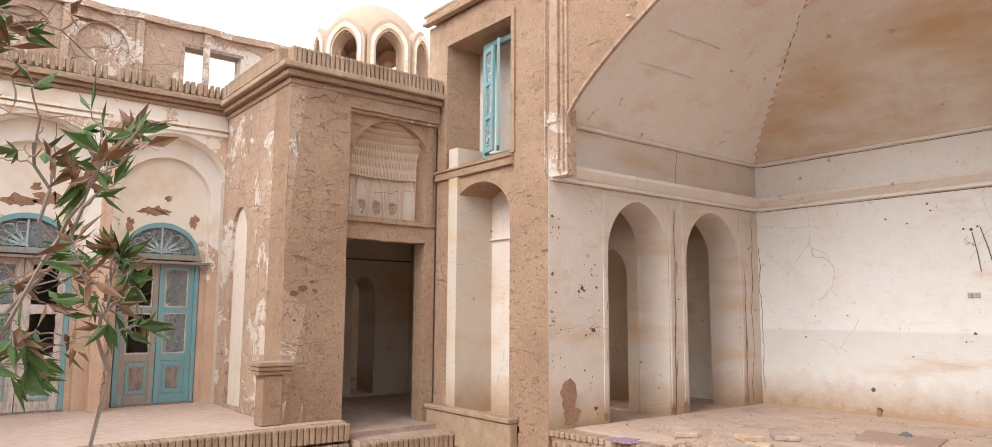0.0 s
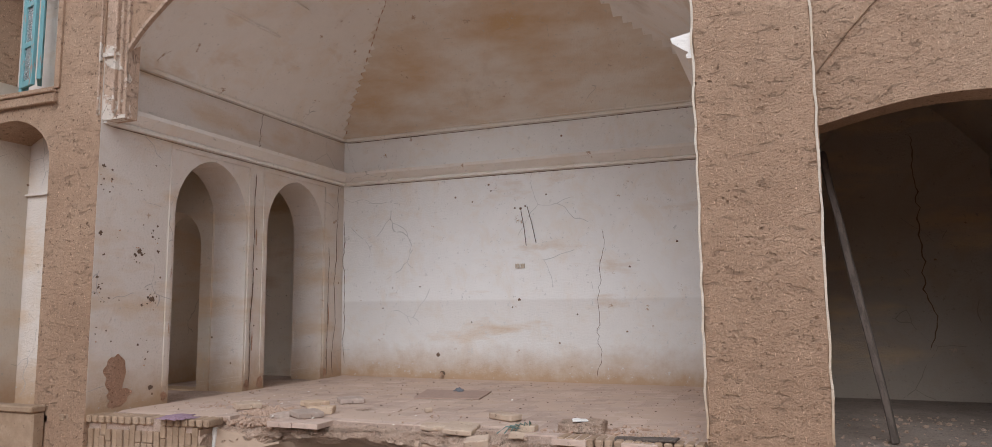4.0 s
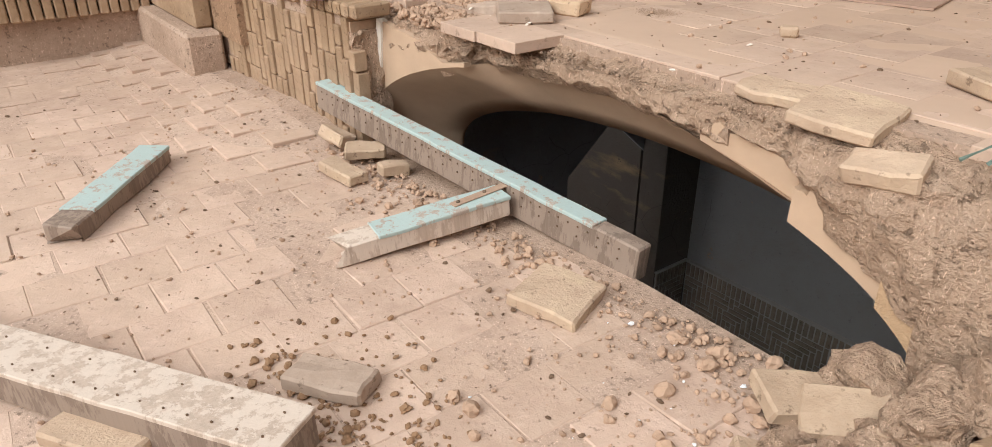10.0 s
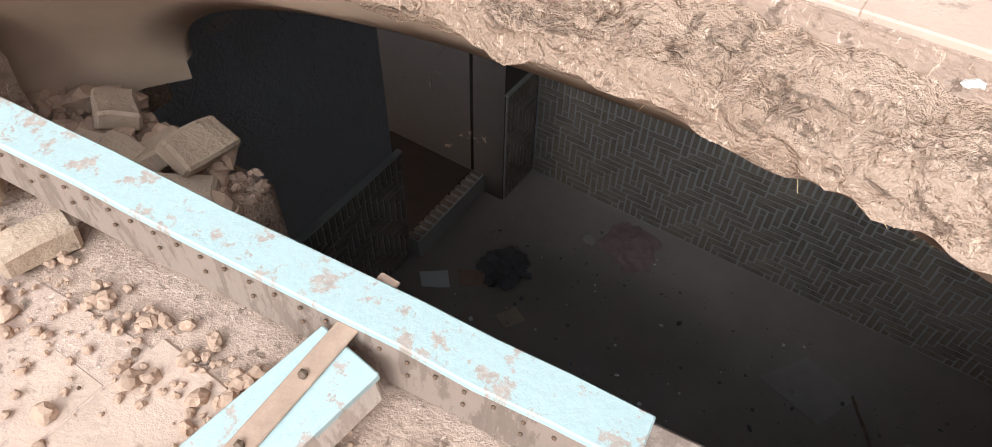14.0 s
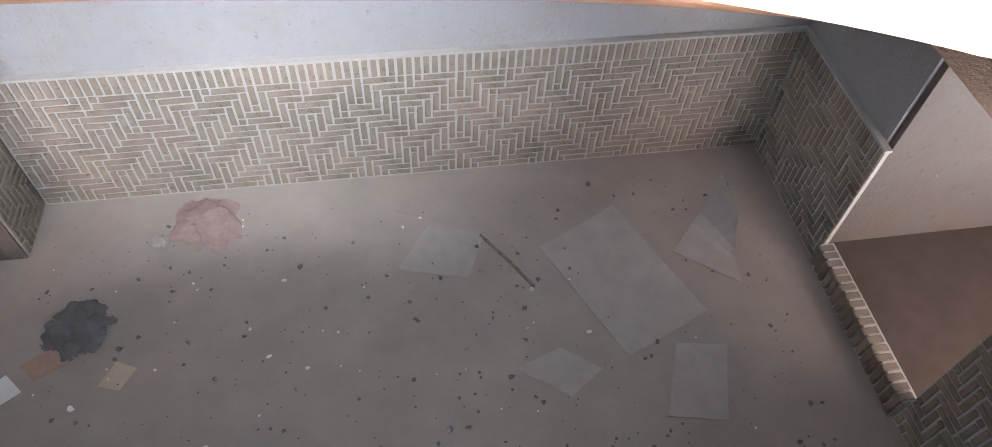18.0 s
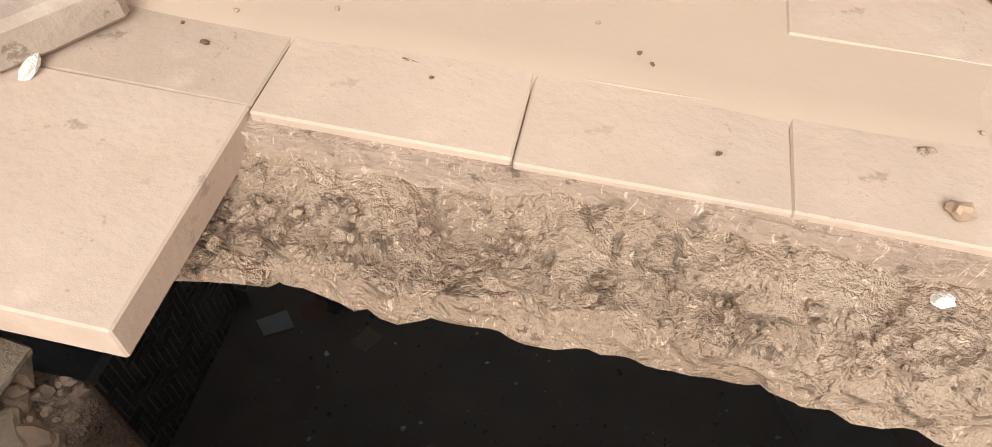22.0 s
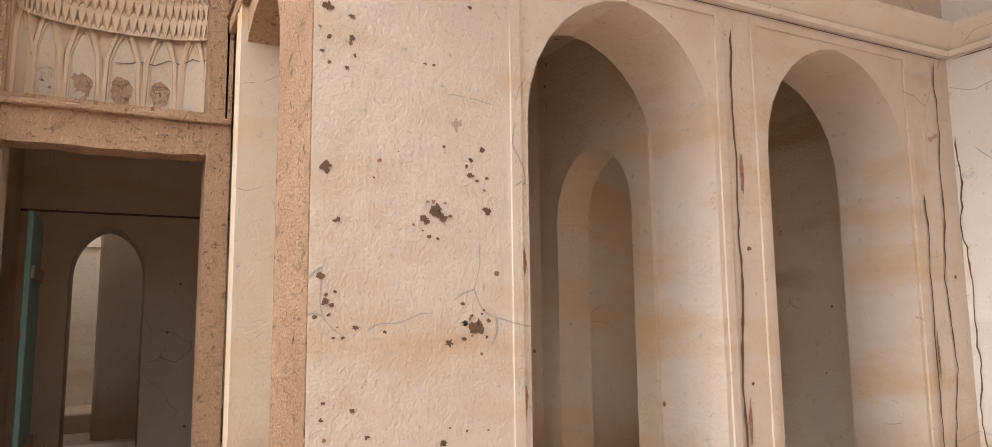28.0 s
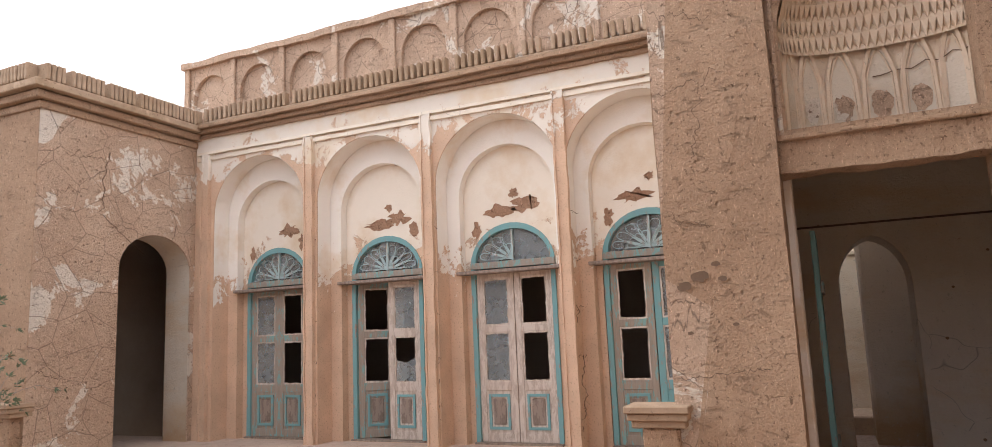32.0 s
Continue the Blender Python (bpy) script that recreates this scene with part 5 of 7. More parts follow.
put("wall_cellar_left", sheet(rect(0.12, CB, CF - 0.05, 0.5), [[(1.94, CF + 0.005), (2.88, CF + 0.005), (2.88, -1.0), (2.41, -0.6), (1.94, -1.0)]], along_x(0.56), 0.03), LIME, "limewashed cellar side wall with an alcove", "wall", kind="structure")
put("wall_cellar_left_return", box(0.56, CL, 2.83, CB + 0.03, CF, 0.4), SHADED_LIME, "limewashed corner of the cellar", "wall", kind="structure")
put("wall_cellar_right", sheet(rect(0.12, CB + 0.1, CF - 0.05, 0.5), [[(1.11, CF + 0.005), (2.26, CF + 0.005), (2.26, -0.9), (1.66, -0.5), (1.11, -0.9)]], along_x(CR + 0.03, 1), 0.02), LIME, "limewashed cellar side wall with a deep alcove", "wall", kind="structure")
put("wall_cellar_front", box(CL - 0.3, CR + 0.3, -0.3, -0.04, CF, -0.04), MORTAR, "earth wall under the courtyard edge", "wall", kind="structure")
for x0, x1 in ((CL - 0.3, 1.08), (4.12, CR + 0.3)):
    put("wall_cellar_front_side", box(x0, x1, -0.038, 0.1, CF, -0.02), LIME, "limewashed front wall of the cellar", "wall", kind="structure")
for x0, x1, f in ((-1.5, 0.528, SHADED_LIME), (CR + 0.052, 7.6, SHADED_LIME)):
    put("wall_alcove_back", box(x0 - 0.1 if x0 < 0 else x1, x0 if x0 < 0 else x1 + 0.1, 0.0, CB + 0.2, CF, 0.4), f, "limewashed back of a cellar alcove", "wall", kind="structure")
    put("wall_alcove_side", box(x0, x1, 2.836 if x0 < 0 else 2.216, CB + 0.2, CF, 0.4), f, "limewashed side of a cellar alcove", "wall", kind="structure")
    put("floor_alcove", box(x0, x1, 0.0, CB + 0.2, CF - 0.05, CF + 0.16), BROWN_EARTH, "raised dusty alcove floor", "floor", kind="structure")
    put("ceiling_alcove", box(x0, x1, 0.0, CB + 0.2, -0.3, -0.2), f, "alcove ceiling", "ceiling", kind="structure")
bm = bmesh.new()
rows = [[bm.verts.new((x, y, z)) for x in (CL - 0.3, CR + 0.3)] for y, z in ((0.36, 0.42), (1.0, 0.5), (2.1, 0.46), (2.75, 0.2), (CB + 0.05, -0.3))]
for a, b in zip(rows, rows[1:]):
    bm.faces.new((a[0], a[1], b[1], b[0]))
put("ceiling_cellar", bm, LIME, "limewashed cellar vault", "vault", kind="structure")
put("earth_ledge", jitter(box(0.95, 1.85, -0.1, 0.2, -1.2, -0.16, bevel=0.03), 0.03, 6, 6.0), CLAY, "ledge of fallen earth inside the opening", "rubble", kind="structure")
def left_plane(x):
    """The skin of plaster still standing at the left of the opening."""
    return -0.055 + (x - 1.263) * 0.075


def hollow(x):
    return max(0.0, min(1.0, (x - 1.75) / 0.2, (3.75 - x) / 0.25))


def fall(x):
    """The clay has fallen furthest back between the two skins of plaster."""
    f = hollow(x)
    return (max(yf(x) + 0.1, left_plane(x) + 0.05 if x < 1.95 else -9.0)) * (1 - f) + 0.18 * f


# soffit of the opening: it slopes down into the cellar
def mouth(x):
    f = max(0.0, min(1.0, (x - 1.86) / 0.12))
    g = max(0.0, min(1.0, (3.2 - x) / 0.5))
    return left_plane(x) * (1 - f) + (0.16 * g + 0.09 * (1 - g)) * f


bm = bmesh.new()
rows = []
for k in range(61):
    a = math.pi * k / 60
    xo, zo, xi, zi = 2.6 - 1.5 * math.cos(a), 0.58 * math.sin(a), 2.8 - 1.5 * math.cos(a), -0.14 + 0.46 * math.sin(a)
    y0 = mouth(xo)
    row = [(xo + (xi - xo) * t, y0 + (0.4 - y0) * t, zo + (zi - zo) * t + 0.012 * math.sin(math.pi * t)) for t in (0.0, 0.25, 0.5, 0.75, 1.0)]
    row += [(xi, 0.425, zi + 0.01), (xi, 0.43, max(zi, 0.36))]
    rows.append([bm.verts.new(p) for p in row])
for a, b in zip(rows, rows[1:]):
    for k in range(6):
        bm.faces.new((a[k], b[k], b[k + 1], a[k + 1]))
for end in (rows[0], rows[-1]):
    foot = [bm.verts.new((v.co.x, v.co.y, -0.2 - 0.04 * noise.noise(v.co * 9))) for v in end[:5]]
    for k in range(4):
        bm.faces.new((end[k], end[k + 1], foot[k + 1], foot[k]))
part("arch_soffit", bm, TAN_SKIN, podium, "smooth tan plaster under the arch", smooth=True)
part("jamb_left", jitter(box(0.98, 1.09, -0.2, 0.44, -0.4, 0.3, bevel=0.01), 0.012, 3, 9.0), CLAY, podium, "broken earth behind the jamb")
part("jamb_right", box(4.11, 4.24, 0.0, 0.3, -0.12, 0.2), CLAY, podium, "broken earth behind the jamb")
# skins of white plaster left on the face
rnd = random.Random(4)


def skin(x0, x1, up, name="plaster_skin", mat=TAN_SKIN, off=0.0):
    n = 24
    lo = [(x0 + (x1 - x0) * k / n, max(0.0, hole_arch(x0 + (x1 - x0) * k / n))) for k in range(n + 1)]
    lo = [(x, z - 0.022 * max(0.0, min(1.0, (x - 3.2) / 0.3))) for x, z in lo]
    hi = [(x, z + 0.022 * (x > 3.0) + up(k / n) + 0.015 * noise.noise(Vector((x * 9, 2.0, 0)))) for k, (x, z) in enumerate(lo)]
    part(name, sheet(lo + hi[::-1], [], front(off), 0.05), mat, podium, "torn skin of plaster on the arch face")


def skin_left(y, x0, x1, mat, label, thick):
    """The standing skin: level above, its lower edge on the arch, torn off at its right end."""
    n = 30
    lo = [(x0 + (x1 - x0) * k / n, hole_arch(x0 + (x1 - x0) * k / n)) for k in range(n + 1)]
    hi = [(x, max(z + 0.02, 0.62 - 0.1 * (x - x0) + 0.016 * noise.noise(Vector((x * 14, 5.0, 0))) + 0.01 * noise.noise(Vector((x * 43, 5.0, 0))) - 0.3 * max(0.0, x - 1.6))) for x, z in lo]
    part("plaster_skin", sheet(lo + hi[::-1], [], lambda u, v, w: (u, left_plane(u) + y + w, v), thick), mat, podium, label)


skin_left(0.0, 1.262, 1.95, TAN_SKIN, "torn skin of tan plaster standing on the arch face", 0.035)
edge = [(1.225, 0.24), (1.26, 0.262), (1.262, 0.3), (1.275, 0.4), (1.29, 0.52), (1.3, 0.62), (1.262, 0.635), (1.243, 0.5), (1.235, 0.38)]
part("plaster_skin", sheet(edge, [], lambda u, v, w: (u, left_plane(u) - 0.012 + w, v), 0.06), WHITE_VAULT, podium, "white broken edge of the plaster skin")
skin(3.2, 3.6, lambda t: 0.05 + 0.07 * t + 0.02 * noise.noise(Vector((t * 9, 4, 1))), off=0.2)
skin(3.6, 3.93, lambda t: 0.1 + 0.1 * t + 0.05 * noise.noise(Vector((t * 6, 1, 1))) + 0.03 * noise.noise(Vector((t * 21, 1, 1))), off=0.1)
skin(3.9, 4.03, lambda t: 0.17 + 0.1 * t + 0.05 * noise.noise(Vector((t * 5, 3, 1))) + 0.03 * noise.noise(Vector((t * 13, 1, 1))), mat=NICHE, off=0.075)

# ---- broken earth over the opening ----
bm = bmesh.new()
nx, ny = 230, 16
rows = []
for i in range(nx + 1):
    x = 1.1 + 3.48 * i / nx
    base = hole_arch(x) + (0.0 if x < 4.02 else 0)
    if x > 4.02:
        base = -0.02
    covered = 1.0 if (x < 1.75 or 3.3 < x) else 0.0
    zlo = base + (-0.045 if not covered else 0.04)
    if x > 4.05:
        zlo = -0.03
    row = []
    prof = ((lip(x) + 0.14, H - 0.012), (lip(x) + 0.03, H - 0.03), (fall(x) - 0.08 * hollow(x), H - 0.075), (fall(x) - 0.05 - 0.05 * hollow(x), zlo + (H - 0.07 - zlo) * 0.5), (fall(x) - 0.02, zlo))
    for j in range(ny + 1):
        t = j / ny * (len(prof) - 1)
        k = min(int(t), len(prof) - 2)
        f = t - k
        y = prof[k][0] * (1 - f) + prof[k + 1][0] * f
        z = prof[k][1] * (1 - f) + prof[k + 1][1] * f
        p = Vector((x, y, z))
        q = noise.noise_vector(p * 9) * 0.028 + noise.noise_vector(p * 26) * 0.016 + noise.noise_vector(Vector((x * 5, y * 5, z * 30))) * 0.012
        if j == 0:
            q = q * 0.2
            q.z = min(q.z, 0)
        if j > ny - 4:
            q = q * 0.6
        row.append(bm.verts.new(p + q))
    rows.append(row)
for a, b in zip(rows, rows[1:]):
    for k in range(ny):
        bm.faces.new((a[k], b[k], b[k + 1], a[k + 1]))
part("broken_edge", bm, CLAY, podium, "crumbled clay and straw where the facing has fallen")

bm = bmesh.new()
rows = []
for i in range(61):
    x = 1.18 + 0.76 * i / 60
    row = []
    for j in range(31):
        y = left_plane(x) + 0.02 + (0.62 - left_plane(x)) * j / 30
        q = Vector((x, y, 0.0))
        z = 0.625 + 0.03 * noise.noise(q * 7) + 0.018 * noise.noise(q * 19) + 0.01 * noise.noise(q * 41) - 0.05 * max(0.0, 1 - j / 6)
        row.append(bm.verts.new((x, y, max(z, hole_arch(x) + 0.02))))
    rows.append(row)
for a, b in zip(rows, rows[1:]):
    for k in range(30):
        bm.faces.new((a[k], b[k], b[k + 1], a[k + 1]))
part("pit_earth", bm, CLAY, podium, "broken earth where floor tiles are gone")

# ---- podium facing bricks: upright stretchers, in broken bond ----
FACE = [brick_mesh("facing_brick", 0.0615, 0.07, 0.207, BRICK, 80 + s, 0.0034) for s in range(6)]
FACE_HALF = [brick_mesh("facing_half_brick", 0.0615, 0.07, 0.102, BRICK, 90 + s, 0.0034) for s in range(3)]
rnd = random.Random(21)
x = -0.31
faces = empty("brick_facing", label="facing of tan bricks set upright in broken bond", category="brick facing", kind="structure")
while x < PR - 0.03:
    if x < 1.33 or x > 4.1:
        ztop = H - 0.01 if x > W else H - 0.065 if x > 4.5 else (0.66 if x < 1.2 else 0.5)
        set_back = 0.05 if x < 2 else 0.0
        if 4.1 < x < 4.5:
            ztop = 0.12 + 0.85 * (x - 4.1)
        z = ztop - 0.86 - rnd.choice((0.0, 0.05, 0.11, 0.16))
        while z + 0.2 < 0.0:
            z += 0.215
        while z + 0.1 < ztop:
            tall = z + 0.2 < ztop + 0.02
            me = rnd.choice(FACE if tall else FACE_HALF)
            piece("brick", me, faces, Matrix.Translation((x, yf(x) + 0.026 + set_back + rnd.choice((0.0, 0.0, 0.003, -0.003, 0.009)), z)) @ Euler((rnd.uniform(-0.02, 0.02), rnd.uniform(-0.02, 0.02), rnd.uniform(-0.04, 0.04))).to_matrix().to_4x4())
            z += 0.215 if tall else 0.11
    x += 0.0685
CAP = [brick_mesh("cap_brick", 0.0615, 0.21, 0.065, BRICK, 100 + s, 0.007) for s in range(4)]
caps = empty("brick_capping", label="row of bricks on edge along the podium top", category="brick capping", kind="structure")
brick_row(caps, CAP, (4.5, 0.075, H - 0.06), (W - 0.02, 0.075, H - 0.06), 0.0685, 0, 0, 22, 0.03)
brick_row(caps, CAP, (-0.34, yf(-0.34) + 0.12, H - 0.06), (1.36, yf(1.36) + 0.13, H - 0.06), 0.075, 0, 0.03, 23, 0.03)
part("broken_side", crumbled(1.14, 1.27, -0.2, 0.0, -0.05, 0.6, 4), CLAY, podium, "crumbling earth side of the brick facing")
terr_row = [brick_mesh("terrace_brick", 0.062, 0.2, 0.2, BRICK, 110 + s, 0.007) for s in range(4)]
for z in (0.06, 0.27, 0.5):
    brick_row(terr, terr_row, (TX - 0.03, -5.2, z), (TX - 0.03, -1.8, z), 0.072, 0, 0.02, int(z * 100), 0.02)
part("course", box(TX - 0.2, TX + 0.06, -16, -5.2, 0.0, TER), BRICK, terr)
brick_row(terr, terr_row, (TX + 0.25, -1.74, 0.3), (TX + 0.25, -0.5, 0.3), 0.072, 0, 0, 31, 0.02)
part("paving", jitter(box(XW - 0.3, TX - 0.12, -16, -1.78, TER - 0.05, TER), 0.008, 3, 2.0), PAVER, terr)

# ---- square tiles on the hall floor ----
floor_hall = empty("floor_hall", label="dusty square brick tiles on the hall floor", category="floor", kind="structure")
TS = 0.262
TILES = [brick_mesh("tile", 0.2606, 0.2606, 0.045, TILE, 120 + s, 0.0016) for s in range(6)]
rest = bmesh.new()
rnd = random.Random(5)
near = []
for i in range(-9, 13):
    x = 2.38 + 0.262 * (i + 0.5)
    for j in range(-3, 16):
        y = 0.2 + 0.262 * (j + 0.5) + (0.13 if i % 2 else 0)
        if x < 0.1 or x > W - 0.05 or y > D - 0.1:
            continue
        keep = y - 0.1 > lip(x) - 0.1
        if i in (-1, -2):
            keep = y > -0.05
            y -= 0.12 if i % 2 else 0
        if 1.35 < x < 1.85 and y < 0.56:
            keep = False
        if x < 1.35 and y < yf(x) + (0.36 if x > 1.0 else 0.42):
            keep = False
        if 2.38 < x < 3.35 and y < 0.3:
            keep = False
        if keep:
            near.append((abs(x - 2.2) + abs(y), x, y))
    if i in (1, 3):
        near.append((0.1 * i, x, 0.3316))
near.sort()
for k, (_, x, y) in enumerate(near):
    dz = rnd.uniform(-0.002, 0.001)
    m = Matrix.Translation((x, y, H - 0.046 + dz)) @ Euler((rnd.uniform(-0.008, 0.008), rnd.uniform(-0.008, 0.008), rnd.uniform(-0.012, 0.012))).to_matrix().to_4x4()
    if abs(y - 0.3316) < 0.0003:
        m = Matrix.Translation((0, 0, -0.003)) @ m
    if k < 280:
        piece("tile", rnd.choice(TILES), floor_hall, m)
    else:
        b = box(-0.127, 0.127, -0.127, 0.127, 0, 0.045)
        for v in b.verts:
            v.co = m @ v.co
        tmp = bpy.data.meshes.new("tmp")
        b.to_mesh(tmp)
        b.free()
        rest.from_mesh(tmp)
        bpy.data.meshes.remove(tmp)
if rest.verts:
    tagged(part("tiles_behind", rest, TILE, floor_hall), kind="stuff")

# ---- courtyard pavers ----
pav = empty("pavement", label="dusty square brick pavers of the courtyard", category="pavement", kind="structure")
PAVERS = [brick_mesh("paver", 0.2385, 0.2385, 0.05, PAVER, 140 + s, 0.003) for s in range(6)]
rest = bmesh.new()
cells = []
for i in range(-20, 26):
    for j in range(0, 28):
        x = 2.56 + 0.242 * (i + 0.5)
        y = -0.03 - 0.242 * (j + 0.5) - (0.121 if i % 2 else 0.0)
        if x > 8.6 or x < TX + 0.2 or y > yf(x) - 0.14 or (x > PR and y > -0.4):
            continue
        if noise.noise(Vector((x * 0.9, y * 0.9, 4.0))) > 0.36 or (1.2 < x < 4.6 and y > -0.32 and rnd.random() < 0.75):
            continue
        cells.append((math.hypot(x - 3.0, (y + 0.9) * 1.3), x, y))
cells.sort()
for k, (_, x, y) in enumerate(cells):
    m = Matrix.Translation((x + rnd.uniform(-0.006, 0.006), y + rnd.uniform(-0.006, 0.006), -0.052 + rise_of(x, y) + rnd.uniform(-0.004, 0.003))) @ Euler((rnd.uniform(-0.011, 0.011), rnd.uniform(-0.011, 0.011), rnd.uniform(-0.03, 0.03))).to_matrix().to_4x4()
    if k < 290:
        piece("paver", rnd.choice(PAVERS), pav, m)
    else:
        b = box(-0.1165, 0.1165, -0.1165, 0.1165, 0, 0.05)
        for q in b.verts:
            q.co = m @ q.co
        tmp = bpy.data.meshes.new("tmp")
        b.to_mesh(tmp)
        b.free()
        rest.from_mesh(tmp)
        bpy.data.meshes.remove(tmp)
tagged(part("pavers_beyond", rest, PAVER, pav), kind="stuff")
# fine dust in the joints and over some of the pavers
bm = bmesh.new()
rows = []
for i in range(171):
    x = TX + 0.15 + (8.6 - TX - 0.15) * i / 170
    row = []
    for j in range(121):
        y = min(yf(x) - 0.1, 0.0 if x < PR else -0.4) - 6.6 * j / 120
        d = 0.0042 * noise.noise(Vector((x * 1.7, y * 1.7, 8.0))) + 0.0022 * noise.noise(Vector((x * 6, y * 6, 2.0))) - 0.0052
        row.append(bm.verts.new((x, y, rise_of(x, y) + d)))
    rows.append(row)
for a, b in zip(rows, rows[1:]):
    for k in range(120):
        bm.faces.new((a[k], b[k], b[k + 1], a[k + 1]))
part("dust", bm, YARD_DUST, pav, "pale dust in the joints of the pavers", smooth=True)

# ---- cellar dado of patterned bricks ----
U = 0.052


def dado(name, place, cols, rows, parts):
    """Zigzag of upright and flat bricks on a grid of U, under a course of soldiers."""
    d = empty(name, label="dado of narrow bricks laid in a zigzag diamond pattern", category="brick dado", kind="structure")
    cells = {}
    for c in range(cols):
        tri = abs((c % 12) - 6)
        for r in range(rows):
            cells[c, r] = "V" if ((r + tri) % 7) < 3 else "H"
    runs, used = [], set()
    for r in range(rows):
        for c in range(cols):
            if (c, r) in used:
                continue
            n = 1
            if cells[c, r] == "V":
                while n < 4 and cells.get((c, r + n)) == "V" and (c, r + n) not in used:
                    n += 1
                used |= {(c, r + k) for k in range(n)}
                runs.append((c, r, 1, n))
            else:
                while n < 4 and cells.get((c + n, r)) == "H" and (c + n, r) not in used:
                    n += 1
                used |= {(c + k, r) for k in range(n)}
                runs.append((c, r, n, 1))
    meshes = {}
    rest = bmesh.new()
    mid = cols / 2
    runs.sort(key=lambda q: abs(q[0] - mid))
    rnd = random.Random(cols)
    for k, (c, r, w, h) in enumerate(runs):
        if (w, h) not in meshes:
            b = box(0.007, U * w - 0.007, 0.0, 0.014, 0.007, U * h - 0.007, bevel=0.004)
            meshes[w, h] = mesh_of(jitter(b, 0.004, w * 5 + h, 20.0), "dado_brick", CELLAR_BRICK)
        m = place @ Matrix.Translation((c * U, 0, r * U + 0.01)) @ Euler((0, rnd.uniform(-0.02, 0.02), 0)).to_matrix().to_4x4()
        if k < parts:
            piece("brick", meshes[w, h], d, m)
        else:
            n0 = len(rest.verts)
            rest.from_mesh(meshes[w, h])
            rest.verts.ensure_lookup_table()
            for v in rest.verts[n0:]:
                v.co = m @ v.co
    for c in range(cols):
        b = bmesh.new()
        n0 = len(rest.verts)
        b = box(c * U + 0.008, (c + 1) * U - 0.01, 0.0, 0.016, rows * U + 0.02, rows * U + 0.15)
        for v in b.verts:
            v.co = place @ v.co
        tmp = bpy.data.meshes.new("tmp")
        b.to_mesh(tmp)
        b.free()
        rest.from_mesh(tmp)
        bpy.data.meshes.remove(tmp)
    if rest.verts:
        tagged(part("bricks_beyond", rest, CELLAR_BRICK, d), kind="stuff")
    b = box(0, cols * U, -0.02, 0.006, 0, rows * U + 0.155)
    for v in b.verts:
        v.co = place @ v.co
    part("mortar", b, CELLAR_MORTAR, d)
    b = box(-0.01, cols * U + 0.01, -0.02, 0.024, rows * U + 0.155, rows * U + 0.172)
    for v in b.verts:
        v.co = place @ v.co
    part("ledge", b, CELLAR_MORTAR, d)


dado("dado_back", pose(CR, CB + 0.005, CF, 0, 0, 180), 95, 17, 300)
dado("dado_right", pose(CR, 2.19, CF, 0, 0, 90), 20, 17, 300)
dado("dado_right_pier", pose(CR, 0.16, CF, 0, 0, 90), 18, 17, 300)
dado("dado_left_pier", pose(0.58, 1.98, CF, 0, 0, -90), 34, 17, 300)
dado("dado_left_corner", pose(CL + 0.005, CB, CF, 0, 0, -90), 8, 17, 300)
for x, y0, y1 in ((CR + 0.0, 1.11, 2.19), (0.6, 1.99, 2.83)):
    curb = empty("alcove_curb", label="low brick curb of a cellar alcove", category="curb", kind="structure")
    part("mortar", box(x - 0.03, x + 0.06, y0, y1, CF, CF + 0.19), CELLAR_MORTAR, curb)
    brick_row(curb, [brick_mesh("curb_brick", 0.05, 0.1, 0.17, CELLAR_BRICK, 7, 0.005)], (x + 0.0, y0, CF + 0.025), (x + 0.0, y1, CF + 0.025), 0.06, 0, 0, 3, 0.02)


# ---- litter on the cellar floor ----
def flat_thing(name, corners, z, thick, mat, label, category, curl=0.0, seed=1, div=8):
    a, b, c, d = [Vector(p) for p in corners]
    bm = bmesh.new()
    rows = []
    for i in range(div + 1):
        row = []
        for j in range(div + 1):
            s, t = i / div, j / div
            p = (a * (1 - s) + b * s) * (1 - t) + (d * (1 - s) + c * s) * t
            h = 0.012 * noise.noise(Vector((p.x * 5, p.y * 5, seed))) + curl * max(0, s - 0.35) ** 2
            row.append(bm.verts.new((p.x, p.y, z + thick + abs(h))))
        rows.append(row)
    for i in range(div):
        for j in range(div):
            bm.faces.new((rows[i][j], rows[i + 1][j], rows[i + 1][j + 1], rows[i][j + 1]))
    r = bmesh.ops.extrude_face_region(bm, geom=bm.faces[:])
    for v in [g for g in r["geom"] if isinstance(g, bmesh.types.BMVert)]:
        v.co.z -= thick
    return put(name, bm, mat, label, category)


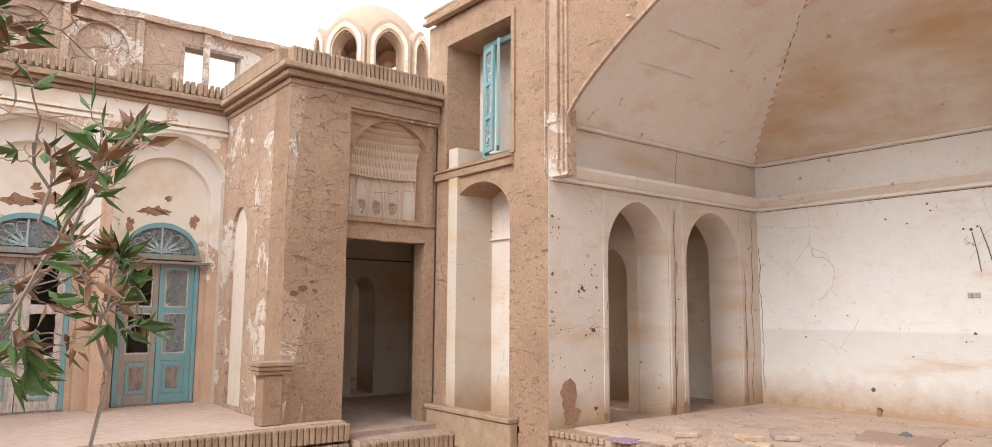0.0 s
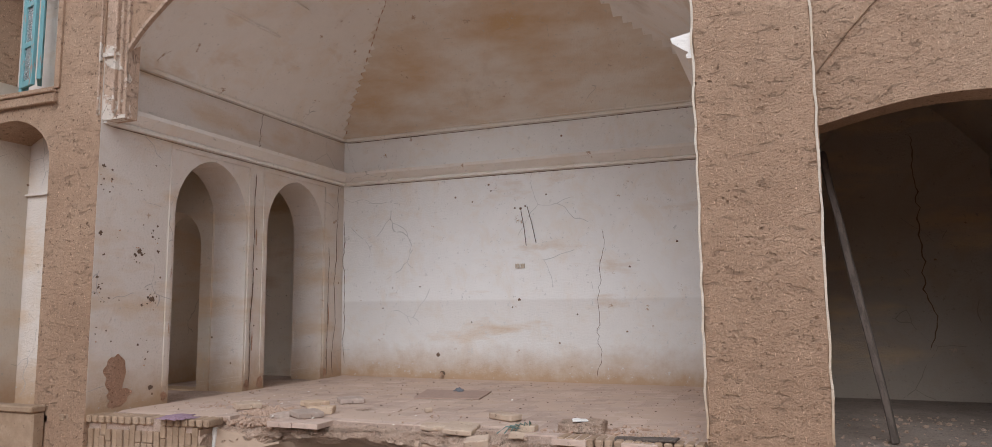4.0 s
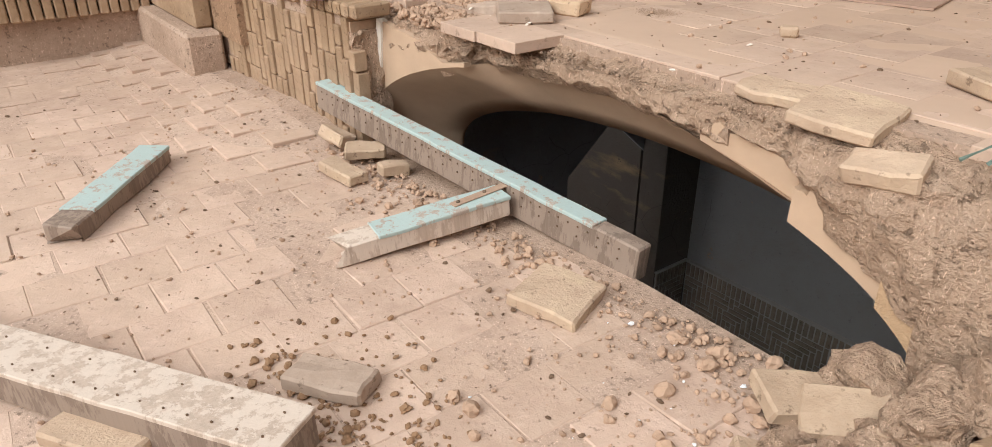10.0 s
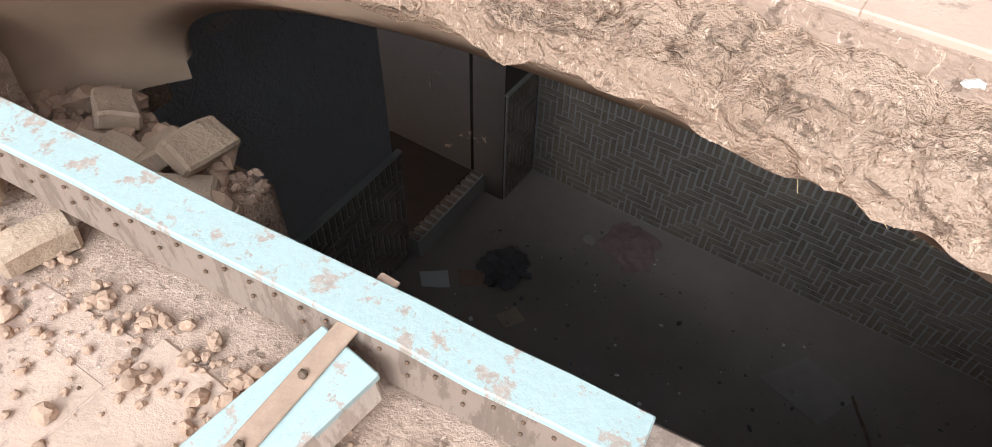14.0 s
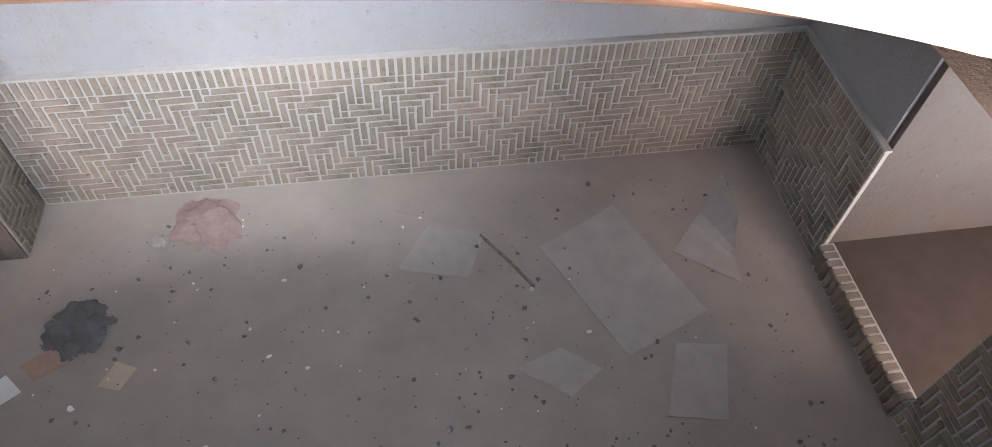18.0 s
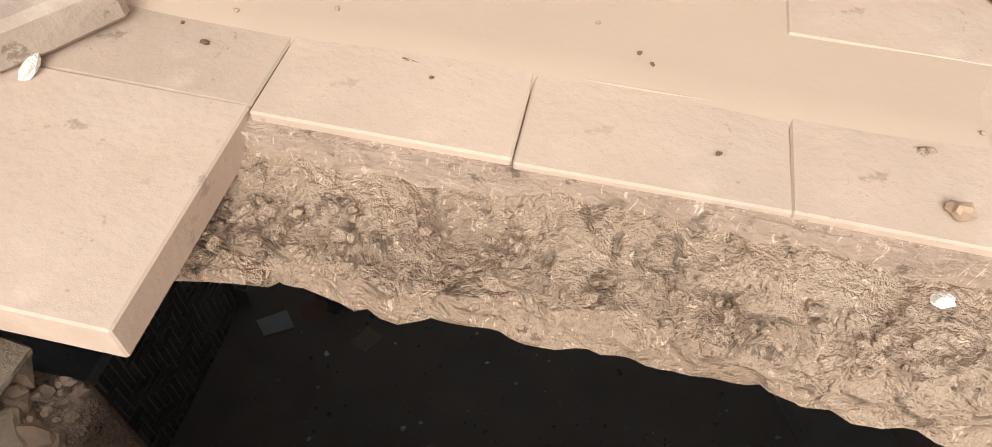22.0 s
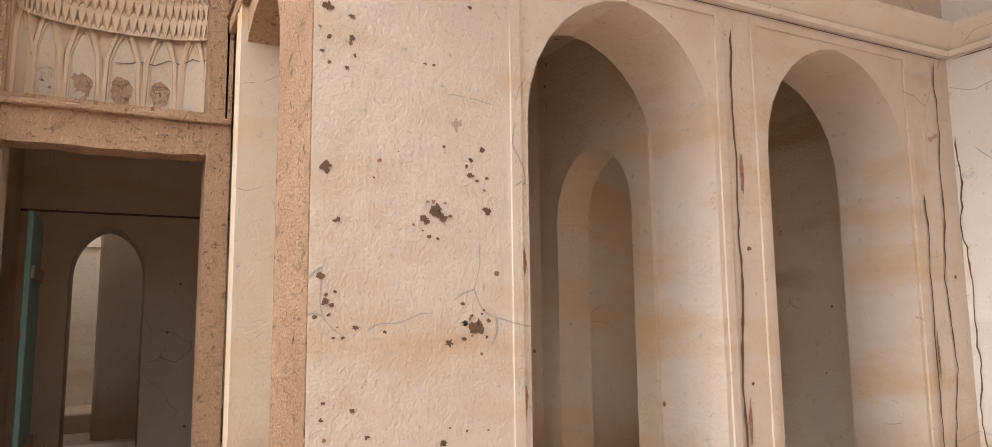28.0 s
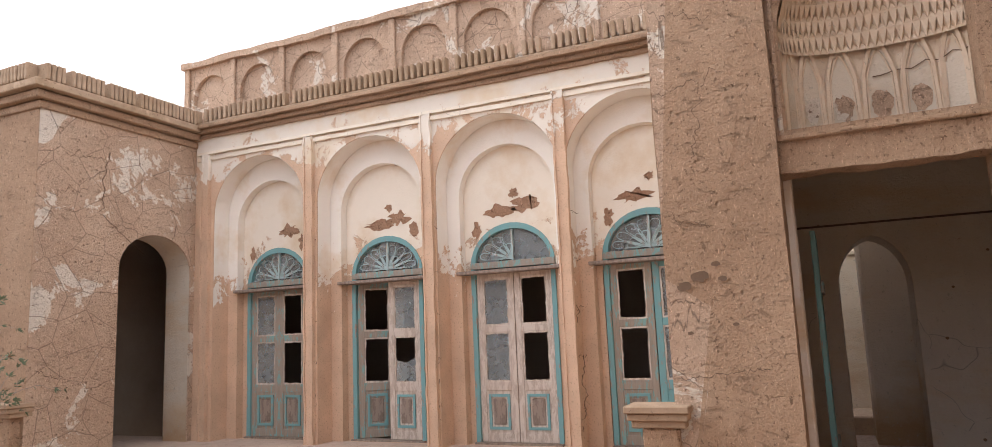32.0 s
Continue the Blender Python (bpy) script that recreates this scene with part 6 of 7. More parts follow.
def crumpled(name, x, y, z, r, h, mat, label, seed):
    bm = bmesh.new()
    n = 30
    rows = []
    for i in range(n + 1):
        row = []
        for j in range(n + 1):
            u, v = (i / n * 2 - 1), (j / n * 2 - 1)
            q = Vector((u * 3, v * 3, seed))
            rad = math.hypot(u, v)
            w = 1 - 0.25 * noise.noise(Vector((u * 2, v * 2, seed + 5)))
            up = max(0.0, 1 - rad ** 2) * h * 0.6 + h * 0.7 * abs(noise.noise(q * 1.3)) * max(0.1, 1 - rad)
            p = noise.noise_vector(q) * 0.25 * r
            row.append(bm.verts.new((x + u * r * w + p.x, y + v * r * w + p.y, z + 0.004 + up)))
        rows.append(row)
    for i in range(n):
        for j in range(n):
            u, v = (i / n * 2 - 1), (j / n * 2 - 1)
            if math.hypot(u, v) < 1.0 + 0.3 * noise.noise(Vector((u * 3, v * 3, seed))):
                bm.faces.new((rows[i][j], rows[i + 1][j], rows[i + 1][j + 1], rows[i][j + 1]))
    bmesh.ops.delete(bm, geom=[v for v in bm.verts if not v.link_faces], context="VERTS")
    return put(name, bm, mat, label, "cloth", smooth=True)


flat_thing("cardboard_sheet", [(4.02, 2.52), (4.58, 2.79), (4.95, 1.90), (4.40, 1.67)], CF, 0.006, CARD, "large grey dusty cardboard sheet on the cellar floor", "cardboard", 0.08, 1)
flat_thing("metal_plate", [(4.89, 2.38), (5.32, 2.82), (5.30, 2.46), (5.26, 2.08)], CF, 0.005, CARD, "bent grey sheet curling up from the cellar floor", "sheet", 0.55, 2)
flat_thing("cardboard_scrap", [(3.10, 2.46), (3.32, 2.79), (3.68, 2.66), (3.53, 2.34)], CF, 0.004, CARD, "torn cardboard scrap under dust", "cardboard", 0.02, 3)
flat_thing("cloth_scrap", [(3.10, 2.94), (3.50, 3.16), (3.85, 2.82), (3.40, 2.82)], CF, 0.004, CELLAR_FLOOR, "dust-covered scrap of cloth", "cloth", 0.02, 4)
flat_thing("cardboard_piece", [(3.72, 1.68), (4.00, 1.78), (4.22, 1.61), (4.01, 1.47)], CF, 0.004, CARD, "flattened dusty carton piece", "cardboard", 0.03, 5)
flat_thing("sack", [(4.52, 1.28), (4.70, 1.71), (5.00, 1.66), (4.85, 1.21)], CF, 0.006, CARD, "flat dusty sack on the cellar floor", "sack", 0.05, 6)
flat_thing("white_paper", [(0.73, 1.89), (0.90, 2.01), (1.00, 1.90), (0.83, 1.79)], CF, 0.003, PAPER, "white paper with a dark mark", "paper", 0.03, 7, 4)
flat_thing("small_card", [(1.40, 1.88), (1.48, 2.02), (1.60, 1.96), (1.52, 1.84)], CF, 0.003, SOCKET, "small pale card on the cellar floor", "card", 0.03, 8, 4)
flat_thing("brown_card", [(0.95, 2.06), (1.10, 2.16), (1.22, 2.06), (1.05, 1.96)], CF, 0.003, RUG, "brown card scrap on the cellar floor", "card", 0.03, 9, 4)
put("stick", tube(bmesh.new(), [(3.65, 2.66, CF + 0.012), (3.80, 2.44, CF + 0.014), (3.93, 2.22, CF + 0.012)], 0.011, 6), OLD_WOOD, "thin stick on the cellar floor", "stick")
crumpled("pink_cloth", 1.90, 2.96, CF, 0.22, 0.1, CLOTH_PINK, "crumpled faded pink cloth on the cellar floor", 1)
crumpled("dark_cloth", 1.22, 2.26, CF, 0.19, 0.11, CLOTH_DARK, "crumpled dark grey cloth on the cellar floor", 2)
crumpled("white_rag", 1.61, 2.86, CF, 0.05, 0.04, CARD, "small crumpled white paper", 3)


def scatter(name, mat, count, where, rmin, rmax, seed, label, category, flat=0.6, parent=None):
    """Loose crumbs joined into one mesh: where(rnd) gives a place."""
    rnd = random.Random(seed)
    bases = []
    for k in range(6):
        b = jitter(blob(1.0, seed + k, 0.5, 2, (1, 0.8, flat)), 0.09, seed + k, 2.4)
        bases.append(([v.co.copy() for v in b.verts], [[v.index for v in f.verts] for f in b.faces]))
        b.free()
    verts, faces = [], []
    for _ in range(count):
        x, y, z = where(rnd)
        r = rmin * (rmax / rmin) ** (rnd.random() ** 2.2)
        vs, fs = rnd.choice(bases)
        m = Matrix.Translation((x, y, z + r * flat * 0.55)) @ Euler((rnd.uniform(-0.5, 0.5), rnd.uniform(-0.5, 0.5), rnd.uniform(0, 6.3))).to_matrix().to_4x4()
        n = len(verts)
        verts += [m @ (v * r) for v in vs]
        faces += [[n + i for i in f] for f in fs]
    me = bpy.data.meshes.new(name)
    me.from_pydata(verts, [], faces)
    me.materials.append(mat)
    return tagged(new(name, me), label, category, kind="stuff")


scatter("cellar_crumbs", CLOTH_DARK, 420, lambda r: (r.uniform(0.95, 5.5), r.uniform(0.7, 3.05), CF), 0.005, 0.02, 3, "dark crumbs and droppings scattered over the cellar floor", "debris", 0.4)
scatter("cellar_chips", PAPER, 60, lambda r: (r.uniform(0.95, 5.0), r.uniform(0.7, 3.0), CF), 0.006, 0.02, 4, "pale chips scattered over the cellar floor", "debris", 0.4)

# ---- beams in the courtyard ----


def timber(name, a, b, width, high, top_mat, side_mat, label, seed, notch=None, studs=None, ragged=0.0, flat_ends=True):
    a, b = Vector(a), Vector(b)
    d = (b - a)
    ln = d.length
    t = empty(name, Matrix.Translation(a) @ d.to_track_quat("X", "Z").to_matrix().to_4x4(), label=label, category="beam")
    bm = box(0, ln, -width / 2, width / 2, 0, high, bevel=0.007)
    bmesh.ops.subdivide_edges(bm, edges=[e for e in bm.edges if e.calc_length() > 0.4], cuts=16)
    for v in bm.verts:
        if ragged and v.co.x > ln - 0.02:
            v.co.x += ragged * noise.noise(Vector((v.co.y * 40, v.co.z * 40, seed)))
    part("beam", jitter(bm, 0.007, seed, 4.0), side_mat, t)
    n0, n1 = (0.0, ln) if not notch else notch
    bm = box(n0, n1, -width / 2 - 0.004, width / 2 + 0.004, high - 0.012, high + 0.006, bevel=0.003)
    bmesh.ops.subdivide_edges(bm, edges=[e for e in bm.edges if e.calc_length() > 0.4], cuts=14)
    part("painted_face", jitter(bm, 0.004, seed + 1, 6.0), top_mat, t, "flaking painted face")
    if studs:
        stud = mesh_of(blob(0.0048, 1, 0.1, 1, (1, 0.7, 1)), "stud", HOLE_MAT)
        for side, step_, inset, zz in studs:
            k = 0.06
            while k < ln - 0.05:
                y = {"side": -width / 2 - 0.004, "top": inset}[side]
                piece("nail_hole", stud, t, Matrix.Translation((k, y, zz)))
                k += step_
    return t


timber("long_beam", (0.97, -0.272, 0.14), (3.09, -0.008, -0.03), 0.08, 0.145, PALE_TEAL, OLD_WOOD, "long broken turquoise timber lying across the cellar opening", 2, (0.0, 1.93), (("side", 0.05, 0, 0.112), ("side", 0.1, 0, 0.07)))
timber("cross_beam", (2.445, -0.15, 0.05), (2.345, -0.86, 0.0), 0.125, 0.085, PALE_TEAL, GREY_WOOD, "short broken turquoise timber butting the long beam", 3, (0.0, 0.57), None, 0.12)
strap = empty("iron_strap", label="rusty iron strap nailed over the beam joint", category="strap")
bm = box(-0.02, 0.02, -0.28, 0.09, 0.0, 0.006, bevel=0.002)
part("plate", bm, RUST, strap)
for y in (-0.25, -0.12, 0.06):
    part("nail", blob(0.009, 2, 0.1), IRON, strap).location = (0, y, 0.008)
strap.matrix_world = pose(2.419, -0.112, 0.146, 4.2, 0, 0)
timber("heavy_beam", (3.26, -1.4, 0.02), (1.9, -2.28, 0.0), 0.17, 0.11, GREY_WOOD, OLD_WOOD, "thick grey nail-holed timber on the pavers", 4, None, (("top", 0.075, 0.05, 0.117), ("top", 0.16, -0.04, 0.117)))
timber("small_beam", (0.9, -1.15, 0.0), (1.55, -1.66, 0.0), 0.14, 0.085, PALE_TEAL, OLD_WOOD, "short turquoise timber with a splintered end", 5, (0.0, 0.72), None, 0.1)
timber("offcut", (3.32, -1.42, 0.0), (3.62, -1.72, 0.0), 0.1, 0.06, GREY_WOOD, OLD_WOOD, "short grey offcut of timber", 6, None, None, 0.05)
put("thin_board", jitter(box(-0.24, 0.24, -0.05, 0.05, 0, 0.018, bevel=0.004), 0.012, 4, 6.0), DARK_WOOD, "thin dark warped board on the podium edge", "board", at=pose(5.15, 0.08, H + 0.002, 3, -4, -8))

# ---- loose bricks ----


def loose(x, y, z, l, w, h, mat, label, rx=0, ry=0, rz=0, seed=0, group="", worn=0.012):
    bm = box(-l / 2, l / 2, -w / 2, w / 2, 0, h, bevel=0.008)
    bmesh.ops.subdivide_edges(bm, edges=[e for e in bm.edges if e.calc_length() > 0.06], cuts=2, use_grid_fill=True)
    return put("brick", jitter(jitter(bm, worn, seed, 8.0), worn * 0.5, seed + 3, 22.0), mat, label, "brick", group, at=pose(x, y, z, rx, ry, rz))


TOPB = "loose bricks on the hall floor"
loose(2.035, 0.27, H + 0.004, 0.25, 0.25, 0.052, GREY_BRICK, "grey square brick tile lying loose on the floor edge", 2, 1, 56, 1, TOPB, 0.007)
loose(2.03, 0.5, H + 0.002, 0.25, 0.115, 0.06, YELLOW_BRICK, "yellow half brick with a rough side", 0, 0, 15, 2, TOPB)
loose(1.77, 0.28, H - 0.02, 0.23, 0.12, 0.05, GREY_BRICK, "grey brick half buried in rubble", 4, -6, -2, 3, TOPB)
loose(1.12, 0.55, H + 0.004, 0.24, 0.22, 0.055, PALE_BRICK, "square tan brick on the hall floor", 0, 0, 50, 4, TOPB, 0.008)
loose(1.66, 0.91, H + 0.004, 0.22, 0.22, 0.052, YELLOW_BRICK, "yellowish square brick on the hall floor", 0, 0, 62, 5, TOPB, 0.009)
loose(1.85, 1.27, H + 0.002, 0.25, 0.25, 0.05, GREY_BRICK, "grey square brick on the hall floor", 0, 0, 42, 6, TOPB, 0.007)
loose(3.82, 0.68, H + 0.002, 0.3, 0.13, 0.055, PALE_BRICK, "tan brick lying on the hall floor", 0, 0, -28, 7, TOPB)
loose(4.15, 0.24, H + 0.0, 0.22, 0.1, 0.05, PALE_BRICK, "brick in the broken podium edge", 3, 0, -4, 8, TOPB)
loose(4.2, 0.12, H - 0.05, 0.24, 0.1, 0.05, PALE_BRICK, "brick in the broken podium edge", -4, 0, 2, 9, TOPB)
loose(3.62, 0.19, H - 0.03, 0.26, 0.25, 0.045, PALE_BRICK, "tile tipping over the broken podium edge", 6, 3, 8, 10, TOPB, 0.012)
loose(3.36, 0.25, H - 0.035, 0.25, 0.16, 0.04, PALE_BRICK, "broken tile in the podium edge", 4, 2, 4, 17, TOPB, 0.014)
loose(3.82, 0.07, H - 0.11, 0.2, 0.12, 0.06, PALE_BRICK, "pale brick lying in the broken podium edge", 14, -8, 14, 11, TOPB, 0.014)
loose(2.95, 0.9, H + 0.0, 0.07, 0.06, 0.045, PALE_BRICK, "broken brick piece on the floor edge", 0, 0, 40, 12, TOPB)
loose(4.62, 0.3, H + 0.0, 0.36, 0.2, 0.085, CLAY, "lump of bricks and mortar on the podium edge", 0, 0, -6, 14, TOPB, 0.03)
loose(4.6, 0.29, H + 0.085, 0.12, 0.1, 0.012, WHITE_VAULT, "smear of white mortar on a lump of bricks", 0, 0, 20, 15, TOPB, 0.012)
puck = bmesh.new()
bmesh.ops.create_cone(puck, cap_ends=True, segments=20, radius1=0.045, radius2=0.043, depth=0.02)
bmesh.ops.bevel(puck, geom=puck.edges[:], offset=0.003, segments=1, affect="EDGES")
put("round_lid", puck, GREY_BRICK, "small round clay lid on the hall floor", "lid", at=pose(1.82, 0.72, H + 0.013))
loose(1.87, 0.79, H + 0.004, 0.08, 0.05, 0.035, GREY_BRICK, "small brick chip beside the lid", 0, 0, 50, 13, TOPB)

put("clay_shelf", jitter(blob(0.13, 31, 0.35, 4, (2.2, 0.75, 0.42)), 0.02, 3, 14.0), CLAY, "crumbling clay shelf under the overhanging tiles", "rubble", at=pose(2.12, 0.13, H - 0.108))
YB = "bricks on the courtyard pavers"
loose(3.05, -0.38, 0.0, 0.26, 0.25, 0.05, PALE_BRICK, "square tan brick lying on the pavers", 3, 3, 20, 21, YB)
loose(1.62, -0.49, 0.003, 0.26, 0.1, 0.055, PALE_BRICK, "long tan brick on the pavers", 0, 0, 8, 22, YB)
loose(1.5, -0.3, 0.03, 0.2, 0.11, 0.06, PALE_BRICK, "broken brick beside the podium", 10, 0, 60, 23, YB)
loose(1.27, -0.36, 0.05, 0.16, 0.11, 0.06, PALE_BRICK, "broken brick beside the podium", -20, 12, 20, 24, YB)
loose(1.74, -0.28, 0.0, 0.14, 0.08, 0.06, PALE_BRICK, "broken brick beside the beam", 0, 8, 80, 25, YB)
loose(2.86, -1.78, 0.0, 0.3, 0.14, 0.05, PALE_BRICK, "grey brick against the heavy beam", 0, 0, 32, 26, YB)
loose(3.0, -1.2, 0.0, 0.26, 0.13, 0.05, GREY_BRICK, "brick behind the heavy beam", 0, 0, 35, 27, YB)

PILE = "bricks of the rubble heap"
heap = (
    (4.19, -1.06, 0.015, 0.27, 0.26, 10, 4, 38), (4.36, -1.03, 0.0, 0.26, 0.24, 5, -6, 30), (4.21, -0.6, 0.09, 0.27, 0.2, 58, 10, 62), (4.06, -0.72, 0.03, 0.28, 0.15, 8, 4, 28),
    (4.49, -0.5, 0.06, 0.26, 0.14, 30, -20, 55), (4.6, -0.48, 0.05, 0.24, 0.11, 74, 0, 75), (4.76, -0.44, 0.012, 0.27, 0.22, 12, 14, -28), (4.58, -0.29, 0.06, 0.24, 0.12, 35, 25, -40),
    (4.32, -0.13, 0.15, 0.24, 0.13, 66, 0, 78), (4.15, -0.21, 0.13, 0.14, 0.12, 40, 20, 20), (4.0, -0.2, 0.05, 0.22, 0.16, 16, -12, 30), (3.86, -0.23, 0.03, 0.2, 0.16, 8, 8, 60),
    (4.28, -0.27, 0.11, 0.2, 0.12, 30, 10, 45), (4.41, -0.06, 0.18, 0.2, 0.1, 70, 10, 30), (4.43, -0.25, 0.09, 0.22, 0.13, 24, -25, 110), (4.36, -0.42, 0.06, 0.2, 0.15, 20, 12, 15),
    (4.37, -0.85, 0.0, 0.16, 0.12, 8, 12, 60), (4.12, -0.42, 0.03, 0.18, 0.13, 14, 10, 100), (4.5, -0.7, 0.0, 0.15, 0.1, 0, 8, 20), (4.64, -0.62, 0.0, 0.16, 0.11, 6, -8, 70),
    (4.24, -0.84, 0.0, 0.2, 0.12, 40, 0, 15), (4.55, -0.13, 0.08, 0.18, 0.12, 30, -30, 10), (3.95, -0.48, 0.0, 0.16, 0.12, 0, 10, 45),
)
for k, (x, y, z, l, w, rx, ry, rz) in enumerate(heap):
    loose(x, y, z, l, w, 0.055, PALE_BRICK if k % 4 else BRICK, "tan brick tumbled in a heap before the broken podium", rx, ry, rz, 40 + k, PILE, 0.009)
put("rubble_mound", jitter(blob(0.42, 11, 0.5, 5, (0.95, 0.85, 0.24)), 0.03, 5, 16.0), CLAY, "mound of earth and crumbled brick below the broken podium", "rubble", at=pose(4.27, -0.2, 0.0))
for k, (x, y, z, r) in enumerate(((3.98, -0.06, 0.08, 0.13), (4.36, -0.02, 0.2, 0.12), (4.18, -0.2, 0.18, 0.11), (4.48, -0.1, 0.1, 0.12), (4.02, -0.5, 0.05, 0.1), (4.6, -0.34, 0.03, 0.1), (4.34, -0.34, 0.12, 0.1))):
    put("clay_lump", blob(r, 20 + k, 0.5, 3, (1, 0.85, 0.7)), CLAY, "lump of dry clay in the rubble heap", "rubble", "clay lumps", at=pose(x, y, z, 0, 0, 40 * k))
flat_thing("white_packet", [(4.33, -0.63), (4.45, -0.59), (4.49, -0.69), (4.37, -0.74)], 0.07, 0.012, PAPER, "white paper packet on the rubble", "paper", 0.02, 3, 4)
crumpled("torn_paper", 4.44, -0.88, 0.03, 0.08, 0.06, PAPER, "torn pale plastic and paper in the rubble", 6)
crumpled("red_scrap", 4.4, -0.77, 0.02, 0.09, 0.05, plain("dull_red_plastic", (0.26, 0.07, 0.05), 0.6), "dull red scrap in the rubble", 7)


def heap_place(r):
    a, d = r.uniform(0, 6.3), abs(r.gauss(0, 0.42))
    x, y = 4.25 + math.cos(a) * d * 1.1, -0.4 + math.sin(a) * d * 0.9
    y = min(y, yf(x) - 0.02)
    return x, y, max(0.0, 0.16 - 0.5 * math.hypot(x - 4.25, y + 0.2))


scatter("heap_crumbs", PEBBLE, 1300, heap_place, 0.005, 0.034, 8, "crumbs of clay and brick round the heap", "rubble", 0.7)
scatter("heap_clods", CLAY, 90, lambda r: ((lambda x, y: (x, y, max(0.0, 0.3 - 0.75 * math.hypot(x - 4.3, y + 0.05)) - 0.03))(r.gauss(4.28, 0.2), min(-0.03, -0.05 - abs(r.gauss(0, 0.24))))), 0.03, 0.11, 18, "clods of earth piled against the broken podium", "rubble", 0.75)
scatter("edge_crumbs", PEBBLE, 700, lambda r: ((lambda x: (x, yf(x) - 0.03 - abs(r.gauss(0, 0.12)), 0.0))(r.uniform(1.2, 4.4))), 0.005, 0.022, 9, "earth crumbs along the broken opening", "rubble", 0.7)
scatter("yard_crumbs", PEBBLE, 1900, lambda r: (lambda x, y: (x, y, rise_of(x, y)))(r.uniform(0.0, 7.5), -0.05 - abs(r.gauss(0, 1.1)) - 0.3), 0.0025, 0.012, 10, "crumbs of clay strewn over the pavers", "debris", 0.6)
scatter("foot_crumbs", PEBBLE, 700, lambda r: (r.uniform(4.6, 7.6), -0.05 - abs(r.gauss(0, 0.22)), 0.0), 0.004, 0.02, 11, "debris along the podium foot", "debris", 0.6)
scatter("leaf_litter", LEAF_DRY, 380, lambda r: (3.1 + r.gauss(0, 0.22), -1.25 + r.gauss(0, 0.14), 0.0), 0.006, 0.016, 12, "dry brown leaf litter behind the beam", "leaf litter", 0.5)
scatter("pit_rubble", PEBBLE, 3600, lambda r: ((lambda x, y: (x, y, H - 0.085 + 0.05 * r.random() if y < 0.24 else H - 0.024 + 0.012 * r.random()))(r.uniform(1.24, 1.9), r.uniform(0.0, 0.72))), 0.004, 0.026, 13, "clay crumbs in the pit where tiles are gone", "rubble", 0.75)
scatter("edge_rubble", CLAY, 1500, lambda r: ((lambda x: (x, lip(x) - r.random() * 0.11, H - 0.062))(r.uniform(1.2, 4.5))), 0.0025, 0.011, 14, "clay lumps along the broken floor edge", "rubble", 0.7)
scatter("overhang_clay", CLAY, 600, lambda r: ((lambda x, y: (x, y, H - 0.066 - 0.09 * r.random() * (y + 0.06) / 0.2))(r.uniform(1.9, 2.33), r.uniform(0.0, 0.2))), 0.005, 0.017, 36, "clay clinging under the overhanging tiles", "rubble", 0.8)
scatter("hall_crumbs", PEBBLE, 420, lambda r: (r.uniform(0.1, 5.4), r.uniform(0.1, 3.6) ** 1.0, H - 0.001), 0.003, 0.014, 15, "crumbs on the hall floor", "debris", 0.6)
scatter("floor_droppings", HOLE_MAT, 520, lambda r: (r.uniform(0.1, 5.4), r.uniform(0.25, 3.7), H - 0.002), 0.003, 0.012, 25, "dark bits and droppings on the hall floor", "debris", 0.5)
scatter("floor_clods", PEBBLE, 260, lambda r: (r.gauss(1.1, 0.35), 0.45 + abs(r.gauss(0, 0.3)), H - 0.002), 0.004, 0.02, 26, "clods of clay beside the pit in the floor", "rubble", 0.6)
scatter("pier_foot_crumbs", PEBBLE, 260, lambda r: (r.uniform(4.3, 5.5), 0.2 + abs(r.gauss(0, 0.25)), H - 0.002), 0.004, 0.03, 27, "crumbs near the broken brick capping", "debris", 0.5)
scatter("yard_chips", PAPER, 140, lambda r: (r.uniform(3.2, 7.0), -0.2 - abs(r.gauss(0, 0.7)), 0.0), 0.003, 0.012, 28, "pale chips among the debris on the pavers", "debris", 0.4)
scatter("yard_litter", HOLE_MAT, 700, lambda r: (lambda x, y: (x, y, rise_of(x, y)))(r.uniform(-0.5, 7.4), -0.3 - abs(r.gauss(0, 1.2))), 0.003, 0.013, 29, "dark twig and leaf bits over the pavers", "debris", 0.4)
scatter("plaster_chips", WHITE_VAULT, 45, lambda r: (r.uniform(0.6, 3.4), r.uniform(0.1, 2.4), H - 0.001), 0.004, 0.018, 16, "white plaster chips on the hall floor", "debris", 0.35)
scatter("soil_smudge", BROWN_GRIT, 1500, lambda r: (r.gauss(2.31, 0.06), r.gauss(0.86, 0.05), H - 0.0015), 0.0008, 0.0026, 35, "smudge of dark grit on the hall floor", "debris", 0.5)
scatter("side_crumbs", CLAY, 300, lambda r: (r.uniform(6.5, 8.2), r.uniform(-0.02, 2.5), 0.655), 0.005, 0.03, 17, "clay crumbs in the side room", "debris", 0.6)
for k, (x, y, rz, tilt) in enumerate(((1.45, 0.02, 20, 12), (1.6, 0.08, 70, -20), (1.55, -0.03, 110, 30), (1.72, 0.04, 40, 8), (1.38, 0.12, 150, 18), (1.68, 0.13, 95, 25))):
    loose(x, y, -0.14 + 0.03 * (k % 3), 0.16, 0.1, 0.05, PALE_BRICK, "broken brick fallen inside the opening", tilt, tilt * 0.5, rz, 70 + k, "bricks fallen inside the opening")
scatter("ledge_rubble", PEBBLE, 420, lambda r: (r.uniform(1.1, 1.84), r.uniform(-0.08, 0.19), -0.17 + 0.05 * r.random()), 0.008, 0.05, 19, "earth and brick crumbs inside the opening", "rubble", 0.75)
# straw in the broken edge
rnd = random.Random(31)
verts, faces = [], []
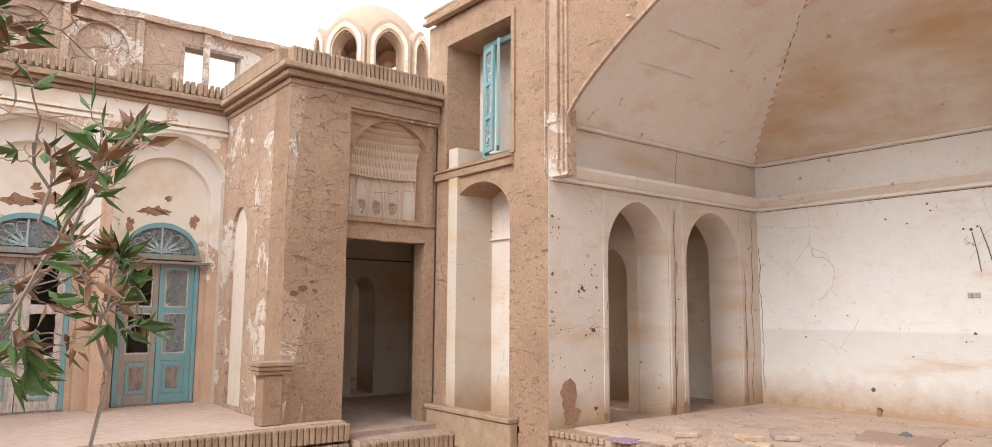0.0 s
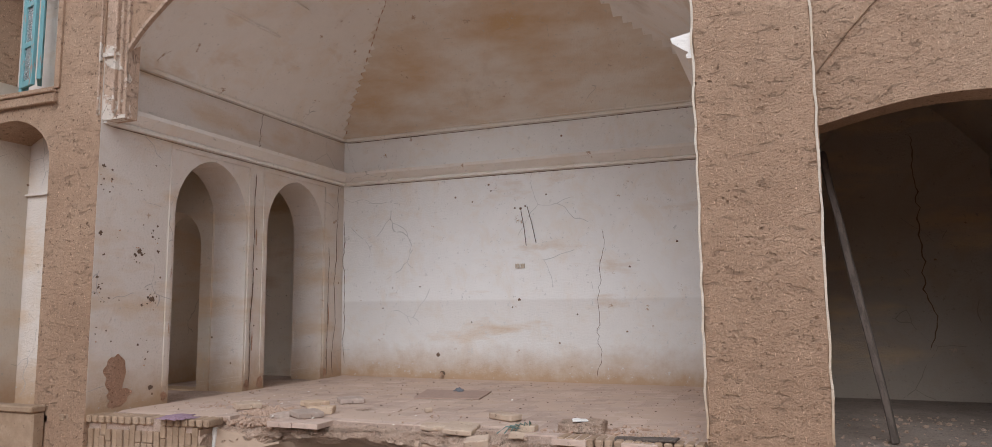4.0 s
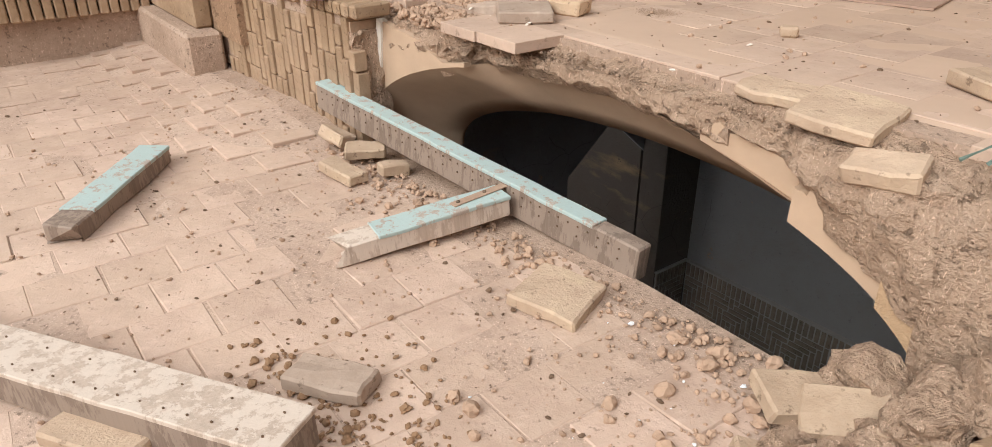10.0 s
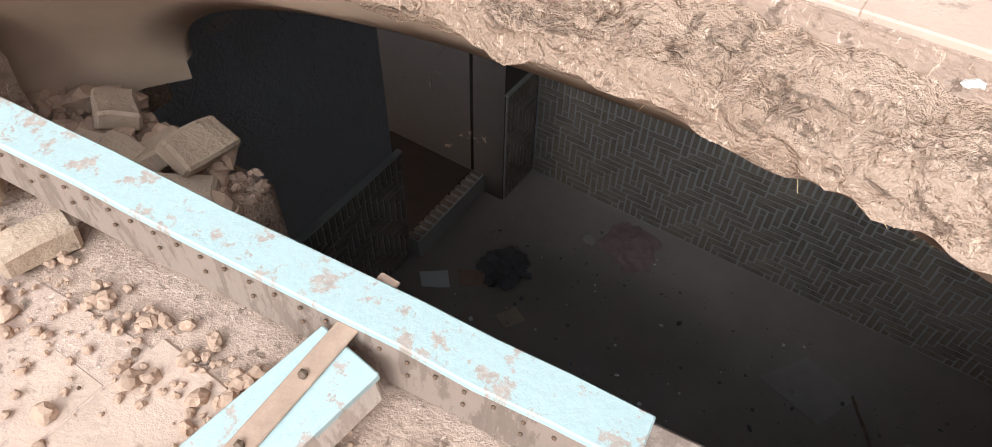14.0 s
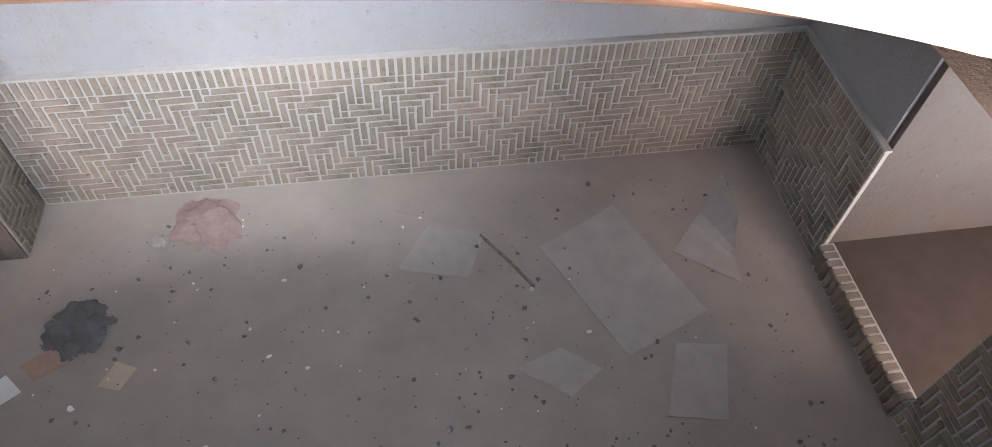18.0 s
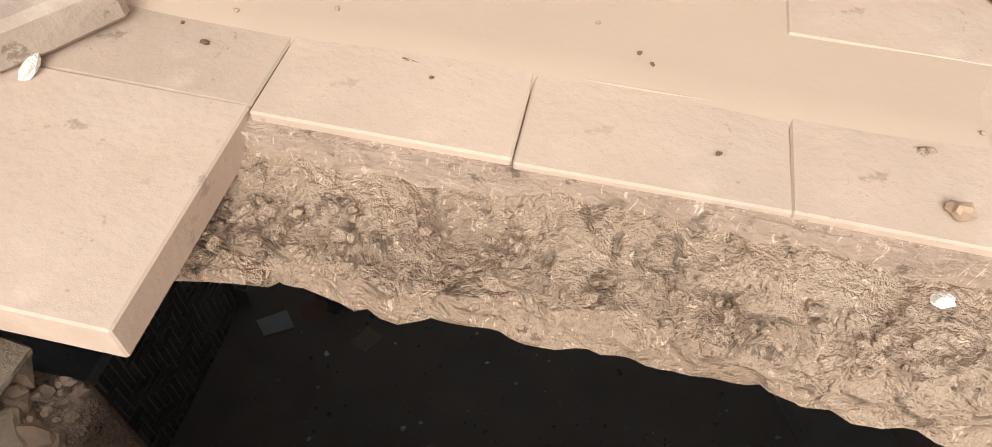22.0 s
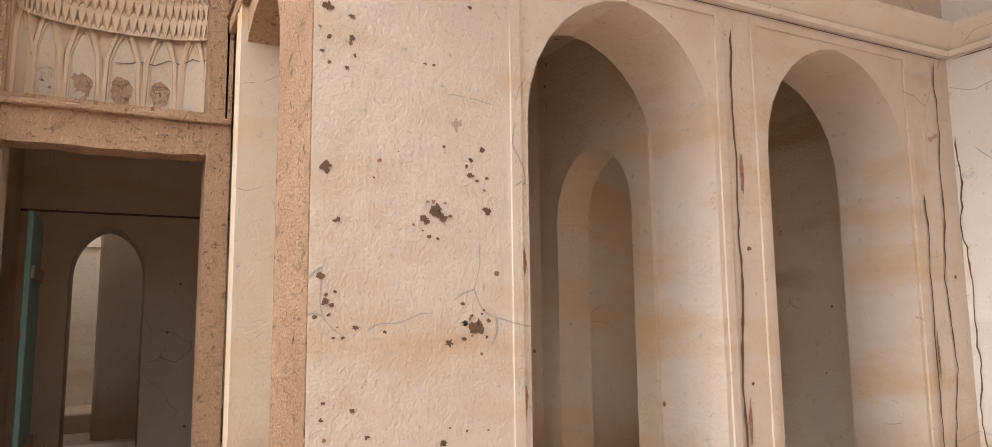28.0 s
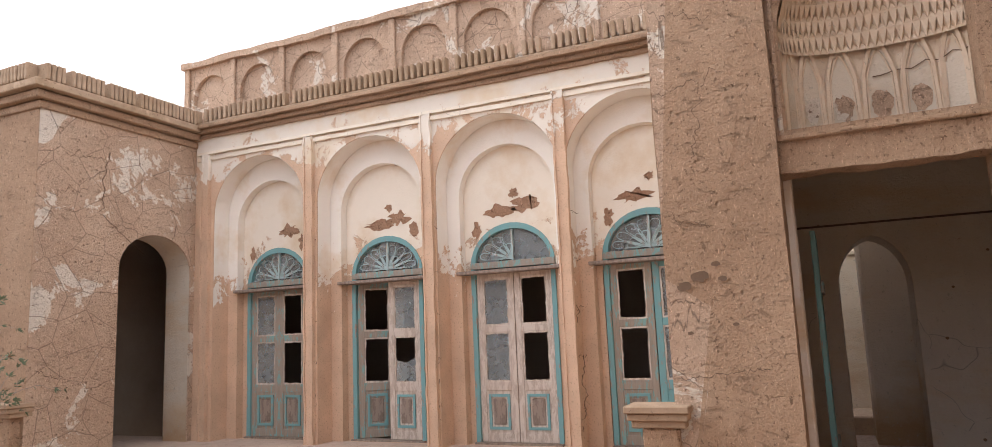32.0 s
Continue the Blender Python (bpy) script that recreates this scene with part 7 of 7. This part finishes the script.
for _ in range(150):
    x = rnd.uniform(1.8, 3.25)
    z = hole_arch(x) + rnd.uniform(-0.035, 0.05)
    p = Vector((x, fall(x) - 0.03 + rnd.uniform(-0.015, 0.015), z))
    d = Vector((rnd.uniform(-1, 1), rnd.uniform(-1, 0.1), rnd.uniform(-0.9, 0.3))).normalized() * rnd.uniform(0.006, 0.02)
    s = d.orthogonal().normalized() * 0.0005
    q = d.cross(s).normalized() * 0.0005
    n = len(verts)
    verts += [p + s, p - s, p + q, p + d + s, p + d - s, p + d + q]
    faces += [(n, n + 1, n + 4, n + 3), (n + 1, n + 2, n + 5, n + 4), (n + 2, n, n + 3, n + 5), (n, n + 2, n + 1), (n + 3, n + 4, n + 5)]
me = bpy.data.meshes.new("straw")
me.from_pydata(verts, [], faces)
me.materials.append(STRAW)
tagged(new("straw", me), "bits of straw sticking out of the clay", "straw", kind="stuff")
# wires and rugs on the podium
wires = bmesh.new()
for k in range(6):
    tube(wires, [(3.95 + 0.05 * k + rnd.uniform(-0.02, 0.02), 0.12 + 0.02 * k, H - 0.02), (4.02 + 0.04 * k, 0.18, H + 0.03 + 0.01 * k), (4.2, 0.2 + 0.02 * k, H + 0.01)], 0.006, 5)
put("wire_bundle", wires, WIRE, "tangle of grey-green wire on the broken edge", "wire")
flat_thing("rug", [(2.1, 2.52), (2.33, 1.76), (3.05, 1.9), (2.9, 2.6)], H, 0.012, RUG, "dusty brown rug with a frayed edge on the hall floor", "rug", 0.0, 12, 14)
crumpled("rug_fold", 2.55, 2.45, H + 0.012, 0.07, 0.05, CLOTH_DARK, "dark folded end of the rug", 9)
crumpled("ragged_rug", 0.97, -0.2, H + 0.004, 0.17, 0.04, RUG_PURPLE, "ragged dirty purple rug on the podium edge", 8)

# ---- marks on the walls ----


def wall_mark(name, place, pts, mat, label, category="wall mark"):
    bm = bmesh.new()
    bm.faces.new([bm.verts.new(place(u, v)) for u, v in pts])
    return put(name, bm, mat, label, category, kind="structure")


def ragged(c, z, ru, rv, seed, n=26, lobes=0.5):
    return [(c + ru * math.cos(a) * (1 + lobes * noise.noise(Vector((2 * math.cos(a), 2 * math.sin(a), seed)))), z + rv * math.sin(a) * (1 + lobes * noise.noise(Vector((2 * math.cos(a), 2 * math.sin(a), seed + 9))))) for a in [2 * math.pi * i / n for i in range(n)]]


left = lambda u, v: (0.004, u, v)
left2 = lambda u, v: (0.005, u, v)
back = lambda u, v: (u, D - 0.004, v)
wall_mark("plaster_patch", left, ragged(-0.05, 1.08, 0.125, 0.18, 1, 44, 0.35), PATCH_MAT, "patch of bare clay where plaster has fallen")
for k, (y, z, ru, rv) in enumerate(((0.56, 0.8, 0.045, 0.05), (1.83, 0.79, 0.05, 0.06), (2.06, 0.8, 0.05, 0.07), (3.43, 0.8, 0.04, 0.06), (1.9, 1.3, 0.012, 0.12), (1.93, 2.6, 0.014, 0.1), (3.5, 1.6, 0.01, 0.14), (0.59, 1.5, 0.008, 0.06), (0.59, 2.1, 0.01, 0.05))):
    wall_mark("plaster_chip", lambda u, v: (0.0045, u, v), ragged(y, z, ru, rv, 200 + k, 22, 0.8), PATCH_MAT, "chip of bare clay at a plaster edge")
wall_mark("plaster_patch", left2, ragged(0.0, 0.86, 0.13, 0.1, 2, 40, 0.6), PATCH_MAT, "patch of bare clay where plaster has fallen")
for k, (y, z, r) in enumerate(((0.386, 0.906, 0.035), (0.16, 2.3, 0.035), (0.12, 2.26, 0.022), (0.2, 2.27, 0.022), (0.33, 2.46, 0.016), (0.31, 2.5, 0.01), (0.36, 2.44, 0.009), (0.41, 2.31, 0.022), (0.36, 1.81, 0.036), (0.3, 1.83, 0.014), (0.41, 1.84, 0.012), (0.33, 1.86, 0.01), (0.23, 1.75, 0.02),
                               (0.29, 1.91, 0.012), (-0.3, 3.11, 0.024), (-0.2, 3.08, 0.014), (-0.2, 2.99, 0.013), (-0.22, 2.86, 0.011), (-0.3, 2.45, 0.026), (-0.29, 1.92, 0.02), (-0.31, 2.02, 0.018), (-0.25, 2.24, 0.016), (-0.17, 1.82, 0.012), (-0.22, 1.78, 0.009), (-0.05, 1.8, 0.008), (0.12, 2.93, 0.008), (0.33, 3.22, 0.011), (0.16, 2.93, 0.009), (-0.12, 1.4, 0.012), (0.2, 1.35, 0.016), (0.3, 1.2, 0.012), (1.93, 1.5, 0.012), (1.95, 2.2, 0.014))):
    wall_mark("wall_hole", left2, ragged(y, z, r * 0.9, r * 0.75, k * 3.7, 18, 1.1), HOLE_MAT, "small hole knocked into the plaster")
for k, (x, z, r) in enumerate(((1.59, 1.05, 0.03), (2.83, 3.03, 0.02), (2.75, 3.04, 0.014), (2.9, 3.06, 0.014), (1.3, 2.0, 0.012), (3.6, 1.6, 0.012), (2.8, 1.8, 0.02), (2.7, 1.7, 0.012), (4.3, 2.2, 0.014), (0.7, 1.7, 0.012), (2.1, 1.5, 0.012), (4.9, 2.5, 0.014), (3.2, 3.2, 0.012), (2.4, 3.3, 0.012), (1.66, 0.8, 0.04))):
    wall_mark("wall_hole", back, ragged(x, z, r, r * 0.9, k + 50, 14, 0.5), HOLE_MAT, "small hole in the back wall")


rnd = random.Random(61)
for c, z, n in ((0.17, 2.28, 9), (0.33, 2.48, 6), (0.33, 1.81, 9), (-0.28, 1.9, 7), (-0.3, 2.9, 6), (-0.04, 2.5, 3), (0.3, 1.3, 5), (-0.2, 1.5, 4)):
    for _ in range(n):
        r = rnd.uniform(0.004, 0.011)
        wall_mark("wall_hole", left2, ragged(max(-0.33, min(0.5, rnd.gauss(c, 0.06))), rnd.gauss(z, 0.07), r, r * rnd.uniform(0.6, 1.1), rnd.random() * 90, 12, 0.9), HOLE_MAT if rnd.random() < 0.6 else PATCH_MAT, "small chipped hole in the plaster")


def crack(name, place, start_, end, wander, width, seed, mat=HOLE_MAT):
    n = 40
    a, b = Vector(start_), Vector(end)
    side = Vector((-(b - a).y, (b - a).x)).normalized()
    l, r = [], []
    for i in range(n + 1):
        p = a.lerp(b, i / n) + side * wander * (noise.noise(Vector((i * 0.13, seed, 0))) + 0.4 * noise.noise(Vector((i * 0.6, seed, 3))))
        w = width * (0.5 + abs(noise.noise(Vector((i * 0.4, seed, 7)))))* (1 if 0 < i < n else 0.1)
        l.append(tuple(p + side * w))
        r.append(tuple(p - side * w))
    bm = bmesh.new()
    va = [bm.verts.new(place(*p)) for p in l]
    vb = [bm.verts.new(place(*p)) for p in r]
    for i in range(n):
        bm.faces.new((va[i], va[i + 1], vb[i + 1], vb[i]))
    return put(name, bm, mat, "thin dark crack in the plaster, or shade line painted under a cornice", "crack", kind="structure")


crack("wall_crack_shade", left2, (3.62, 0.75), (3.7, 3.5), 0.06, 0.008, 1)
crack("wall_crack_shade", left2, (1.86, 0.75), (1.9, 3.4), 0.03, 0.01, 2)
crack("wall_crack_shade", left2, (3.47, 0.75), (3.49, 2.6), 0.02, 0.008, 6)
crack("wall_crack_shade", left2, (1.9, 3.55), (2.0, 4.2), 0.05, 0.006, 3)
# dark lines close under both cornices paint in the shade of the mouldings
for z in (3.515, 4.185):
    crack("wall_crack_shade", lambda u, v: (u, D - 0.005, v), (0.05, z), (5.5, z), 0.006, 0.006, 600 + int(z))
    crack("wall_crack_shade", left2, (-0.3, z), (3.8, z), 0.006, 0.004, 610 + int(z))
groin = []
for k in range(34):
    d = 0.05 + 2.3 * k / 33
    wob = 0.02 * noise.noise(Vector((k * 0.5, 2.0, 1.0)))
    groin.append((d + wob, D - d + wob, rise(d) - 0.012))
put("vault_crack", tube(bmesh.new(), groin, 0.009, 5), PATCH_MAT, "dark crack along the groin of the vault", "crack", kind="structure")
crack("wall_crack_shade", back, (0.02, 3.0), (0.05, 0.9), 0.05, 0.007, 4)
crack("wall_crack_shade", back, (3.95, 2.7), (3.85, 0.8), 0.08, 0.004, 5)
crack("wall_crack_shade", lambda u, v: (u, D - 0.012, v), (7.5, 3.6), (7.6, 1.2), 0.12, 0.008, 7)
crack("wall_crack_shade", lambda u, v: (XB + 0.074, u, v), (-2.45, 4.6), (-1.8, 4.75), 0.1, 0.008, 8)
crack("wall_crack_shade", lambda u, v: (u, SY + 0.004, v), (-3.2, 4.4), (-3.1, 3.6), 0.1, 0.01, 9)
crack("wall_crack_shade", lambda u, v: (u, SY + 0.004, v), (-3.1, 3.6), (-3.75, 3.15), 0.08, 0.008, 10)
for k in range(2):
    s = empty("wall_socket", pose(2.78 + 0.075 * k, D - 0.008, 2.25), label="old cream wall socket, one of a pair", category="socket", group="sockets on the back wall")
    part("plate", box(-0.03, 0.03, -0.012, 0.006, -0.03, 0.03, bevel=0.004), SOCKET, s)
    for q in (-0.01, 0.01):
        part("hole", box(q - 0.004, q + 0.004, -0.0135, -0.01, -0.004, 0.004), HOLE_MAT, s)
for a, b in (((2.84, 3.0), (2.91, 2.52)), ((2.93, 3.05), (3.05, 2.55))):
    put("wall_wire", tube(bmesh.new(), [(a[0], D - 0.012, a[1]), ((a[0] + b[0]) / 2 + 0.01, D - 0.02, (a[1] + b[1]) / 2), (b[0], D - 0.012, b[1])], 0.005, 5), DARK_WOOD, "dark wire hanging on the back wall", "wire")
put("wall_spike", blob(0.04, 3, 0.4, 2, (0.8, 0.7, 1.4)), MUD, "clay stub at the foot of the back wall", "stub", at=pose(1.65, D - 0.02, H + 0.04))
# holes in the block's pier
for k, (y, z, r) in enumerate(((-2.31, 2.28, 0.06), (-2.2, 2.36, 0.03), (-2.42, 2.22, 0.05), (-2.16, 2.26, 0.03), (-2.1, 1.95, 0.02), (-2.4, 1.9, 0.02))):
    wall_mark("wall_hole", lambda u, v: (XB + 0.075, u, v), ragged(y, z, r, r * 0.6, k + 80, 16, 0.7), HOLE_MAT, "hole in the mud plaster pier")

# flaking over the doors and cracks between the bays of the wing
for k, c in enumerate(DOORS):
    for q, (du, z, ru, rv) in enumerate(((-0.12, 3.4, 0.2, 0.07), (0.2, 3.46, 0.16, 0.08), (0.42, 3.3, 0.06, 0.1), (-0.44, 3.2, 0.05, 0.1), (0.05, 3.6, 0.05, 0.05))):
        if (k + q) % 4:
            wall_mark("plaster_patch", lambda u, v: (XW - 0.402, u, v), ragged(c + du, z, ru, rv, 300 + 7 * k + q, 34, 1.0), PATCH_MAT, "clay patch where white plaster has flaked off over a door")
    for q, (du, z0, z1) in enumerate(((0.83, 1.2, 2.6), (0.8, 2.9, 4.2), (0.9, 0.9, 1.7))):
        crack("wall_crack_shade", lambda u, v: (XW + 0.004, u, v), (c + du, z0), (c + du + 0.05, z1), 0.12, 0.006, 400 + 5 * k + q)
    for q in range(5):
        crack("wall_crack_shade", lambda u, v: (XW + 0.004, u, v), (c + 0.76, 1.1 + 0.55 * q), (c + 0.98, 1.2 + 0.5 * q), 0.08, 0.005, 450 + 5 * k + q)
for q, (u0, z0, u1, z1) in enumerate(((-2.95, 3.9, -2.45, 3.75), (-3.3, 2.2, -2.9, 2.35), (-2.8, 1.6, -2.4, 1.75), (-4.4, 3.8, -3.9, 3.7), (-3.2, 4.3, -2.6, 4.25))):
    crack("wall_crack_shade", lambda u, v: (u, SY + 0.004, v), (u0, z0), (u1, z1), 0.12, 0.006, 500 + q)
for q, (y0, z0, y1, z1) in enumerate(((-2.5, 3.6, -2.05, 3.7), (-2.45, 4.2, -2.1, 4.1), (-2.5, 1.6, -1.9, 1.65), (-2.3, 3.1, -2.2, 3.6), (-2.5, 2.7, -2.2, 2.62))):
    crack("wall_crack_shade", lambda u, v: (XB + 0.076, u, v), (y0, z0), (y1, z1), 0.08, 0.004, 520 + q)

# ---- plants ----


def shrub(name, base, tips, leaf_share, green, dry, seed, label, leaf_len, twigs=5, reach=1.0):
    rnd = random.Random(seed)
    s = empty(name, Matrix.Translation(base), label=label, category="shrub")
    b0 = Vector(base)
    wood = bmesh.new()
    leaves = {0: ([], []), 1: ([], [])}

    def sprig(p, d, kind, ln):
        vs, fs = leaves[kind]
        a = d.orthogonal().normalized()
        a.rotate(Matrix.Rotation(rnd.uniform(0, 6.3), 3, d))
        side = d.cross(a).normalized()
        n = len(vs)
        w = ln * 0.14
        bend = a * ln * (0.25 if kind else 0.08)
        vs += [p, p + d * ln * 0.4 + side * w + a * w * 0.5, p + d * ln * 0.4 - side * w + a * w * 0.5, p + d * ln * 0.45, p + d * ln + bend]
        fs += [(n, n + 1, n + 3), (n, n + 3, n + 2), (n + 1, n + 4, n + 3), (n + 3, n + 4, n + 2)]

    def grow(p, q, r, depth):
        pts = [p]
        n = 7
        for i in range(1, n + 1):
            t = i / n
            pts.append(p.lerp(q, t) + Vector((rnd.gauss(0, 1), rnd.gauss(0, 1), rnd.gauss(0, 1))) * (q - p).length * 0.035 + Vector((0, 0, (q - p).length * 0.12 * math.sin(math.pi * t))))
        tube(wood, pts, r, 5, 0.35)
        if depth == 0:
            for p0, p1 in zip(pts[2:], pts[3:] + [pts[-1]]):
                if rnd.random() < leaf_share:
                    kind = 0 if rnd.random() < green else 1
                    for _ in range(rnd.randint(1, 4) + (3 if p1 is pts[-1] else 0)):
                        d = ((p1 - p0) if (p1 - p0).length > 1e-4 else (pts[-1] - pts[-2])).normalized() + Vector((rnd.gauss(0, 0.6), rnd.gauss(0, 0.6), rnd.gauss(0, 0.6)))
                        sprig(p0.copy(), d.normalized(), kind, leaf_len * rnd.uniform(0.6, 1.2))
            return
        for i in range(2, n + 1):
            for _ in range(twigs // 2 if depth > 1 else rnd.randint(1, 2)):
                d = (pts[i] - pts[i - 1]).normalized() * 0.7 + Vector((rnd.gauss(0, 0.6), rnd.gauss(0, 0.6), rnd.gauss(0.1, 0.5)))
                grow(pts[i], pts[i] + d.normalized() * (q - p).length * rnd.uniform(0.25, 0.45) * (reach if depth > 1 else 1.0), r * 0.45, depth - 1)

    for tip in tips:
        grow(Vector((0, 0, 0)), Vector(tip) - b0, 0.014 * reach ** 0.5, 2)
    part("branch_frame", wood, BARK, s)
    for kind, mat, nm in ((0, green_mat(name), "green_leaves"), (1, LEAF_DRY, "dry_leaves")):
        if leaves[kind][0]:
            me = bpy.data.meshes.new(nm)
            me.from_pydata(leaves[kind][0], [], leaves[kind][1])
            me.materials.append(mat)
            o = new(nm, me)
            o.parent = s
            tagged(o, kind="stuff")
    return s


def green_mat(name):
    return LEAF if name == "near_shrub" else LEAF_GREY


shrub("near_shrub", (4.8, -6.3, 0.0), [(5.08, -5.97, 2.36), (5.06, -5.92, 2.22), (5.1, -5.87, 2.02), (5.02, -6.0, 1.92), (5.08, -5.83, 1.86), (4.98, -6.06, 2.26), (5.1, -5.84, 2.12), (5.06, -5.9, 2.44)], 0.25, 0.66, 0.5, 7, "leggy bare-twigged shrub with some green and dry leaves", 0.043, 5, 0.24)
shrub("far_bush", (-0.45, -8.75, 0.0), [(-0.5, -8.6, 2.5), (-0.3, -8.4, 2.2), (-0.75, -8.8, 2.7), (-0.1, -8.5, 1.8), (-0.7, -8.3, 1.7), (-0.4, -9.1, 2.6)], 0.9, 0.95, 0.1, 9, "grey-green bush with fine leaves in the courtyard", 0.06, 4)

# ---- the rest of the courtyard, behind the camera ----
put("wall_court_east", box(11.0, 11.4, -16, 0.42, 0, 5.0), MUD, "mud plaster wall closing the courtyard", "wall", kind="structure")
put("wall_court_south", box(-2.3, 11.4, -16.4, -16, 0, 5.0), MUD, "mud plaster wall closing the courtyard", "wall", kind="structure")
